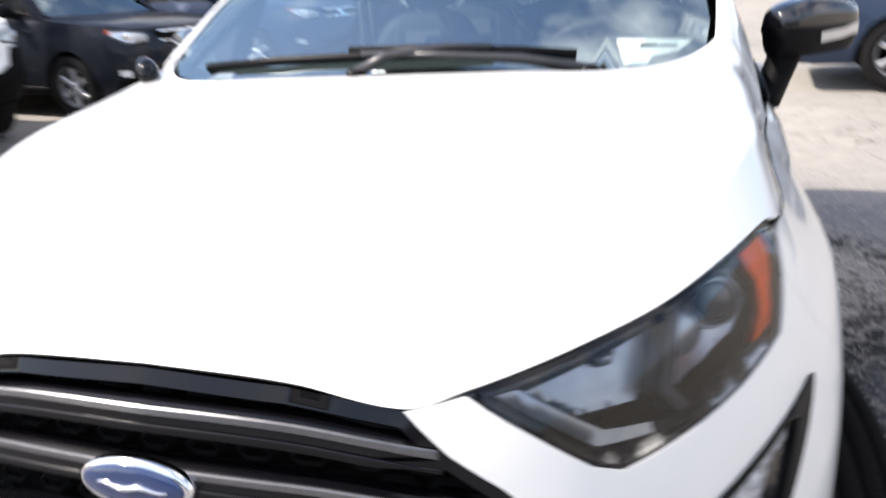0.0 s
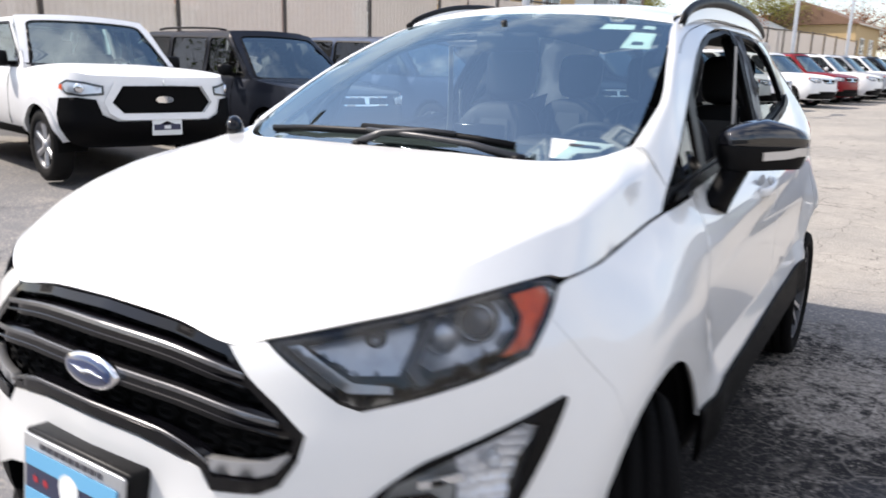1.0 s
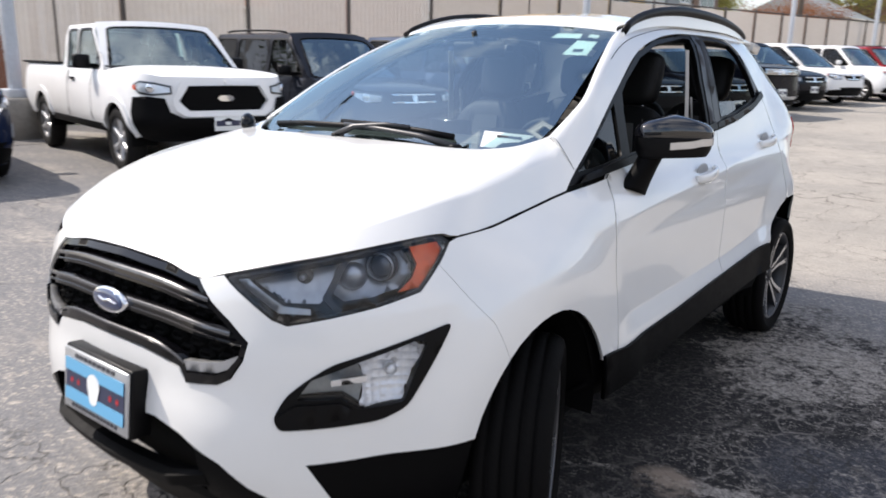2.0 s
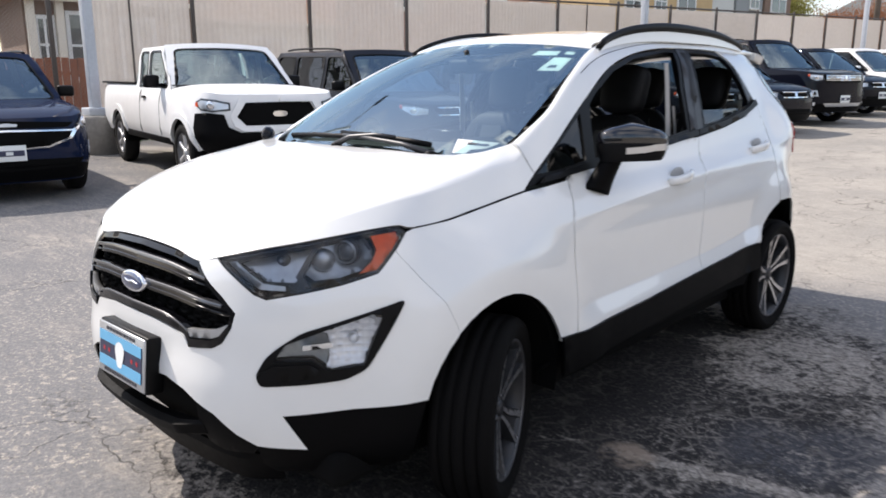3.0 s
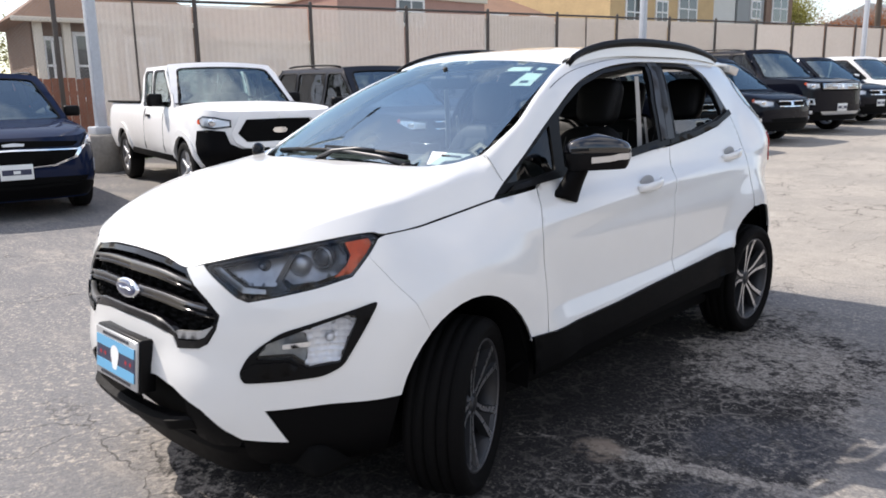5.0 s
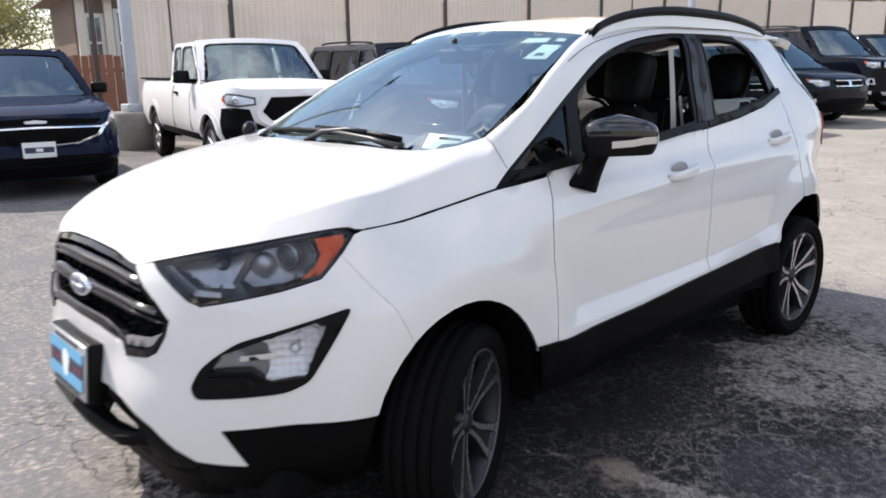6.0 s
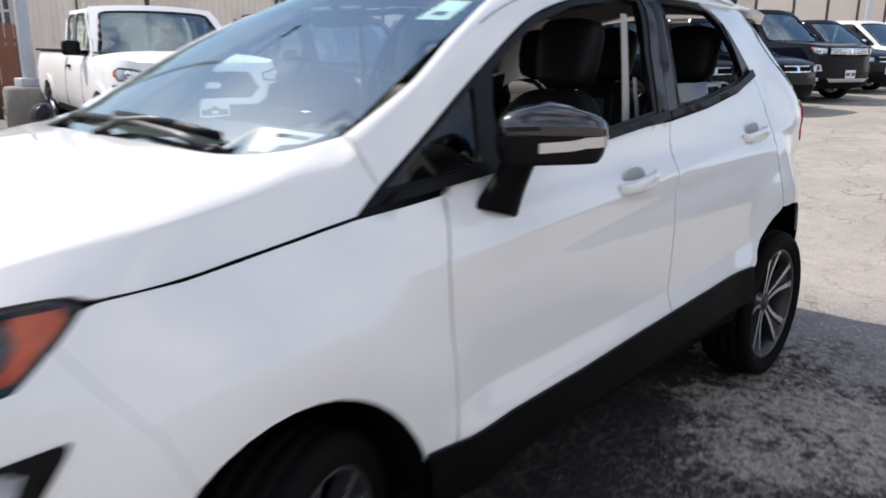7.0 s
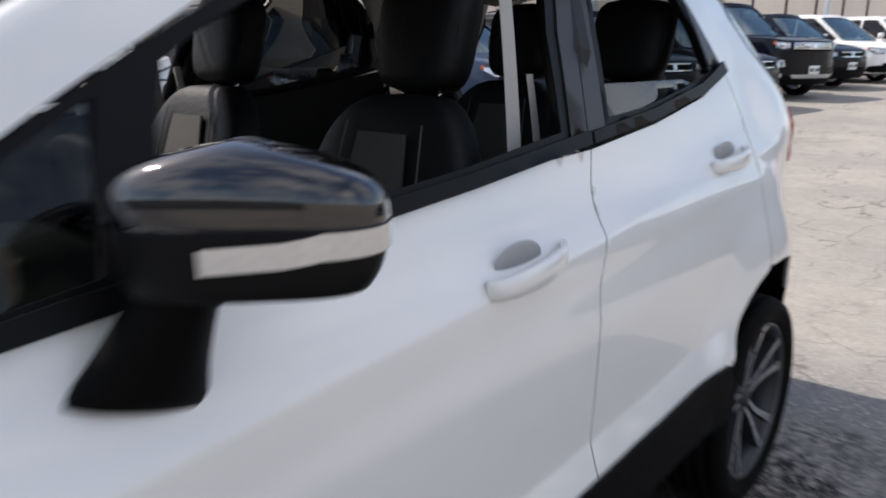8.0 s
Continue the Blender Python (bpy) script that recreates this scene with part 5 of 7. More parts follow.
def mirror(m):
    """Housing: black cap over a dark base with a clear turn signal, on a wide foot."""
    sx = -1 if m else 1
    rot = radians(38)

    def shell(lo, hi, grow, name, material, parent, label=""):
        bm = bmesh.new()
        nu, nv = 40, 16
        rows = []
        for i in range(nv + 1):
            f = lo + (hi - lo) * i / nv
            row = []
            for k in range(nu):
                a = k * math.tau / nu
                c, s = math.cos(a), math.sin(a)
                ex = math.copysign(abs(c) ** (0.46 if c > 0 else 0.72), c)
                ey = math.copysign(abs(s) ** 0.80, s)
                # f runs -1 bottom to 1 top; dome shaped above, tucked below
                w = (1 - abs(f) ** 3.2) ** 0.5 if f > 0 else 1 - 0.13 * abs(f) ** 3
                top = 0.076 * (1 - 0.17 * max(0, ex) ** 2 - 0.10 * max(0, -ex) ** 2) if f > 0 else 0.067 - 0.004 * ex
                lx, ly, lz = 0.132 * ex * w * grow, 0.062 * ey * w * grow * (1 - 0.12 * ex), f * top
                x = 0.907 + lx * math.cos(rot) - ly * math.sin(rot)
                y = 0.690 + lx * math.sin(rot) + ly * math.cos(rot)
                row.append(bm.verts.new((sx * x, y, 1.170 + lz)))
            rows.append(row)
        for a, b in zip(rows, rows[1:]):
            for k in range(nu):
                bm.faces.new((a[k], a[(k + 1) % nu], b[(k + 1) % nu], b[k]))
        bm.faces.new(rows[0][::-1])
        bm.faces.new(rows[-1])
        bmesh.ops.remove_doubles(bm, verts=bm.verts, dist=1e-5)
        bmesh.ops.recalc_face_normals(bm, faces=bm.faces)
        return part(name, bm, material, parent, label)

    base = shell(-1.0, 0.0, 0.985, "door_mirror", M_TRIM, car, "black door mirror with clear signal strip")
    shell(0.0, 0.985, 1.0, "mirror_cap", M_CAP, base, "gloss black cap")
    # signal strip wraps the front of the base
    bm = bmesh.new()
    rows = []
    for k in range(15):
        a = math.radians(-92 + 98 * k / 14)
        c, s = math.cos(a), math.sin(a)
        ex, ey = math.copysign(abs(c) ** 0.46, c), math.copysign(abs(s) ** 0.80, s)
        row = []
        taper = 0.35 + 0.65 * min(1, k / 3)
        for zz in (-0.030 + 0.006 * ex, -0.004 + 0.004 * ex - 0.004 * (1 - taper)):
            lx, ly = 0.1335 * ex, 0.0635 * ey * (1 - 0.12 * ex)
            row.append(bm.verts.new((sx * (0.907 + lx * math.cos(rot) - ly * math.sin(rot)), 0.690 + lx * math.sin(rot) + ly * math.cos(rot), 1.170 + zz - 0.012 * (1 - taper))))
        rows.append(row)
    for a, b in zip(rows, rows[1:]):
        f = (a[0], b[0], b[1], a[1])
        bm.faces.new(f if not m else f[::-1])
    part("signal_strip", thick(bm, 0.004), M_SIGNAL, base, "clear turn signal strip")
    # wide foot down to the door
    bm = bmesh.new()
    rows = []
    for k in range(15):
        t = k / 14
        cx = 0.866 - 0.062 * t ** 0.8
        cy = 0.655 - 0.040 * t
        z = 1.135 - 0.158 * t
        rx, ry = 0.042 + 0.005 * t, 0.040 + 0.037 * t * t
        rows.append([bm.verts.new((sx * (cx + rx * math.cos(a) * (1 - 0.2 * t)), cy + ry * math.sin(a), z - 0.022 * t * math.sin(a))) for a in [j * math.tau / 24 for j in range(24)]])
    for a, b in zip(rows, rows[1:]):
        for k in range(24):
            bm.faces.new((a[k], a[(k + 1) % 24], b[(k + 1) % 24], b[k]))
    bm.faces.new(rows[-1])
    bmesh.ops.recalc_face_normals(bm, faces=bm.faces)
    part("mirror_foot", bm, M_CLAD, base)
    g = bmesh.new()
    bmesh.ops.create_circle(g, cap_ends=True, segments=28, radius=1)
    bmesh.ops.scale(g, vec=(0.105, 0.058, 1), verts=g.verts)
    part("mirror_glass", g, M_CHROME, base, at=Matrix.Translation((sx * (0.907 - 0.058 * math.sin(rot)), 0.690 + 0.058 * math.cos(rot), 1.165)) @ pose(0, 0, 0, -90, 0, math.degrees(rot) * sx))


M_SIGNAL = mat("clear_signal_lens", (0.62, 0.60, 0.57), 0.15, metal=0.35, coat=1.0, vary=0.1, scale=50)
for m in (False, True):
    mirror(m)


# ---- wheels ----
def wheel(name, at, label=""):
    """Low-profile tyre on a machined alloy of five forked spokes; the hub's outer side is +x."""
    prof = [(-0.088, 0.240), (-0.100, 0.258), (-0.107, 0.288), (-0.101, 0.306), (-0.088, 0.315)]
    for g0, g1 in ((-0.066, -0.058), (-0.026, -0.018), (0.018, 0.026), (0.058, 0.066)):
        prof += [(g0 - 0.0006, 0.3225 - 0.35 * abs(g0) ** 2), (g0, 0.314), (g1, 0.314), (g1 + 0.0006, 0.3225 - 0.35 * abs(g1) ** 2)]
    prof += [(0.088, 0.315), (0.101, 0.306), (0.107, 0.288), (0.1075, 0.282), (0.1045, 0.279), (0.104, 0.262), (0.0955, 0.247), (0.088, 0.240), (0.076, 0.230)]
    w = part(name, lathe(prof, 80), M_TREAD, car, label, at=at)
    # fine cross cuts on the running face, each a shallow dark bar
    cut = bmesh.new()
    for k in range(84):
        for x0, x1, sh in ((-0.100, -0.070, 0.0), (0.070, 0.100, 0.5), (-0.054, -0.036, 0.25), (0.036, 0.054, 0.75)):
            g = (k + sh) * math.tau / 84
            ring = []
            for x, da in ((x0, -0.0045), (x1, 0.0005), (x1, 0.0055), (x0, 0.0005)):
                r = 0.3228 - 0.35 * x * x if abs(x) < 0.07 else 0.3224 - 0.35 * x * x - 1.9 * max(0.0, abs(x) - 0.088) - 0.0035 * step(0.07, 0.09, abs(x))
                ring.append(cut.verts.new((x, r * math.sin(g + da), r * math.cos(g + da))))
            cut.faces.new(ring)
    tagged(part("tread_cuts", cut, M_GAP, w, smooth=False), kind="stuff")
    rim = part("rim", lathe([(-0.08, 0.232), (-0.02, 0.205), (0.05, 0.212), (0.078, 0.222), (0.086, 0.233), (0.089, 0.240), (0.086, 0.2435), (0.078, 0.242)], 60), M_POCKET, w)
    part("rim_lip", lathe([(0.0860, 0.2325), (0.0905, 0.2345), (0.0915, 0.2385), (0.0890, 0.2425)], 60), M_LIP, rim)
    part("brake_disc", lathe([(-0.03, 0.0), (-0.03, 0.145), (-0.01, 0.145), (-0.01, 0.0)], 40), M_DISC, w)
    hub_bm = lathe([(0.0, 0.060), (0.046, 0.060), (0.054, 0.050), (0.055, 0.031), (0.060, 0.030), (0.063, 0.026), (0.064, 0.0)], 30)
    part("hub_cap", hub_bm, M_POCKET, rim)
    spoke = bmesh.new()
    # a wedge that opens towards the lip: machined edges along both rims of a dark sunken channel
    rows = []
    for k in range(11):
        t = k / 10
        r = 0.040 + 0.192 * t
        x = 0.055 + 0.030 * t ** 1.3
        wide = spl([(0.0, 0.021), (0.25, 0.024), (0.5, 0.033), (0.75, 0.048), (1.0, 0.064)], t)
        edge = spl([(0.0, 0.013), (0.4, 0.017), (0.8, 0.021), (1.0, 0.027)], t)
        inn = max(0.0012, wide - edge)
        row = []
        for y, dx in ((-wide - 0.004, -0.034), (-wide, 0.0), (-inn, 0.0), (-inn * 0.8, -0.012), (inn * 0.8, -0.012), (inn, 0.0), (wide, 0.0), (wide + 0.004, -0.034)):
            row.append(spoke.verts.new((x + dx, y, math.sqrt(max(1e-6, r * r - y * y)))))
        rows.append(row)
    for p, q in zip(rows, rows[1:]):
        for j in range(7):
            f = spoke.faces.new((p[j], p[j + 1], q[j + 1], q[j]))
            f.material_index = 0 if j in (1, 5) else 1
    # short webs that tie the fork to the lip on both sides
    for sg in (1, -1):
        web = []
        for k in range(5):
            t = k / 4
            g = sg * (0.19 + 0.20 * t)
            r1, r0 = 0.236, 0.236 - 0.020 * (1 - t) ** 1.5 - 0.004
            web.append([spoke.verts.new((0.0855, r1 * math.sin(g), r1 * math.cos(g))), spoke.verts.new((0.0845, r0 * math.sin(g), r0 * math.cos(g))), spoke.verts.new((0.055, r0 * math.sin(g), r0 * math.cos(g)))])
        for p, q in zip(web, web[1:]):
            for j in range(2):
                f = spoke.faces.new((p[j], p[j + 1], q[j + 1], q[j]))
                f.material_index = j
    bmesh.ops.recalc_face_normals(spoke, faces=spoke.faces)
    for f in spoke.faces:
        if f.normal.x < -0.1:
            f.normal_flip()
    sharp_by_angle(spoke, 20)
    first = part("spoke", spoke, (M_MACHINED, M_POCKET), rim)
    for k in range(1, 5):
        o = new("spoke", first.data)
        o.parent = rim
        o.matrix_basis = pose(0, 0, 0, 72 * k, 0, 0)
    for k in range(5):
        a = math.radians(72 * k + 36)
        part("wheel_nut", lathe([(0.035, 0.0), (0.035, 0.010), (0.057, 0.010), (0.059, 0.0)], 6), M_DISC, rim, at=Matrix.Translation((0, 0.042 * math.sin(a), 0.042 * math.cos(a))))
    return w


M_DISC = mat("dull_brake_steel", (0.10, 0.10, 0.105), 0.45, metal=0.8, vary=0.15, scale=30)
STEER = 25
wheel("front_wheel", pose(0.797, -0.030, 0.301, 0, 0, STEER) @ pose(0, 0, 0, 14, 0, 0))
wheel("front_wheel", pose(-0.780, -0.030, 0.299, 0, 0, 180 + STEER))
wheel("rear_wheel", pose(0.770, 2.485, 0.301, 6, 0, 0))
wheel("rear_wheel", pose(-0.770, 2.485, 0.301, 0, 0, 180))
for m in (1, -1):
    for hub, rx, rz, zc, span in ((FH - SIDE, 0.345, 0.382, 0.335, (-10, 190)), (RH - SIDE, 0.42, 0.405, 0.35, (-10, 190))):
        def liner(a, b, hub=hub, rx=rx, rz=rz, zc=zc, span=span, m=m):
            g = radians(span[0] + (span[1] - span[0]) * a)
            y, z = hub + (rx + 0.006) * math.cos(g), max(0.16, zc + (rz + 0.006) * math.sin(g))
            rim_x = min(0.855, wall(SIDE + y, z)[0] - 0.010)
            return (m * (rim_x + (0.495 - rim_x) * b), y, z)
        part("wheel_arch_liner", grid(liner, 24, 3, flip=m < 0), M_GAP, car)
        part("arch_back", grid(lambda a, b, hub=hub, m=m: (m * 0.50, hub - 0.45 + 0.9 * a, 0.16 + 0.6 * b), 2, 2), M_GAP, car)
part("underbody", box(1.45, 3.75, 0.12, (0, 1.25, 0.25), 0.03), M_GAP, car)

# ---- wipers, cowl, stickers ----
part("cowl_panel", grid(lambda a, b: (lambda s, v: (math.copysign(cowl_curve(0.6 * abs(s)).x, s), (cowl_curve(0.6 * abs(s)).y - 0.01) * (1 - v) + v * (0.075 + 0.125 * (0.7 * abs(s)) ** 2.2), (cowl_curve(0.6 * abs(s)).z - 0.018) * (1 - v) + v * 1.124))(2 * a - 1, b), 30, 4), M_TRIM, car)


M_WIPER = mat("satin_wiper_paint", (0.03, 0.03, 0.032), 0.38, vary=0.15, scale=30, spec=0.55)


def wiper(points_arm, points_blade):
    arm = part("wiper", tube([screen_point(*p) for p in points_arm], [0.013, 0.010, 0.008, 0.007], n=8), M_WIPER, car)
    part("blade", tube([screen_point(*p) for p in points_blade], 0.0085, n=6, flat=1.4), M_TRIM, arm)
    p = points_arm[0]
    part("pivot_cap", lathe([(-0.02, 0.022), (0.012, 0.022), (0.018, 0.012), (0.018, 0.0)], 20, "z"), M_TRIM, arm, at=Matrix.Translation(screen_point(p[0], p[1], 0.004)))


wiper([(0.66, -0.02, 0.012), (0.45, 0.012, 0.022), (0.2, 0.03, 0.024), (-0.10, 0.048, 0.020)], [(-0.78, 0.03, 0.010), (-0.45, 0.042, 0.014), (-0.10, 0.050, 0.012), (0.22, 0.052, 0.012)])
wiper([(-0.10, -0.01, 0.014), (0.0, 0.03, 0.026), (0.2, 0.055, 0.026), (0.35, 0.058, 0.020)], [(-0.16, 0.072, 0.012), (0.15, 0.066, 0.014), (0.46, 0.050, 0.012), (0.62, 0.036, 0.010)])
for m in (-1,):
    cap = bmesh.new()
    bmesh.ops.create_uvsphere(cap, u_segments=20, v_segments=10, radius=1)
    bmesh.ops.scale(cap, vec=(0.026, 0.05, 0.036), verts=cap.verts)
    part("cowl_corner_cap", cap, M_GLOSS, car, at=pose(m * 0.655, 0.118, 1.158, 20, m * 14, m * -30))


def on_screen(name, poly, material, lift, label=""):
    return panel(name, poly, material, car, lambda s, v: screen_point(s, v), off=lift, depth=0.0006, res=0.08, label=label)


on_screen("paper_sticker", [(0.635, 0.865), (0.825, 0.885), (0.815, 0.94), (0.645, 0.925)], M_GREENPAPER, -0.0055, "pale green windscreen sticker")
on_screen("paper_sticker", [(0.865, 0.905), (0.935, 0.905), (0.93, 0.965), (0.865, 0.96)], M_GREENPAPER, -0.0055, "pale green windscreen sticker")
st = on_screen("paper_sticker", [(0.815, 0.70), (0.965, 0.71), (0.955, 0.865), (0.825, 0.86)], M_GREENPAPER, -0.0055, "pale green printed sticker")
on_screen("sticker_print", [(0.86, 0.735), (0.92, 0.74), (0.915, 0.77), (0.86, 0.765)], M_INK, -0.0045)
# card on the dashboard against the glass
card = part("dashboard_card", box(0.17, 0.003, 0.075, (0, 0, 0)), M_PAPER, car, "white paper card behind the windscreen", smooth=False, at=pose(0.560, 0.195, 1.160, -52, 4, 24))
part("card_print", box(0.08, 0.002, 0.008, (0, -0.0032, 0.018)), M_INK, card, smooth=False)


# seam across the foot of each screen pillar
for m in (1, -1):
    pts = [cant(0.215, 0.04 + 0.92 * k / 10) for k in range(11)]
    part("pillar_seam", tube([(m * (p.x + 0.0005), p.y, p.z) for p in pts], 0.0008, n=6), M_GAP, car)


# ---- cabin ----
M_BELT = mat("pale_grey_belt", (0.42, 0.41, 0.39), 0.8, vary=0.05, scale=30)
part("cabin_floor", box(1.36, 2.6, 0.06, (0, 1.55, 0.36), 0.02), M_CABIN, car)
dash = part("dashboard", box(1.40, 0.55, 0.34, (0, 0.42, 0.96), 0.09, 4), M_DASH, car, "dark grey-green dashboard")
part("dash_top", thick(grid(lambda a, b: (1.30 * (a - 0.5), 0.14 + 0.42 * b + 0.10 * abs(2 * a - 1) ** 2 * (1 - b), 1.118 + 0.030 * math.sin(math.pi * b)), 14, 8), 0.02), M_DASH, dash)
part("screen_panel", box(0.20, 0.03, 0.13, (0.0, 0.62, 1.12), 0.01), M_GLOSS, dash)
part("instrument_hood", box(0.36, 0.20, 0.10, (0.37, 0.56, 1.115), 0.045, 4), M_CABIN, dash)
steer = part("steering_wheel", lathe([(0.0 + 0.016 * math.sin(a), 0.178 + 0.014 * math.cos(a)) for a in [k * math.tau / 10 for k in range(11)]], 48), M_CABIN, car, "dark steering wheel", at=pose(0.37, 0.84, 1.03, 0, 0, 0) @ pose(0, 0, 0, 0, 0, 90) @ pose(0, 0, 0, 0, -24, 0))
part("steering_hub", box(0.05, 0.15, 0.12, (0, 0, 0), 0.02), M_CABIN, steer)
for a in (90, -90, 180):
    part("steering_spoke", box(0.025, 0.035, 0.13, (0, 0, 0.11), 0.008), M_SILVER if a != 180 else M_CABIN, steer, at=pose(0, 0, 0, a, 0, 0))


def bulb(rx, ry, rz, power=2.6, nu=28, nv=16, lean=0.0, waist=0.0):
    """A padded form: a rounded block, fuller than an ellipsoid."""
    bm = bmesh.new()
    rows = []
    for i in range(nv + 1):
        f = -1 + 2 * i / nv
        zz = math.copysign(abs(f) ** 0.8, f)
        w = max(0.02, (1 - abs(zz) ** power)) ** (1 / power)
        row = []
        for k in range(nu):
            c, q = math.cos(k * math.tau / nu), math.sin(k * math.tau / nu)
            ex, ey = math.copysign(abs(c) ** 0.62, c), math.copysign(abs(q) ** 0.75, q)
            row.append(bm.verts.new((rx * ex * w * (1 - waist * (0.5 - 0.5 * zz)), ry * ey * w + lean * zz * rz, rz * zz)))
        rows.append(row)
    for a, b in zip(rows, rows[1:]):
        for k in range(nu):
            bm.faces.new((a[k], a[(k + 1) % nu], b[(k + 1) % nu], b[k]))
    bm.faces.new(rows[0][::-1])
    bm.faces.new(rows[-1])
    bmesh.ops.recalc_face_normals(bm, faces=bm.faces)
    return bm


def seat(x, y, front=True):
    s = part("front_seat" if front else "rear_seat", box(0.50, 0.50, 0.18, (0, 0, 0), 0.06, 4), M_SEAT, car, "charcoal seat with grey inserts", at=pose(x, y, 0.60))

    def back_form(a, b):
        # rounded shoulders, narrower waist, wings that stand proud of the middle
        h = 0.585 * b if b < 0.75 else 0.585 * (0.75 + 0.25 * math.sin((b - 0.75) * 2 * math.pi) ** 0.9)
        end = 1.0 if b < 0.75 else max(0.03, math.cos((b - 0.75) * 2 * math.pi)) ** 0.55
        w = (0.235 + 0.02 * math.sin(math.pi * b) - 0.055 * step(0.55, 0.95, b)) * end
        c, q = math.cos(a * math.tau), math.sin(a * math.tau)
        dx = w * math.copysign(abs(c) ** 0.65, c)
        dy = (0.075 * math.copysign(abs(q) ** 0.8, q) - 0.035 * abs(c) ** 2) * (0.35 + 0.65 * end)
        return (dx, dy + 0.28 * h, h)

    bm = grid(back_form, 32, 26, close_u=True)
    top = [v for v in bm.verts if abs(v.co.z - max(q.co.z for q in bm.verts)) < 1e-4]
    bmesh.ops.contextual_create(bm, geom=[e for e in bm.edges if all(v in top for v in e.verts)])
    bmesh.ops.recalc_face_normals(bm, faces=bm.faces)
    b = part("backrest", bm, M_SEAT, s, at=pose(0, 0.22, 0.05))
    part("backrest_insert", thick(grid(lambda a, c: (0.27 * (a - 0.5) * (1 - 0.5 * c), -0.086 + 0.28 * (0.05 + 0.46 * c), 0.05 + 0.46 * c), 8, 10), 0.008), M_SEATLIGHT, b)
    for sg in (1, -1):
        part("stitching", tube([(sg * 0.155 * (1 - 0.30 * k / 12), -0.080 + 0.28 * (0.05 + 0.48 * k / 12) - 0.003, 0.05 + 0.48 * k / 12) for k in range(13)], 0.0022, n=5), M_STITCH, b)
    part("headrest", bulb(0.132, 0.060, 0.122, 4.2, waist=0.12), M_SEAT, s, at=pose(0, 0.425, 0.755, -12, 0, 0))
    part("headrest_seam", tube([(0.118 * math.cos(k * math.tau / 28), -0.034, 0.108 * math.sin(k * math.tau / 28)) for k in range(28)], 0.0018, n=4, closed=True), M_SEAMDARK, s, at=pose(0, 0.425, 0.755, -12, 0, 0))
    for d in (-0.05, 0.05):
        part("headrest_post", tube([(d, 0.39, 0.58), (d, 0.42, 0.68)], 0.006, n=8), M_CHROME, s)


M_STITCH = mat("pale_stitching", (0.09, 0.088, 0.08), 0.8)
M_SEAMDARK = mat("dark_piping", (0.012, 0.012, 0.012), 0.6)
seat(0.37, 1.12)
seat(-0.37, 1.12)
for x in (0.40, 0.0, -0.40):
    seat(x, 2.02, False)
part("rear_shelf", box(1.2, 0.75, 0.05, (0, 2.75, 0.95), 0.02), M_CABIN, car)
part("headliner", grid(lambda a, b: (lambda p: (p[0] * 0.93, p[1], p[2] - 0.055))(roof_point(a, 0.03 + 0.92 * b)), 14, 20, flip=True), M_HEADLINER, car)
mirror_in = part("rear_view_mirror", box(0.24, 0.03, 0.065, (0, 0, 0), 0.014), M_CABIN, car, at=pose(0, 0.80, 1.465, 10, 0, 6))
part("mirror_stem", tube([(0, -0.03, 0.075), (0, 0, 0.0)], 0.012), M_CABIN, mirror_in)
for m in (1, -1):
    # inner pillar covers, pale belts against dark trim; the wide belt also stands for pale pillar trim
    part("inner_pillar", tube([(m * 0.70, 1.62, 0.5), (m * 0.70, 1.62, 1.08), (m * 0.655, 1.66, 1.32), (m * 0.555, 1.74, 1.52)], [0.06, 0.06, 0.05, 0.05], n=10, flat=0.6), M_CABIN, car)
    for y0, y1, z0, z1, wide in ((1.450, 1.415, 0.80, 1.48, 0.052), (1.560, 1.520, 0.80, 1.28, 0.030)):
        part("seat_belt", thick(grid(lambda a, b, m=m: (m * (0.672 - 0.03 * b), y0 + (y1 - y0) * b + 0.020 * math.sin(2.6 * b) + wide * a * (1 - 0.3 * b), z0 + (z1 - z0) * b), 2, 10), 0.002), M_BELT, car, "pale grey seat belt")
    part("door_card", grid(lambda a, b, m=m: (m * (0.735 - 0.45 * max(0.0, a - 0.6) * b), 0.38 + 1.97 * a, 0.40 + (spl([(0.4, 1.036), (1.2, 1.095), (1.6, 1.13), (1.92, 1.16), (2.35, 1.235)], 0.38 + 1.97 * a) - 0.375) * b), 10, 6), M_CABIN, car)
    part("arm_rest", box(0.09, 0.5, 0.06, (m * 0.70, 1.05, 0.86), 0.02), M_CABIN, car)
part("console", box(0.22, 0.9, 0.34, (0, 0.95, 0.56), 0.05, 3), M_CABIN, car)
part("tunnel_back", box(1.40, 0.05, 0.5, (0, 2.34, 0.70), 0.02), M_CABIN, car)


# ---- the parked row: one builder, many kinds ----
def car_paint(name, color, metal=0.0):
    return mat(name, color, 0.55, metal=metal, coat=0.38, vary=0.03, scale=3, spec=0.02)


P_WHITE = car_paint("white_paint", (0.84, 0.84, 0.83))
P_NAVY = car_paint("navy_paint", (0.006, 0.012, 0.036))
P_GREY = car_paint("dark_grey_paint", (0.014, 0.016, 0.022))
# blue in this black stands for the sky's reflection
P_BLACK = car_paint("black_paint", (0.002, 0.003, 0.008))
P_BLUE = car_paint("slate_blue_paint", (0.035, 0.05, 0.085), 0.3)
P_RED = car_paint("dark_red_paint", (0.22, 0.012, 0.016), 0.2)
P_SILVER = car_paint("silver_paint", (0.40, 0.41, 0.43), 0.5)
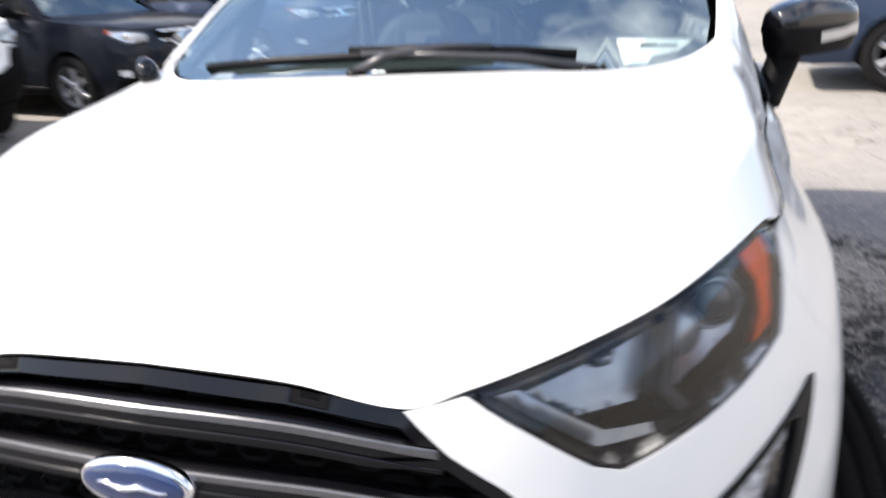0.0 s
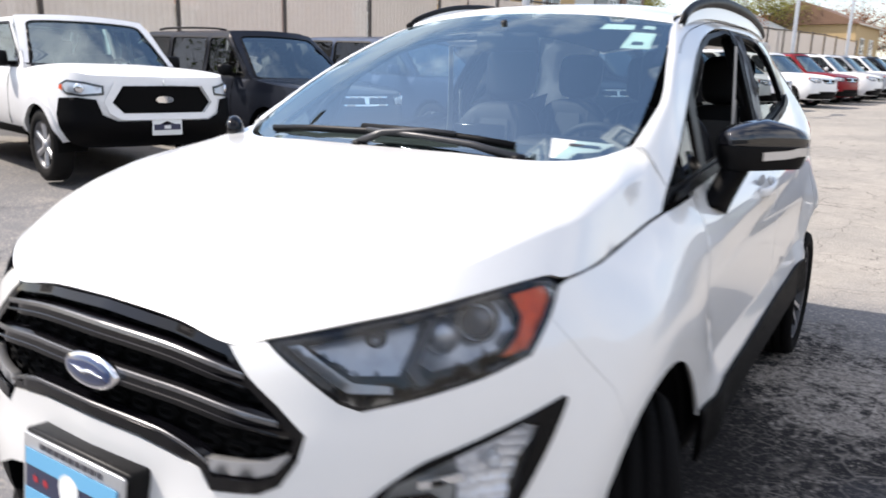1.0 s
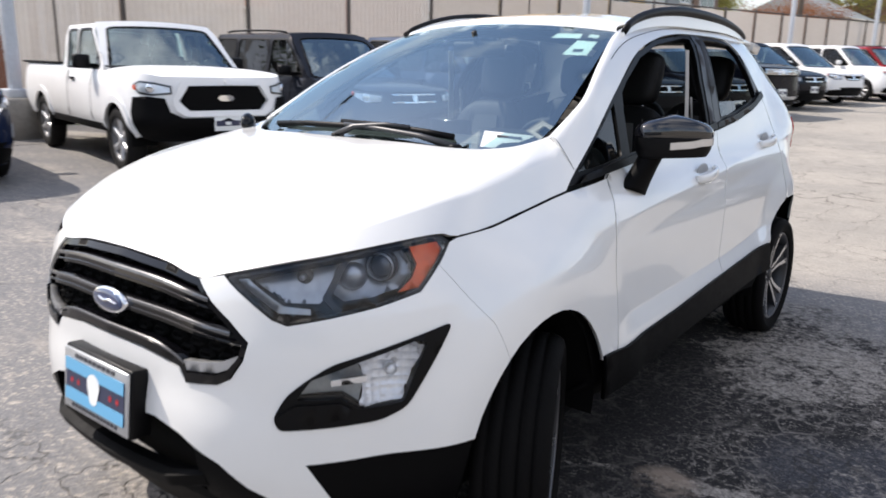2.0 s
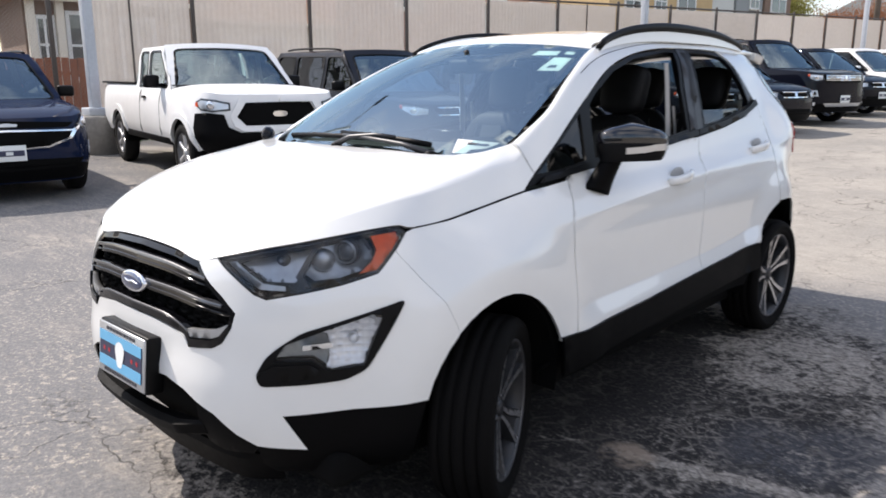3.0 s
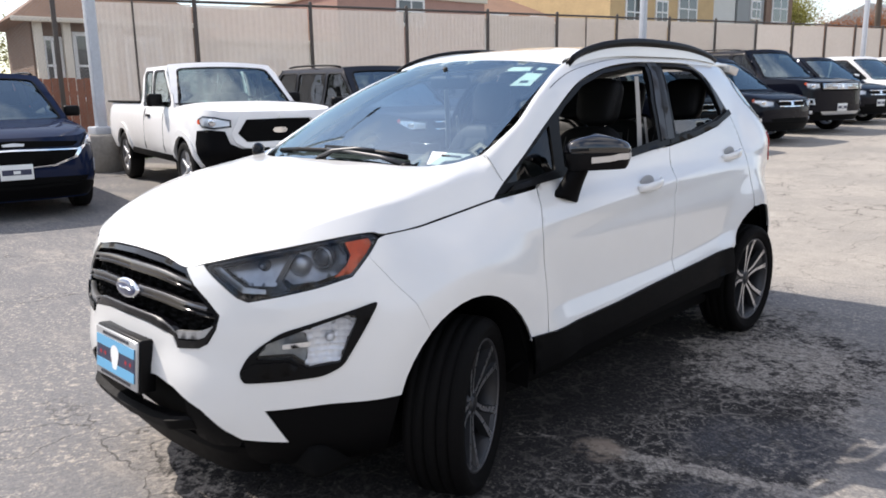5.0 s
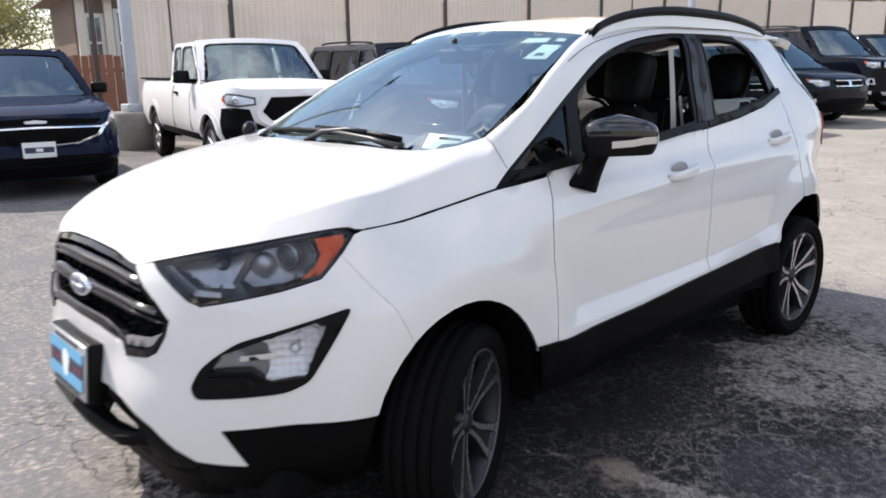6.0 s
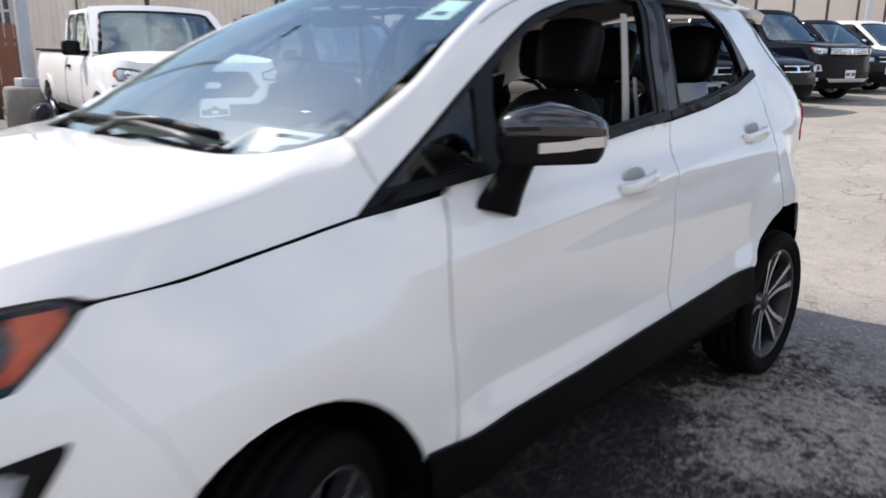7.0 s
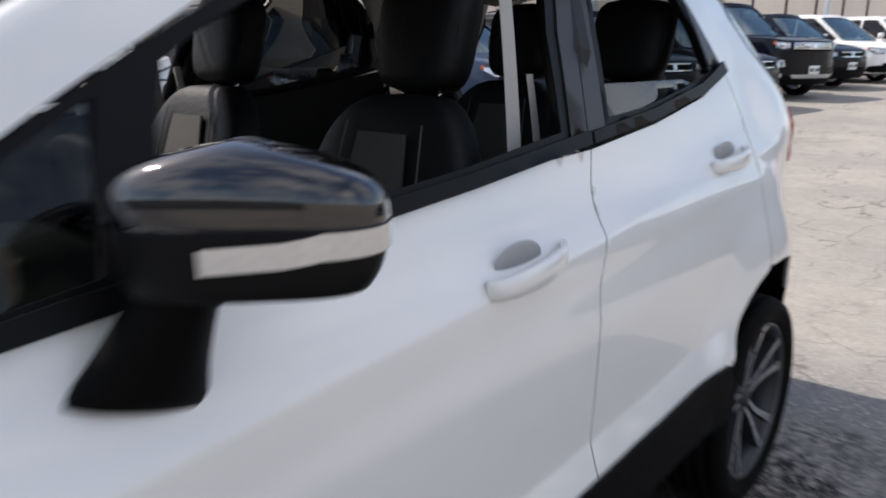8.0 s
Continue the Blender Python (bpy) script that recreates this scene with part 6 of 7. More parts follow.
# ior and mirror tint raised here too, for brighter teal sky reflections
M_CARGLASS = glass("car_glass", (0.70, 0.90, 0.88), 0.62, ior=3.2, reflect_tint=(0.82, 0.97, 1.0))
M_CARSIDE = glass("car_side_glass", (0.72, 0.84, 0.82), 0.42, ior=1.42)
M_RIMDISH = mat("grey_wheel_dish", (0.16, 0.16, 0.165), 0.4, metal=0.4, vary=0.1, scale=20)
M_RIM = mat("silver_wheel", (0.60, 0.60, 0.61), 0.38, metal=0.5, vary=0.1, scale=20)

WHEELS = {}


def plain_wheel(parent, r, at, spokes=6):
    """Tyre, rim, spokes and hub; meshes are shared by all wheels of one size."""
    key = (round(r, 3), spokes)
    if key not in WHEELS:
        k = r / 0.34
        t = lathe([(-0.09, 0.22 * k), (-0.108, 0.25 * k), (-0.108, 0.30 * k), (-0.085, 0.335 * k), (-0.03, 0.34 * k), (0.03, 0.34 * k), (0.085, 0.335 * k), (0.108, 0.30 * k), (0.108, 0.25 * k), (0.09, 0.22 * k)], 32)
        rm = lathe([(-0.08, 0.222 * k), (0.0, 0.19 * k), (0.06, 0.19 * k), (0.085, 0.212 * k), (0.094, 0.224 * k), (0.085, 0.228 * k)], 28)
        sp = bmesh.new()
        for i in range(spokes):
            a = i * math.tau / spokes
            row = []
            for rr, w, x in ((0.04, 0.018, 0.07), (0.12, 0.020, 0.078), (0.20 * k, 0.030, 0.084)):
                row.append([sp.verts.new((x + d, rr * math.sin(a) + sgn * w * math.cos(a), rr * math.cos(a) - sgn * w * math.sin(a))) for sgn, d in ((-1, -0.03), (-1, 0), (1, 0), (1, -0.03))])
            for p, q in zip(row, row[1:]):
                for j in range(3):
                    sp.faces.new((p[j], p[j + 1], q[j + 1], q[j]))
        lathe([(0.04, 0.06), (0.08, 0.055), (0.088, 0.0)], 20, "x", sp)
        meshes = []
        for nm, b, mt in (("tyre", t, M_RUBBER), ("rim", rm, M_RIMDISH), ("spokes", sp, M_RIM)):
            o = finish(nm, b, mt)
            meshes.append(o.data)
            bpy.data.objects.remove(o)
        WHEELS[key] = meshes
    ty, rm, sp = WHEELS[key]
    w = new("wheel", ty)
    w.parent = parent
    w.matrix_basis = at
    for nm, me in (("rim", rm), ("spokes", sp)):
        o = new(nm, me)
        o.parent = w
    return w


def build_car(name, label, paint, at, hw=0.92, length=4.7, fo=0.93, wb=2.75, height=1.68, r=0.345, zb=0.26, belt=1.05, nose=0.93, hood=1.06, cowl=0.38, wst=1.12, roof_end=3.25, tail_top=3.62,
              tum=0.24, pillars=(1.55, 2.55), kind="suv", bed=1.2, nose_parts=(), lamp=None, grille=None, lower=True, rails=False, mirrors=None, tint=None, spokes=6, plate_at=None, group="", flare=0.0):
    car_ob = thing(name, label, "pickup truck" if kind == "pickup" else "car", group, at)
    yr = length - fo - 0.36
    off0 = hw + 0.32
    plan = [(0.0, (0.0, -fo)), (0.45 * hw, (0.45 * hw, -fo + 0.02)), (0.8 * hw, (0.79 * hw, -fo + 0.10)), (hw + 0.08, (0.94 * hw, -fo + 0.28)), (off0, (0.99 * hw, -fo + 0.52)), (off0 + 0.6, (hw, -fo + 1.12)),
            (off0 + yr + fo - 0.52, (hw * 0.99, yr)), (off0 + yr + fo - 0.27, (0.93 * hw, yr + 0.26)), (off0 + yr + fo - 0.05, (0.72 * hw, yr + 0.345)), (off0 + yr + fo - 0.05 + 0.72 * hw, (0.0, yr + 0.36))]
    u_end = plan[-1][0]
    side_in = [(zb, 0.07), (zb + 0.12, 0.015), (0.5, 0.0), (0.72, 0.0), (belt - 0.12, 0.018), (belt, 0.06), (belt + 0.1, 0.095), ((belt + height) / 2, tum * 0.62), (height - 0.06, tum), (height, tum + 0.1)]
    nose_in = [(zb, 0.10), (zb + 0.14, 0.02), (0.5, 0.0), (0.62, 0.0), (0.8, 0.02), (nose, 0.06), (nose + 0.1, 0.12), (height, 0.5)]

    def su(y):
        return off0 + y + fo - 0.52

    def w(u, z):
        x, y = spl(plan, u)
        x1, y1 = spl(plan, u + 0.01)
        x0, y0 = spl(plan, max(0, u - 0.01))
        tx, ty = x1 - x0, y1 - y0
        k = math.hypot(tx, ty) or 1.0
        a = step(hw * 0.7, off0 + 0.3, u)
        d = spl(nose_in, z) * (1 - a) + spl(side_in, z) * a
        return (x - ty / k * d, y + tx / k * d, z)

    def wm(u, z):
        if u >= 0:
            return w(u, z)
        p = w(-u, z)
        return (-p[0], p[1], p[2])

    ra = r + 0.055
    cf, cr = su(0), su(wb)
    cab_end = roof_end if kind == "pickup" else None
    archf = arc(cf, ra, ra, -8, 188, 12, r)
    archr = arc(cr, ra, ra, -8, 188, 12, r)
    poly = [(0.0, zb)] + [(cf - ra, zb)] + [p for p in archf[::-1] if p[1] > zb] + [(cf + ra, zb)] + [(cr - ra, zb)] + [p for p in archr[::-1] if p[1] > zb] + [(cr + ra, zb), (u_end, zb + 0.05)]
    uc = su(cowl)
    if kind == "pickup":
        ue = su(cab_end)
        poly += [(u_end, bed), (ue + 0.02, bed), (ue, belt)]
    else:
        poly += [(u_end, belt), (su(tail_top), belt)]
    poly += [(uc, belt - 0.005), (off0 + 0.25, nose + (belt - nose) * 0.55), (hw + 0.05, nose + 0.03), (0.75 * hw, nose), (0.0, nose)]
    for m in (False, True):
        panel("body_side", poly, paint, car_ob, w, depth=0.02, res=0.16, mirror=m)
    # bonnet
    ek = [(0.0, (0.0, nose)), (0.3, (0.5 * hw, nose + 0.002)), (0.5, (0.8 * hw, nose + 0.006)), (0.62, (hw + 0.05, nose + 0.032)), (0.8, (off0 + 0.25, nose + (belt - nose) * 0.55 + 0.003)), (1.0, (uc, belt))]

    def bonnet_pt(s, v):
        g = -1 if s < 0 else 1
        e = Vector(w(*spl(ek, abs(s))))
        c = Vector(((hw - 0.10) * min(1, abs(s) * 1.05), cowl - 0.07 * (1 - s * s), hood + (belt - hood) * abs(s) ** 4))
        mid = e.lerp(c, 0.25)
        mid.z = e.z + (c.z - e.z) * 0.8
        p = e * (1 - v) ** 2 + mid * 2 * v * (1 - v) + c * v * v
        return (p.x * g, p.y, p.z)

    part("bonnet", thick(grid(lambda a, b: bonnet_pt(2 * a - 1, b), 32, 10), 0.015), paint, car_ob)
    # cabin: pillars with window openings
    zt = height - 0.06
    end_lo = roof_end if kind == "pickup" else tail_top
    end_hi = roof_end if kind == "pickup" else roof_end
    cab = [(uc, belt - 0.004), (su(end_lo), belt - 0.004), (su(end_hi), zt), (su(wst), zt)]

    def front_y(z):
        return cowl + (wst - cowl) * (z - belt) / (zt - belt)

    def rear_y(z):
        return end_lo + (end_hi - end_lo) * (z - belt) / (zt - belt)

    z0, z1 = belt + 0.03, zt - 0.07
    cuts = [None] + list(pillars) + [None]
    holes = []
    for a, b in zip(cuts, cuts[1:]):
        lo0 = front_y(z0) + 0.12 if a is None else a + 0.05
        hi0 = front_y(z1) + 0.09 if a is None else a + 0.05
        lo1 = rear_y(z0) - 0.16 if b is None else b - 0.05
        hi1 = rear_y(z1) - 0.13 if b is None else b - 0.05
        holes.append(rounded([(su(lo0), z0), (su(lo1), z0), (su(hi1), z1), (su(hi0), z1)], 0.05, 3))
    for m in (False, True):
        panel("cabin_side", cab, paint, car_ob, w, depth=0.02, res=0.16, holes=holes, mirror=m)
        for i, h in enumerate(holes):
            g = panel("side_window", shrink(h, -0.01), tint if tint and i > 0 else M_CARSIDE, car_ob, w, off=-0.012, depth=0.0, res=0.2, mirror=m)
            g.visible_shadow = False
        for i, h in enumerate(holes):
            panel("window_trim", shrink(h, -0.022), M_TRIM, car_ob, w, off=0.003, depth=0.006, res=0.2, holes=[shrink(h, 0.004)], mirror=m)
    xb, xt = w(uc, belt)[0], w(su(wst), zt)[0]

    def screen(a, b):
        s = 2 * a - 1
        return ((xb + (xt - xb) * b) * s * 0.995, cowl + (wst - cowl) * b - 0.08 * (1 - s * s) + 0.004, belt - 0.01 + (zt - belt + 0.02) * b + 0.03 * math.sin(math.pi * b) * 0.5 + 0.035 * (1 - s * s) * b)

    inner = rounded([(0.04, 0.03), (0.96, 0.03), (0.925, 0.89), (0.075, 0.89)], 0.07, 4)
    panel("screen_frame", [(0, 0), (1, 0), (1, 1.02), (0, 1.02)], paint, car_ob, screen, depth=0.015, res=0.09, holes=[inner])
    g = panel("windscreen", shrink(inner, -0.012), M_CARGLASS, car_ob, screen, off=-0.006, depth=0.0, res=0.11)
    g.visible_shadow = False
    panel("screen_seal", shrink(inner, -0.006), M_TRIM, car_ob, screen, off=0.006, depth=0.004, res=0.09, holes=[shrink(inner, 0.012)])
    part("scuttle", grid(lambda a, b: ((xb - 0.02) * (2 * a - 1), cowl - 0.09 * (1 - (2 * a - 1) ** 2) - 0.05 + 0.08 * b, hood - 0.03 + 0.02 * b), 12, 2), M_TRIM, car_ob)
    xr = w(su(end_hi), zt)[0]

    def roof(a, b):
        s = 2 * a - 1
        y = wst + (end_hi - wst) * b
        e = w(su(y), zt)[0]
        fr = (1 - b) ** 8
        return (e * s, y - 0.08 * (1 - s * s) * fr + 0.04 * (1 - s * s) * b ** 6, zt + 0.06 * (1 - abs(s) ** 2.5) * min(1, 0.6 + 3 * b) * (1 - 0.4 * b * b))

    part("roof", thick(grid(roof, 16, 16), 0.015), paint, car_ob)
    part("headlining", grid(lambda a, b: (lambda p: (p[0] * 0.97, p[1], p[2] - 0.04))(roof(a, b)), 8, 8, flip=True), M_CABIN, car_ob)
    xl = w(su(end_lo), belt)[0]
    rear = part("rear_screen", grid(lambda a, b: ((xl + (xr - xl) * b) * (2 * a - 1), end_lo + (end_hi - end_lo) * b + 0.03, belt + (zt - belt) * b), 8, 4, flip=True), M_CARGLASS, car_ob)
    rear.visible_shadow = False
    if kind != "pickup":
        part("tailgate", thick(grid(lambda a, b: (xl * (2 * a - 1), tail_top + (yr + 0.30 - tail_top) * (1 - b), belt - 0.3 * (1 - b)), 8, 2, flip=True), 0.02), paint, car_ob)
        part("luggage_floor", box(2 * xl - 0.1, end_lo - 2.2, 0.05, (0, (end_lo + 2.2) / 2, belt - 0.12)), M_CABIN, car_ob)
    else:
        part("bed_floor", box(2 * hw - 0.2, length - fo - roof_end - 0.1, 0.06, (0, (length - fo + roof_end) / 2, bed - 0.42)), M_CLAD, car_ob)
        for sx in (1, -1):
            part("bed_rail_cap", box(0.09, length - fo - roof_end - 0.1, 0.03, (sx * (hw - 0.10), (length - fo + roof_end) / 2, bed + 0.012), 0.01), M_CLAD, car_ob)
            part("bed_inner_wall", box(0.03, length - fo - roof_end - 0.1, 0.42, (sx * (hw - 0.15), (length - fo + roof_end) / 2, bed - 0.2)), paint, car_ob)
        part("cab_back", box(2 * hw - 0.22, 0.05, belt - 0.5, (0, roof_end + 0.02, (belt + 0.5) / 2)), paint, car_ob)
    # insides
    part("dashboard", box(2 * hw - 0.3, 0.4, 0.25, (0, cowl + 0.25, belt - 0.10), 0.06), M_CABIN, car_ob)
    part("cabin_tub", box(2 * hw - 0.24, end_lo - cowl - 0.1, 0.1, (0, (end_lo + cowl) / 2, 0.5), 0.02), M_CABIN, car_ob)
    for y in ((1.05, 1.95) if kind != "pickup" else (1.15,)):
        for x in (0.38, -0.38):
            s = part("seat", box(0.46, 0.14, 0.62, (0, 0, 0), 0.06, 3), M_SEAT, car_ob, at=pose(x, cowl + y, belt - 0.12, -12, 0, 0))
            part("headrest", box(0.25, 0.09, 0.18, (0, 0, 0.40), 0.04, 3), M_SEAT, s)
    ste = part("steering_wheel", lathe([(0.014 * math.sin(a), 0.17 + 0.014 * math.cos(a)) for a in [k * math.tau / 8 for k in range(9)]], 24), M_CABIN, car_ob, at=pose(0.38, cowl + 0.55, belt - 0.03, 0, 0, 90) @ pose(0, 0, 0, 0, -25, 0))
    # nose
    if lower:
        lp = [(0.0, zb + 0.02), (hw - 0.06, zb + 0.02), (hw + 0.12, zb + 0.04), (hw + 0.02, zb + 0.17), (0.75 * hw, zb + 0.20), (0.0, zb + 0.20)]
        panel("lower_bumper", half(lp), M_CLAD, car_ob, wm, off=0.006, depth=0.02, res=0.14)
    if grille:
        g = panel("grille", half(grille), M_GAP, car_ob, wm, off=0.004, depth=0.02, res=0.1, label="dark grille")
    if lamp:
        for m in (False, True):
            lm = panel("headlamp", lamp, M_LAMPIN, car_ob, w, off=0.003, depth=0.015, res=0.08, mirror=m)
            panel("lamp_reflector", shrink(lamp, 0.022), M_REFLECT, lm, w, off=0.006, depth=0.004, res=0.06, mirror=m)
            gl = panel("lens", lamp, M_LENS, lm, w, off=0.012, depth=0.0, res=0.08, mirror=m)
            gl.visible_shadow = False
            cx, cz = sum(p[0] for p in lamp) / len(lamp), sum(p[1] for p in lamp) / len(lamp)
            p = w(cx, cz)
            q = Vector(w(cx + 0.01, cz)) - Vector(w(cx - 0.01, cz))
            yaw = math.degrees(math.atan2(q.y, q.x))
            part("bulb", disc(0.05, 0.012, 20, 0.008), M_CHROME, lm, at=pose(p[0] * (-1 if m else 1), p[1] - 0.004, p[2], 0, 0, yaw * (-1 if m else 1)))
            out = max(lamp, key=lambda q: q[0])
            panel("amber_marker", [(out[0] - 0.065, out[1] - 0.06), (out[0] - 0.008, out[1] - 0.045), (out[0] - 0.008, out[1] - 0.008), (out[0] - 0.05, out[1] + 0.0)], M_AMBER, lm, w, off=0.010, depth=0.006, res=0.05, mirror=m)
    for nm, pl, mt, of, both, lb in nose_parts:
        if both:
            for m in (False, True):
                panel(nm, pl, mt, car_ob, w, off=of, depth=0.012, res=0.07, mirror=m, label=lb)
        else:
            panel(nm, half(pl), mt, car_ob, wm, off=of, depth=0.012, res=0.07, label=lb)
    if plate_at:
        pb = part("plate", box(0.33, 0.012, 0.17, (0, 0, 0), 0.004), M_PAPER, car_ob, "white and navy dealer plate", at=pose(0, -fo - 0.012, plate_at))
        part("plate_band", box(0.29, 0.004, 0.06, (0, -0.007, 0)), M_PLATENAVY, pb, smooth=False)
        part("plate_emblem", box(0.07, 0.004, 0.035, (0, -0.010, 0), 0.0), M_PAPER, pb, smooth=False)
    # mirrors, handles, lights, wheels
    for sx in (1, -1):
        px = w(uc + 0.35, belt + 0.05)[0]
        mr = part("door_mirror", box(0.20, 0.11, 0.17 if kind == "pickup" else 0.14, (0, 0, 0), 0.035, 3), mirrors or paint, car_ob, at=pose(sx * (px + 0.15), cowl + 0.40, belt + 0.10, 0, 0, sx * -8))
        part("mirror_arm", box(0.12, 0.06, 0.05, (sx * -0.12, 0.0, -0.05), 0.015), M_TRIM, mr)
        ys = (1.20, 2.10) if kind != "pickup" else (1.25,)
        for y in ys:
            p = w(su(cowl + y - 0.1), belt - 0.12)
            part("door_handle", box(0.03, 0.17, 0.035, (0, 0, 0), 0.012), paint if kind != "pickup" else M_TRIM, car_ob, at=pose(sx * (p[0] + 0.012), p[1], p[2]))
        for y in (0.62, 1.62) + ((2.45,) if kind != "pickup" else ()):
            pts = [Vector(w(su(cowl + y - 0.22), z)) for z in [zb + 0.1 + (belt - zb - 0.12) * k / 8 for k in range(9)]]
            part("door_seam", tube([(sx * (p.x - 0.001), p.y, p.z) for p in pts], 0.0045, n=4), M_GAP, car_ob)
        p = w(u_end - 0.72 * hw - 0.06, belt - 0.12)
        part("tail_lamp", box(0.10, 0.12, 0.34, (0, 0, 0), 0.03), M_REDLENS, car_ob, at=pose(sx * (p[0] - 0.02), p[1] - 0.02, p[2]))
        part("sill", box(0.10, wb - 2 * ra - 0.04, 0.10, (sx * (hw - 0.07), wb / 2, zb + 0.04), 0.02), M_CLAD, car_ob)
        for y in (0, wb):
            plain_wheel(car_ob, r, pose(sx * (hw - 0.115), y, r, 0, 0, 0 if sx > 0 else 180), spokes)
            part("arch_liner", grid(lambda a, b, y=y, sx=sx: (sx * (hw - 0.02 - 0.30 * b), y + (ra + 0.004) * math.cos(radians(-5 + 190 * a)), r + (ra + 0.004) * math.sin(radians(-5 + 190 * a))), 12, 1, flip=sx < 0), M_GAP, car_ob)
        if flare:
            for c in (cf, cr):
                arch = arc(c, ra - 0.004, ra - 0.004, 8, 172, 16, r)
                lip = arc(c, ra + 0.075, ra + 0.075, 8, 172, 16, r)
                panel("arch_flare", [p for p in arch[::-1]] + [p for p in lip], paint, car_ob, w, off=flare, depth=flare + 0.01, res=0.12, mirror=sx < 0)
        if rails:
            pts = []
            for k in range(11):
                y = wst + 0.15 + (end_hi - wst - 0.35) * k / 10
                pts.append((sx * (w(su(y), zt)[0] - 0.04), y, zt + 0.035 + 0.03 * math.sin(math.pi * k / 10) ** 0.4))
            part("roof_rail", tube(pts, 0.017, n=6), M_SILVER if rails == 2 else M_TRIM, car_ob)
    part("underbody", box(2 * hw - 0.35, length - 0.5, 0.18, (0, length / 2 - fo, zb + 0.08), 0.03), M_GAP, car_ob)
    return car_ob


def spot(x, y, turn=0.0, up=0.0, pitch=None):
    """Pose of a car whose front axle stands at x, y, nose to the lane; the body follows the slope."""
    a = ROW + radians(turn)
    f = Vector((math.cos(a), -math.sin(a), 0))
    z0 = lot(x, y)
    z1 = lot(x - 2.7 * f.x, y - 2.7 * f.y)
    return Matrix.Translation((x, y, z0 + up)) @ Matrix.Rotation(radians(90) - a, 4, "Z") @ Matrix.Rotation(math.atan2(z1 - z0, 2.7) if pitch is None else pitch, 4, "X")


ROWNAME = "cars parked along the fence"
# white pickup: hexagonal grille in a white frame, black bumper
hw = 0.945
build_car("pickup_truck", "white extended-cab pickup with black bumper and grille", P_WHITE, spot(-6.40, 3.70, 2.5, 0.03, 0.010), hw=hw, length=5.39, fo=0.94, wb=3.236, height=1.79, r=0.385, zb=0.46, belt=1.17, nose=1.13, hood=1.24, cowl=0.50, wst=1.12, flare=0.022,
          roof_end=2.22, kind="pickup", bed=1.22, tum=0.20, pillars=(1.66,), lower=False, mirrors=M_TRIM, plate_at=0.62, spokes=6, group=ROWNAME,
          grille=[(0.0, 0.765), (0.43, 0.765), (0.53, 0.87), (0.42, 1.035), (0.0, 1.04)],
          lamp=[(0.60, 1.035), (0.60, 0.945), (0.85, 0.925), (1.06, 0.945), (1.16, 1.04), (1.05, 1.085), (0.80, 1.07)],
          nose_parts=[("grille_frame", [(0.0, 0.695), (0.47, 0.695), (0.57, 0.76), (0.61, 0.88), (0.50, 1.085), (0.0, 1.09), (0.0, 1.042), (0.43, 1.038), (0.54, 0.87), (0.44, 0.76), (0.0, 0.76)], P_WHITE, 0.035, False, "white grille frame"),
                      ("front_bumper", [(0.0, 0.42), (0.90, 0.42), (1.10, 0.46), (1.18, 0.74), (1.14, 0.905), (0.90, 0.92), (0.68, 0.90), (0.63, 0.75), (0.50, 0.685), (0.0, 0.685)], M_CLAD, 0.022, False, "matt black bumper"),
                      ("badge_plate", [(0.0, 0.865), (0.07, 0.87), (0.10, 0.90), (0.07, 0.93), (0.0, 0.935)], M_CHROME, 0.020, False, "oval chrome emblem")])
# navy crossover: wide dark grille with a bright outline
hw = 0.92
build_car("suv_car", "dark navy crossover with bright-edged grille and dealer plate", P_NAVY, spot(-7.55, 0.95), hw=hw, length=4.65, fo=0.93, wb=2.725, height=1.67, r=0.35, zb=0.22, belt=1.07, nose=0.93, hood=1.09, cowl=0.42, wst=1.18,
          roof_end=3.2, tail_top=3.6, rails=1, mirrors=M_TRIM, plate_at=0.56, group=ROWNAME,
          grille=[(0.0, 0.60), (0.40, 0.62), (0.62, 0.70), (0.68, 0.78), (0.0, 0.80)],
          lamp=[(0.74, 0.84), (0.86, 0.80), (1.02, 0.83), (1.12, 0.93), (1.02, 0.95), (0.86, 0.90)],
          nose_parts=[("grille_trim", [(0.0, 0.805), (0.66, 0.79), (0.80, 0.835), (0.80, 0.815), (0.72, 0.77), (0.64, 0.69), (0.40, 0.605), (0.0, 0.585), (0.0, 0.60), (0.39, 0.622), (0.61, 0.705), (0.665, 0.775), (0.0, 0.787)], M_CHROME, 0.012, False, "bright grille outline"),
                      ("upper_grille", [(0.0, 0.82), (0.62, 0.82), (0.70, 0.87), (0.0, 0.90)], M_GAP, 0.003, False, ""),
                      ("emblem", [(0.0, 0.838), (0.10, 0.838), (0.115, 0.862), (0.0, 0.875)], M_SILVER, 0.014, False, "pale emblem"),
                      ("fog_lamp", [(0.99, 0.50), (1.10, 0.52), (1.12, 0.64), (1.05, 0.63)], M_REFLECT, 0.006, True, ""),
                      ("intake", [(0.0, 0.36), (0.70, 0.38), (0.80, 0.47), (0.0, 0.49)], M_GAP, 0.004, False, "")])


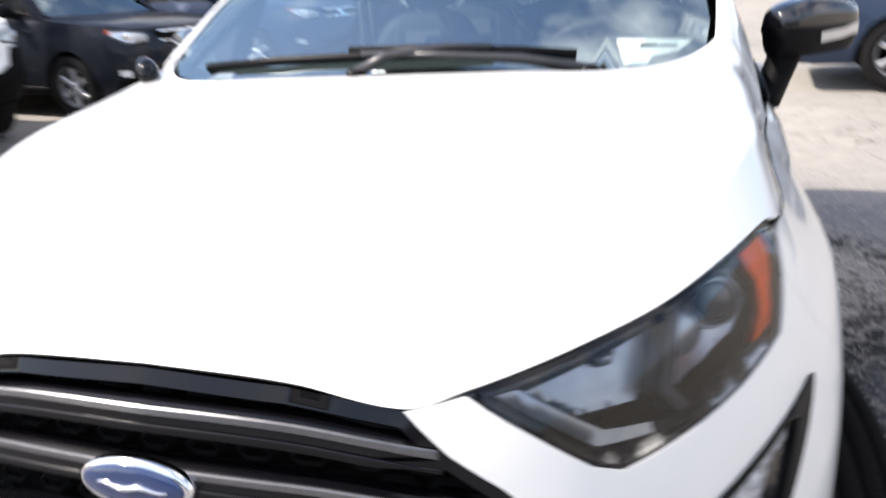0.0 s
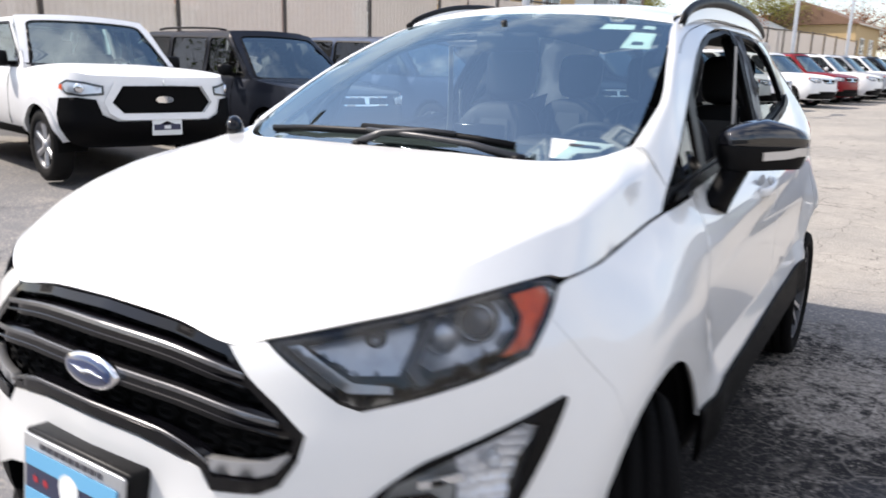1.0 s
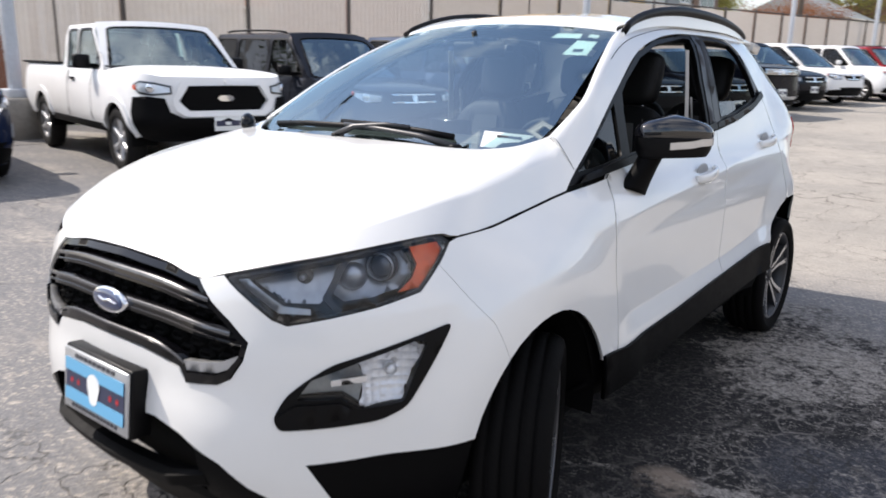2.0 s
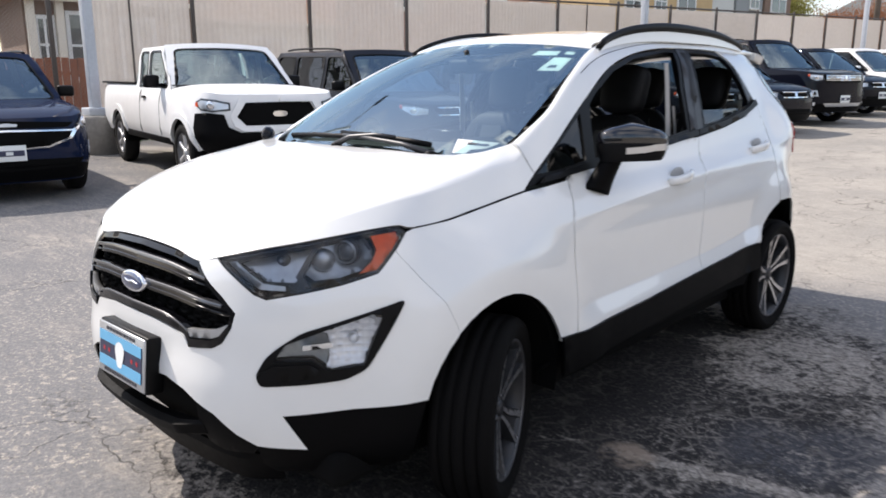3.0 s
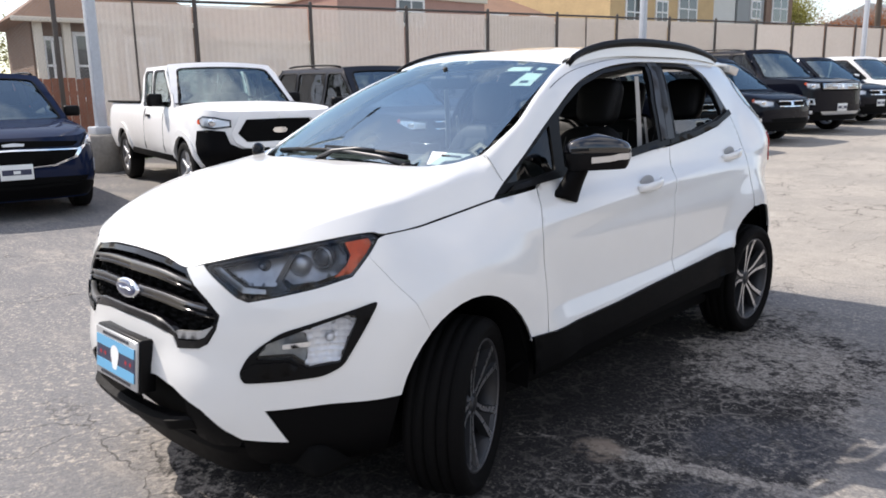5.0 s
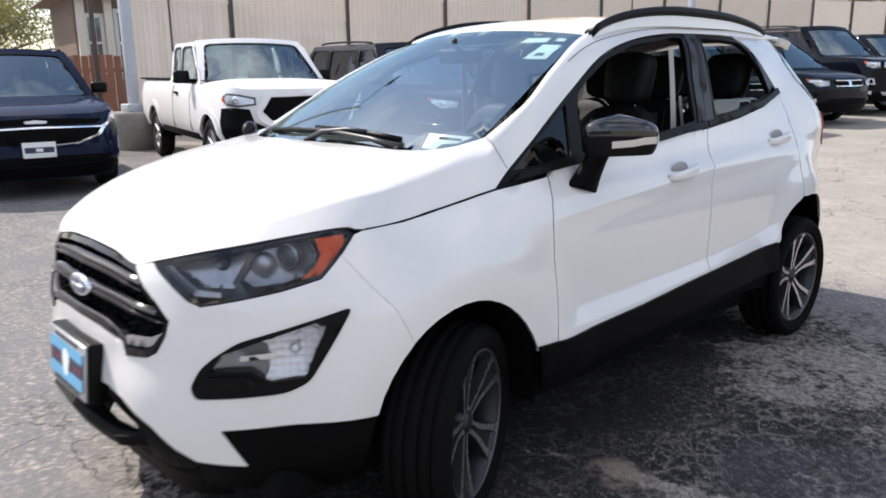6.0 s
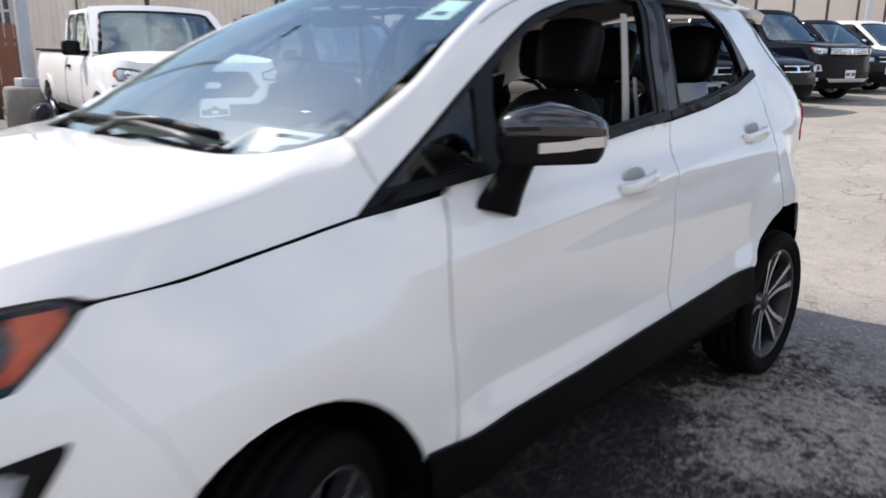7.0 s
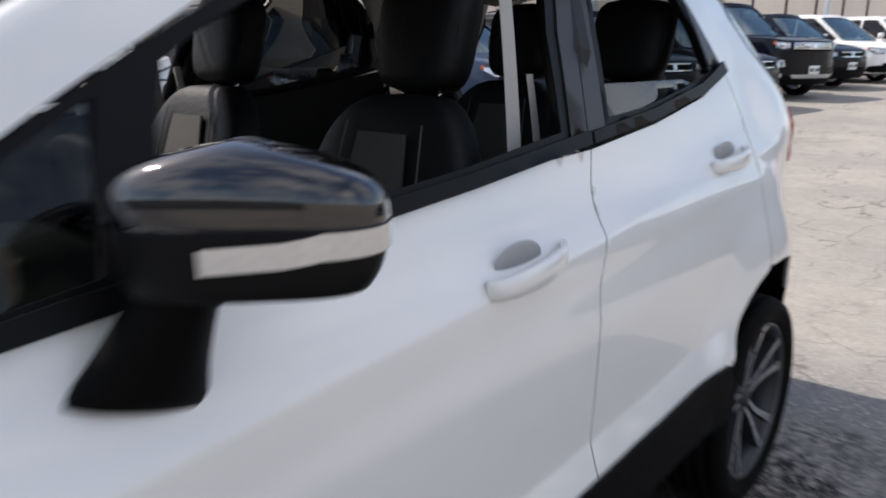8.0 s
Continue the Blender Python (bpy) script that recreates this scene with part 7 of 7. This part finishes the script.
def common_nose(hw, z, bars=2, chrome=M_CHROME, reach=0.40):
    g = [(0.0, z - 0.17), (0.36 * hw, z - 0.16), (0.50 * hw, z - 0.03), (0.0, z - 0.015)]
    lm = [(0.56 * hw, z - 0.03), (0.58 * hw, z - 0.14), (0.85 * hw, z - 0.15), (hw + 0.10, z - 0.06), (hw + 0.12, z + 0.01), (0.85 * hw, z + 0.005)]
    ps = []
    for k in range(bars):
        zz = z - 0.145 + 0.10 * k / max(1, bars - 1) if bars > 1 else z - 0.09
        ps.append(("grille_bar", [(0.0, zz), (reach * hw, zz + 0.004), (reach * hw + 0.03, zz + 0.022), (0.0, zz + 0.022)], chrome, 0.010, False, ""))
    ps.append(("emblem", [(0.0, z - 0.12), (0.035, z - 0.12), (0.045, z - 0.05), (0.0, z - 0.045)], chrome, 0.014, False, ""))
    ps.append(("intake", [(0.0, 0.42), (0.55 * hw, 0.42), (0.62 * hw, 0.52), (0.0, 0.53)], M_GAP, 0.004, False, ""))
    ps.append(("fog_lamp", [(0.86 * hw, 0.46), (hw, 0.47), (hw, 0.53), (0.86 * hw, 0.53)], M_REFLECT, 0.008, True, ""))
    return dict(grille=g, lamp=lm, nose_parts=ps)


def suv(name, label, paint, x, y, turn=0.0, **k):
    d = dict(hw=0.93, length=4.75, fo=0.92, wb=2.80, height=1.72, nose=0.95, belt=1.07, hood=1.09)
    d.update(k)
    c = common_nose(d["hw"], d["nose"] - 0.01, k.get("bars", 2), reach=k.get("reach", 0.40))
    d.pop("bars", None)
    d.pop("reach", None)
    c["nose_parts"] = c["nose_parts"] + d.pop("extra", [])
    for q, v in c.items():
        d.setdefault(q, v)
    return build_car(name, label, paint, spot(x, y, turn), group=ROWNAME, **d)


VAN = dict(hw=0.98, length=5.15, fo=0.95, wb=3.08, height=1.75, nose=0.90, belt=1.06, hood=1.05, cowl=0.10, wst=1.05, roof_end=3.7, tail_top=3.95, pillars=(1.5, 2.6), r=0.33)
suv("suv_car", "dark grey crossover with roof rails and tinted rear windows", P_GREY, -5.75, 6.25, rails=1, tint=M_DARKGLASS, mirrors=M_TRIM, plate_at=None)
suv("suv_car", "slate blue crossover with tinted rear windows", P_BLUE, -5.2, 9.25, tint=M_DARKGLASS)
suv("suv_car", "black crossover with roof rails", P_BLACK, -4.3, 11.7, 8, rails=1, tint=M_DARKGLASS)
suv("minivan", "black minivan with chrome cross grille", P_BLACK, -3.95, 14.3, 4, tint=M_DARKGLASS, **VAN)
suv("suv_car", "large black utility vehicle with chrome grille bars", P_BLACK, -3.85, 17.3, 10, hw=1.01, length=5.33, fo=0.95, wb=3.11, height=1.95, r=0.40, zb=0.30, belt=1.25, nose=1.16, hood=1.27, cowl=0.50, wst=1.25, roof_end=3.9, tail_top=4.2, pillars=(1.6, 2.75), rails=1, tint=M_DARKGLASS,
    plate_at=0.60, bars=4, reach=0.60, mirrors=M_CHROME,
    grille=[(0.0, 0.965), (0.60, 0.965), (0.67, 1.02), (0.66, 1.135), (0.0, 1.145)], lamp=[(0.70, 1.135), (0.70, 1.01), (0.90, 0.985), (1.06, 1.03), (1.13, 1.15), (0.9, 1.15)],
    extra=[("skid_bar", [(0.0, 0.44), (0.58, 0.44), (0.66, 0.51), (0.0, 0.51)], M_SILVER, 0.014, False, "satin silver skid bar"),
           ("fog_trim", [(0.80, 0.66), (1.02, 0.67), (1.08, 0.80), (0.84, 0.79)], M_SILVER, 0.010, True, "satin silver fog lamp surround"),
           ("fog_recess", [(0.86, 0.69), (0.98, 0.70), (1.03, 0.775), (0.88, 0.765)], M_GAP, 0.020, True, "")])
suv("minivan", "black minivan with amber side markers", P_BLACK, -3.9, 20.6, 9, tint=M_DARKGLASS, plate_at=0.55, **VAN)
suv("minivan", "white minivan in the parked row", P_WHITE, -3.5, 23.5, 9, tint=M_DARKGLASS, **VAN)
suv("suv_car", "white crossover with black lower trim", P_WHITE, -2.5, 26.4, 10, tint=M_DARKGLASS, spokes=8)
suv("suv_car", "dark red crossover in the parked row", P_RED, -2.1, 29.3, 10)
suv("suv_car", "white crossover with roof rails", P_WHITE, -1.4, 31.5, rails=1)
suv("suv_car", "silver crossover in the parked row", P_SILVER, -1.0, 34.2)
suv("suv_car", "white crossover in the parked row", P_WHITE, -0.6, 36.9)
suv("suv_car", "dark grey crossover in the parked row", P_GREY, -0.2, 39.6)
suv("suv_car", "white crossover in the parked row", P_WHITE, 0.2, 42.3)
# across the lane, tail towards the white crossover
build_car("sedan_car", "slate grey car parked across the lane", P_BLUE, Matrix.Translation((5.35, 7.35, lot(5.35, 7.35))) @ Matrix.Rotation(radians(84), 4, "Z"), hw=0.91, length=4.7, wb=2.75, height=1.5, belt=0.98, nose=0.86, hood=0.98,
          **{k: v for k, v in common_nose(0.91, 0.85).items()})


# ---- lamp posts, timber fence, houses and trees beyond ----
def lamp_post(x, y, lean=0.0, base=True):
    z = lot(x, y)
    t = thing("lamp_post", "pale painted steel lot lamp post on concrete base", "lamp post", "lot lamp posts", pose(x, y, z))
    if base:
        b = lathe([(-0.2, 0.0), (-0.2, 0.40), (0.60, 0.39), (0.645, 0.37), (0.65, 0.0)], 32, "z")
        part("base", b, M_CONCRETE, t, "round concrete base")
    part("base_plate", box(0.36, 0.36, 0.14, (0, 0, 0.71), 0.02), M_POLE, t)
    part("pole", box(0.165, 0.165, 8.0, (0, 0, 4.7), 0.012), M_POLE, t)
    part("arm", tube([(0, 0, 8.3), (0.05, 0.6, 8.55), (0.15, 1.5, 8.6)], 0.035, n=8), M_POLE, t)
    part("lamp_head", box(0.30, 0.70, 0.13, (0.18, 1.75, 8.6), 0.04), M_TRIM, t)
    return t


lamp_post(-11.15, 3.62)
lamp_post(-8.9, 18.5)
lamp_post(-6.8, 32.4)
lamp_post(-5.2, 41.5)
lamp_post(-3.6, 51.0)


def timber_fence():
    t = thing("timber_fence", "red-brown timber board fence behind the chain link", "fence")
    me = None
    random.seed(5)
    for i in range(34):
        s = -5.2 + i * 0.165 + 2.62
        if s > 3.0:
            break
        p = fence_at(s, 2.3)
        if me is None:
            bm = box(0.15, 0.022, 1.62, (0, 0, 0.82), 0.006, 1)
            o = part("board", bm, M_WOOD, t, smooth=False)
            me = o.data
        else:
            o = new("board", me)
            o.parent = t
        o.matrix_basis = Matrix.Translation(p) @ pose(0, 0, random.uniform(-0.02, 0.02), 0, 0, 90 - math.degrees(ROW) + random.uniform(-1, 1))
    for h in (0.4, 1.3):
        a, b = fence_at(-2.6, 2.36), fence_at(2.95, 2.36)
        part("fence_rail", tube([(a.x, a.y, a.z + h), (b.x, b.y, b.z + h)], 0.04, n=4), M_WOOD, t)


timber_fence()

M_SHINGLE = mat("brown_shingle", (0.22, 0.13, 0.085), 0.9, vary=0.25, scale=6, rand=0.12, bump=0.4, bump_scale=30)
M_BRICKBROWN = mat("brown_brick_wall", (0.20, 0.135, 0.10), 0.9, vary=0.25, scale=10, bump=0.3, bump_scale=60)
M_BRICKTAN = mat("yellow_brick_wall", (0.50, 0.36, 0.19), 0.85, vary=0.18, scale=8, bump=0.3, bump_scale=60)
M_SIDING = mat("pale_siding", (0.55, 0.56, 0.53), 0.7, vary=0.08, scale=5)
M_GREYSIDING = mat("grey_siding", (0.26, 0.28, 0.28), 0.7, vary=0.1, scale=5)
M_PINK = mat("rose_brown_siding", (0.36, 0.22, 0.18), 0.8, vary=0.15, scale=4)
M_CREAM = mat("cream_trim", (0.62, 0.57, 0.48), 0.7, vary=0.06, scale=8)
M_SASH = mat("white_window_paint", (0.72, 0.73, 0.72), 0.5, vary=0.05, scale=8)
M_PANE = mat("dark_window_pane", (0.03, 0.035, 0.04), 0.08, coat=1.0)


def block_house(name, label, s0, s1, back, deep, tall, wall_m, roof="flat", roof_m=None, windows=(), eave=0.35, base_drop=0.6, ridge=1.6):
    """A house behind the fence: s0..s1 along it, its front wall at a distance back; windows as (s, z, w, h)."""
    o = fence_at((s0 + s1) / 2, back)
    t = thing(name, label, "house", "", Matrix.Translation(o) @ Matrix.Rotation(-ROW, 4, "Z"))
    wide = s1 - s0
    # local: x away is -x, y along the fence
    wb = box(deep, wide, tall + base_drop, (-deep / 2, 0, (tall - base_drop) / 2))
    part("wall", wb, wall_m, t, smooth=False)
    if roof == "flat":
        part("parapet", box(deep + 0.2, wide + 0.2, 0.28, (-deep / 2, 0, tall + 0.14), 0.02), M_CREAM, t)
    else:
        bm = bmesh.new()
        e = eave
        c = [bm.verts.new(p) for p in ((e, -wide / 2 - e, tall), (e, wide / 2 + e, tall), (-deep - e, wide / 2 + e, tall), (-deep - e, -wide / 2 - e, tall))]
        if roof == "hip":
            r = [bm.verts.new((-deep / 2, -wide / 2 + min(deep, wide) / 2, tall + ridge)), bm.verts.new((-deep / 2, wide / 2 - min(deep, wide) / 2, tall + ridge))]
        else:
            r = [bm.verts.new((-deep / 2, -wide / 2 - e, tall + ridge)), bm.verts.new((-deep / 2, wide / 2 + e, tall + ridge))]
        for f in ((c[0], c[1], r[1], r[0]), (c[1], c[2], r[1]), (c[2], c[3], r[0], r[1]), (c[3], c[0], r[0])):
            bm.faces.new(f)
        bm.faces.new(c[::-1])
        bmesh.ops.recalc_face_normals(bm, faces=bm.faces)
        part("roof", bm, roof_m, t, smooth=False)
        part("gutter", box(0.10, wide + 2 * e, 0.13, (e, 0, tall - 0.03), 0.02), M_CREAM, t)
    for s, z, w, h in windows:
        y = s - (s0 + s1) / 2
        fr = part("window", box(0.10, w + 0.20, h + 0.20, (0.02, y, z), 0.01), M_SASH, t, smooth=False)
        part("pane", box(0.03, w / 2 - 0.03, h - 0.04, (0.068, y - w / 4, z)), M_PANE, fr, smooth=False)
        part("pane", box(0.03, w / 2 - 0.03, h - 0.04, (0.068, y + w / 4, z)), M_PANE, fr, smooth=False)
        part("sash_bar", box(0.05, w + 0.02, 0.07, (0.078, y, z + 0.02), 0.01), M_SASH, fr, smooth=False)
        part("mullion", box(0.05, 0.07, h, (0.074, y, z), 0.01), M_SASH, fr, smooth=False)
        part("sill", box(0.18, w + 0.24, 0.07, (0.06, y, z - h / 2 - 0.1), 0.01), M_CREAM, fr, smooth=False)
    return t


bung = block_house("bungalow", "brown brick bungalow with hipped shingle roof", 2.8, 7.7, 8.8, 4.2, 3.3, M_BRICKBROWN, "hip", M_SHINGLE, [(3.32, 2.0, 0.36, 1.5), (4.35, 2.0, 0.75, 1.8), (5.9, 2.0, 0.9, 1.6)], 0.55, ridge=2.0)
for y in (-2.3, -1.55, -0.35, 1.7):
    part("porch_column", box(0.22, 0.22, 3.3, (0.22, y, 1.65), 0.02), M_CREAM, bung)
block_house("garage", "tan garage with shallow gable roof behind the fence", 8.8, 13.2, 9.5, 8, 2.8, M_CREAM, "gable", M_SHINGLE, [(10.6, 1.8, 1.0, 0.9)], ridge=1.5)
block_house("house", "rose-brown sided house behind the fence", 13.6, 21.0, 10.0, 9, 4.55, M_PINK, "flat", None, [(17.0, 4.0, 1.2, 0.9)])
block_house("house", "pale house with gable roof behind the fence", 21.8, 27.5, 11.5, 9, 3.9, M_SIDING, "gable", M_SHINGLE, [(23.2, 3.6, 0.9, 1.0), (25.8, 3.6, 0.9, 1.0)], ridge=1.7)
block_house("apartment_building", "yellow brick apartment house with white windows", 30.3, 39.6, 10.8, 12, 9.0, M_BRICKTAN, "flat", None,
            [(32.2, 4.35, 1.2, 1.5), (34.6, 4.45, 0.9, 1.2), (37.0, 4.75, 1.6, 1.5), (32.2, 7.4, 1.2, 1.5), (37.0, 7.6, 1.6, 1.5)])
block_house("house", "white sided house wall", 39.7, 42.2, 11.0, 10, 7.8, M_SIDING, "gable", M_SHINGLE, [])
block_house("house", "grey sided house with small window", 42.3, 45.3, 10.9, 10, 7.2, M_GREYSIDING, "gable", M_SHINGLE, [(44.3, 4.9, 0.9, 1.0)])
block_house("house", "brown brick house with paired windows", 45.4, 48.6, 10.8, 10, 7.4, M_BRICKBROWN, "gable", M_SHINGLE, [(47.0, 5.0, 1.7, 1.6)])
block_house("house", "low house with orange shingle roof", 52.0, 60.0, 14.0, 9, 3.6, M_CREAM, "gable", mat("orange_shingle", (0.34, 0.13, 0.06), 0.9, vary=0.2, scale=5), [(55, 2.4, 1.2, 1.2)], ridge=2.0)
block_house("house", "white house with grey roof at the far end", 66.0, 74.0, 9.0, 9, 4.6, M_SIDING, "gable", M_GREYSIDING, [(68.5, 3.0, 1.2, 1.3), (71.5, 3.0, 1.2, 1.3)], ridge=2.2)
block_house("house", "tan brick house at the far end", 77.0, 86.0, 4.0, 10, 5.5, M_BRICKTAN, "gable", M_SHINGLE, [(79.5, 3.6, 1.2, 1.3), (83.0, 3.6, 1.2, 1.3)], ridge=2.2)

M_BARK = mat("grey_bark", (0.12, 0.095, 0.075), 0.95, vary=0.3, scale=8, bump=0.6, bump_scale=25)


def leaf_mat(name, c):
    m = mat(name, c, 0.7, vary=0.35, scale=2.5)
    n, l = m.node_tree.nodes, m.node_tree.links
    tl, mx = n.new("ShaderNodeBsdfTranslucent"), n.new("ShaderNodeMixShader")
    tl.inputs["Color"].default_value = (*c, 1)
    mx.inputs[0].default_value = 0.35
    l.new(n["Principled BSDF"].outputs[0], mx.inputs[1])
    l.new(tl.outputs[0], mx.inputs[2])
    l.new(mx.outputs[0], n["Material Output"].inputs["Surface"])
    return m


def tree(s, back, tall, wide, leaves, seed, label, count=2600):
    count = count * 2
    rng = random.Random(seed)
    o = fence_at(s, back)
    t = thing("tree", label, "tree", "trees beyond the fence", Matrix.Translation(o))
    trunk = tube([(0, 0, -0.3), (0.05, 0.03, tall * 0.25), (-0.05, 0.08, tall * 0.5), (0.1, 0.0, tall * 0.8)], [tall * 0.03, tall * 0.024, tall * 0.016, tall * 0.005], n=8)
    tips = []
    for k in range(16):
        a = k * 2.4 + rng.uniform(-0.4, 0.4)
        z0 = tall * rng.uniform(0.28, 0.7)
        ln = wide * rng.uniform(0.55, 1.0) * (1.15 - 0.5 * z0 / tall)
        mid = Vector((math.cos(a) * ln * 0.5, math.sin(a) * ln * 0.5, z0 + tall * 0.08))
        tip = Vector((math.cos(a) * ln, math.sin(a) * ln, z0 + tall * rng.uniform(0.12, 0.28)))
        tube([(0, 0, z0), mid, tip], [tall * 0.011, tall * 0.007, tall * 0.002], trunk, n=5)
        tips += [mid, tip, mid.lerp(tip, 0.5)]
        for j in range(9):
            a0 = mid.lerp(tip, rng.uniform(0.0, 1.0))
            a1 = a0 + Vector((rng.gauss(0, 1), rng.gauss(0, 1), abs(rng.gauss(0.6, 0.8)))) * wide * 0.16
            tube([a0, a0.lerp(a1, 0.5) + Vector((0, 0, 0.05)), a1], [tall * 0.003, tall * 0.0022, tall * 0.001], trunk, n=4)
            tips.append(a1)
    part("trunk", trunk, M_BARK, t)
    bm = bmesh.new()
    for k in range(count):
        c = rng.choice(tips) + Vector((rng.gauss(0, 1), rng.gauss(0, 1), rng.gauss(0, 0.8))) * wide * 0.135
        sz = rng.uniform(0.03, 0.085) * (tall / 8)
        n = Vector((rng.uniform(-1, 1), rng.uniform(-1, 1), rng.uniform(-0.2, 1))).normalized()
        u = n.orthogonal().normalized()
        v = n.cross(u)
        vs = [bm.verts.new(c + u * sz * a + v * sz * b) for a, b in ((-1, -0.6), (0.2, -1), (1, 0.1), (-0.1, 1))]
        bm.faces.new(vs)
    tagged(part("crown", bm, leaves, t, smooth=False), kind="stuff")


L_YELLOW = leaf_mat("spring_yellow_green_leaves", (0.26, 0.25, 0.06))
L_GREEN = leaf_mat("spring_green_leaves", (0.14, 0.19, 0.045))
L_RUST = leaf_mat("rusty_new_leaves", (0.30, 0.12, 0.05))
tree(50.5, 19, 9.5, 3.6, L_GREEN, 1, "budding tree with yellow-green leaves", 6000)
tree(56.5, 22, 9.5, 4.0, L_YELLOW, 2, "budding tree with yellow-green leaves", 6000)
tree(62.0, 20, 8.5, 3.6, L_YELLOW, 3, "budding tree with yellow-green leaves", 6000)
tree(52.5, 15, 7.0, 3.6, L_YELLOW, 12, "budding tree with yellow-green leaves", 9000)
tree(60.0, 12, 5.5, 3.4, L_RUST, 4, "low tree with rusty new leaves", 11000)
tree(65.0, 11, 5.2, 3.2, L_RUST, 5, "low tree with rusty new leaves", 7000)
tree(76.0, 12, 9.0, 4.2, L_YELLOW, 6, "budding tree with yellow-green leaves", 3000)
tree(88.0, 6, 9.0, 4.6, L_RUST, 7, "budding tree with rusty leaves", 3000)
tree(95.0, 0, 9.0, 4.6, L_YELLOW, 8, "budding tree with yellow-green leaves", 3000)
tree(-6.0, 9, 8.0, 3.5, L_GREEN, 9, "budding tree beyond the fence", 2600)
tree(1.3, 19, 5.2, 3.0, L_YELLOW, 11, "budding tree with yellow-green leaves", 7000)
tree(9.5, 24, 9.0, 3.8, L_GREEN, 10, "budding tree behind the houses", 2600)

# utility pole with wires
up = thing("utility_pole", "brown timber utility pole behind the fence", "utility pole", "", Matrix.Translation(fence_at(42.6, 2.8)))
part("pole", lathe([(-0.3, 0.0), (-0.3, 0.17), (11, 0.12), (11, 0.0)], 14, "z"), M_BARK, up)
part("cross_arm", box(0.12, 2.4, 0.12, (0, 0, 10.2), 0.01), M_BARK, up)
for d in (-1.0, 1.0):
    pts = []
    for k in range(25):
        t = k / 24
        s = 42.6 - 60 * t
        p = fence_at(s, 2.8 - d * 0.0)
        pts.append((p.x - fence_at(42.6, 2.8).x, p.y - fence_at(42.6, 2.8).y + d * 0.0, 10.3 - 3.5 * 4 * t * (1 - t) * 0.25))
    part("wire", tube([(p[0] + d, p[1], p[2]) for p in pts], 0.012, n=4), M_GAP, up)

# rough grass by the lamp base and under the fence
bm = bmesh.new()
rng = random.Random(3)
for k in range(2600):
    p = fence_at(rng.uniform(-2.0, 6.0), rng.uniform(-0.25, 1.6))
    h = rng.uniform(0.06, 0.22)
    d = Vector((rng.uniform(-1, 1), rng.uniform(-1, 1), 0)) * 0.06
    w = Vector((rng.uniform(-1, 1), rng.uniform(-1, 1), 0)).normalized() * 0.008
    bm.faces.new([bm.verts.new(p - w), bm.verts.new(p + w), bm.verts.new(p + d + Vector((0, 0, h)))])
tagged(finish("grass", bm, M_GRASS, smooth=False), "rough green grass along the fence foot", "grass", kind="stuff")
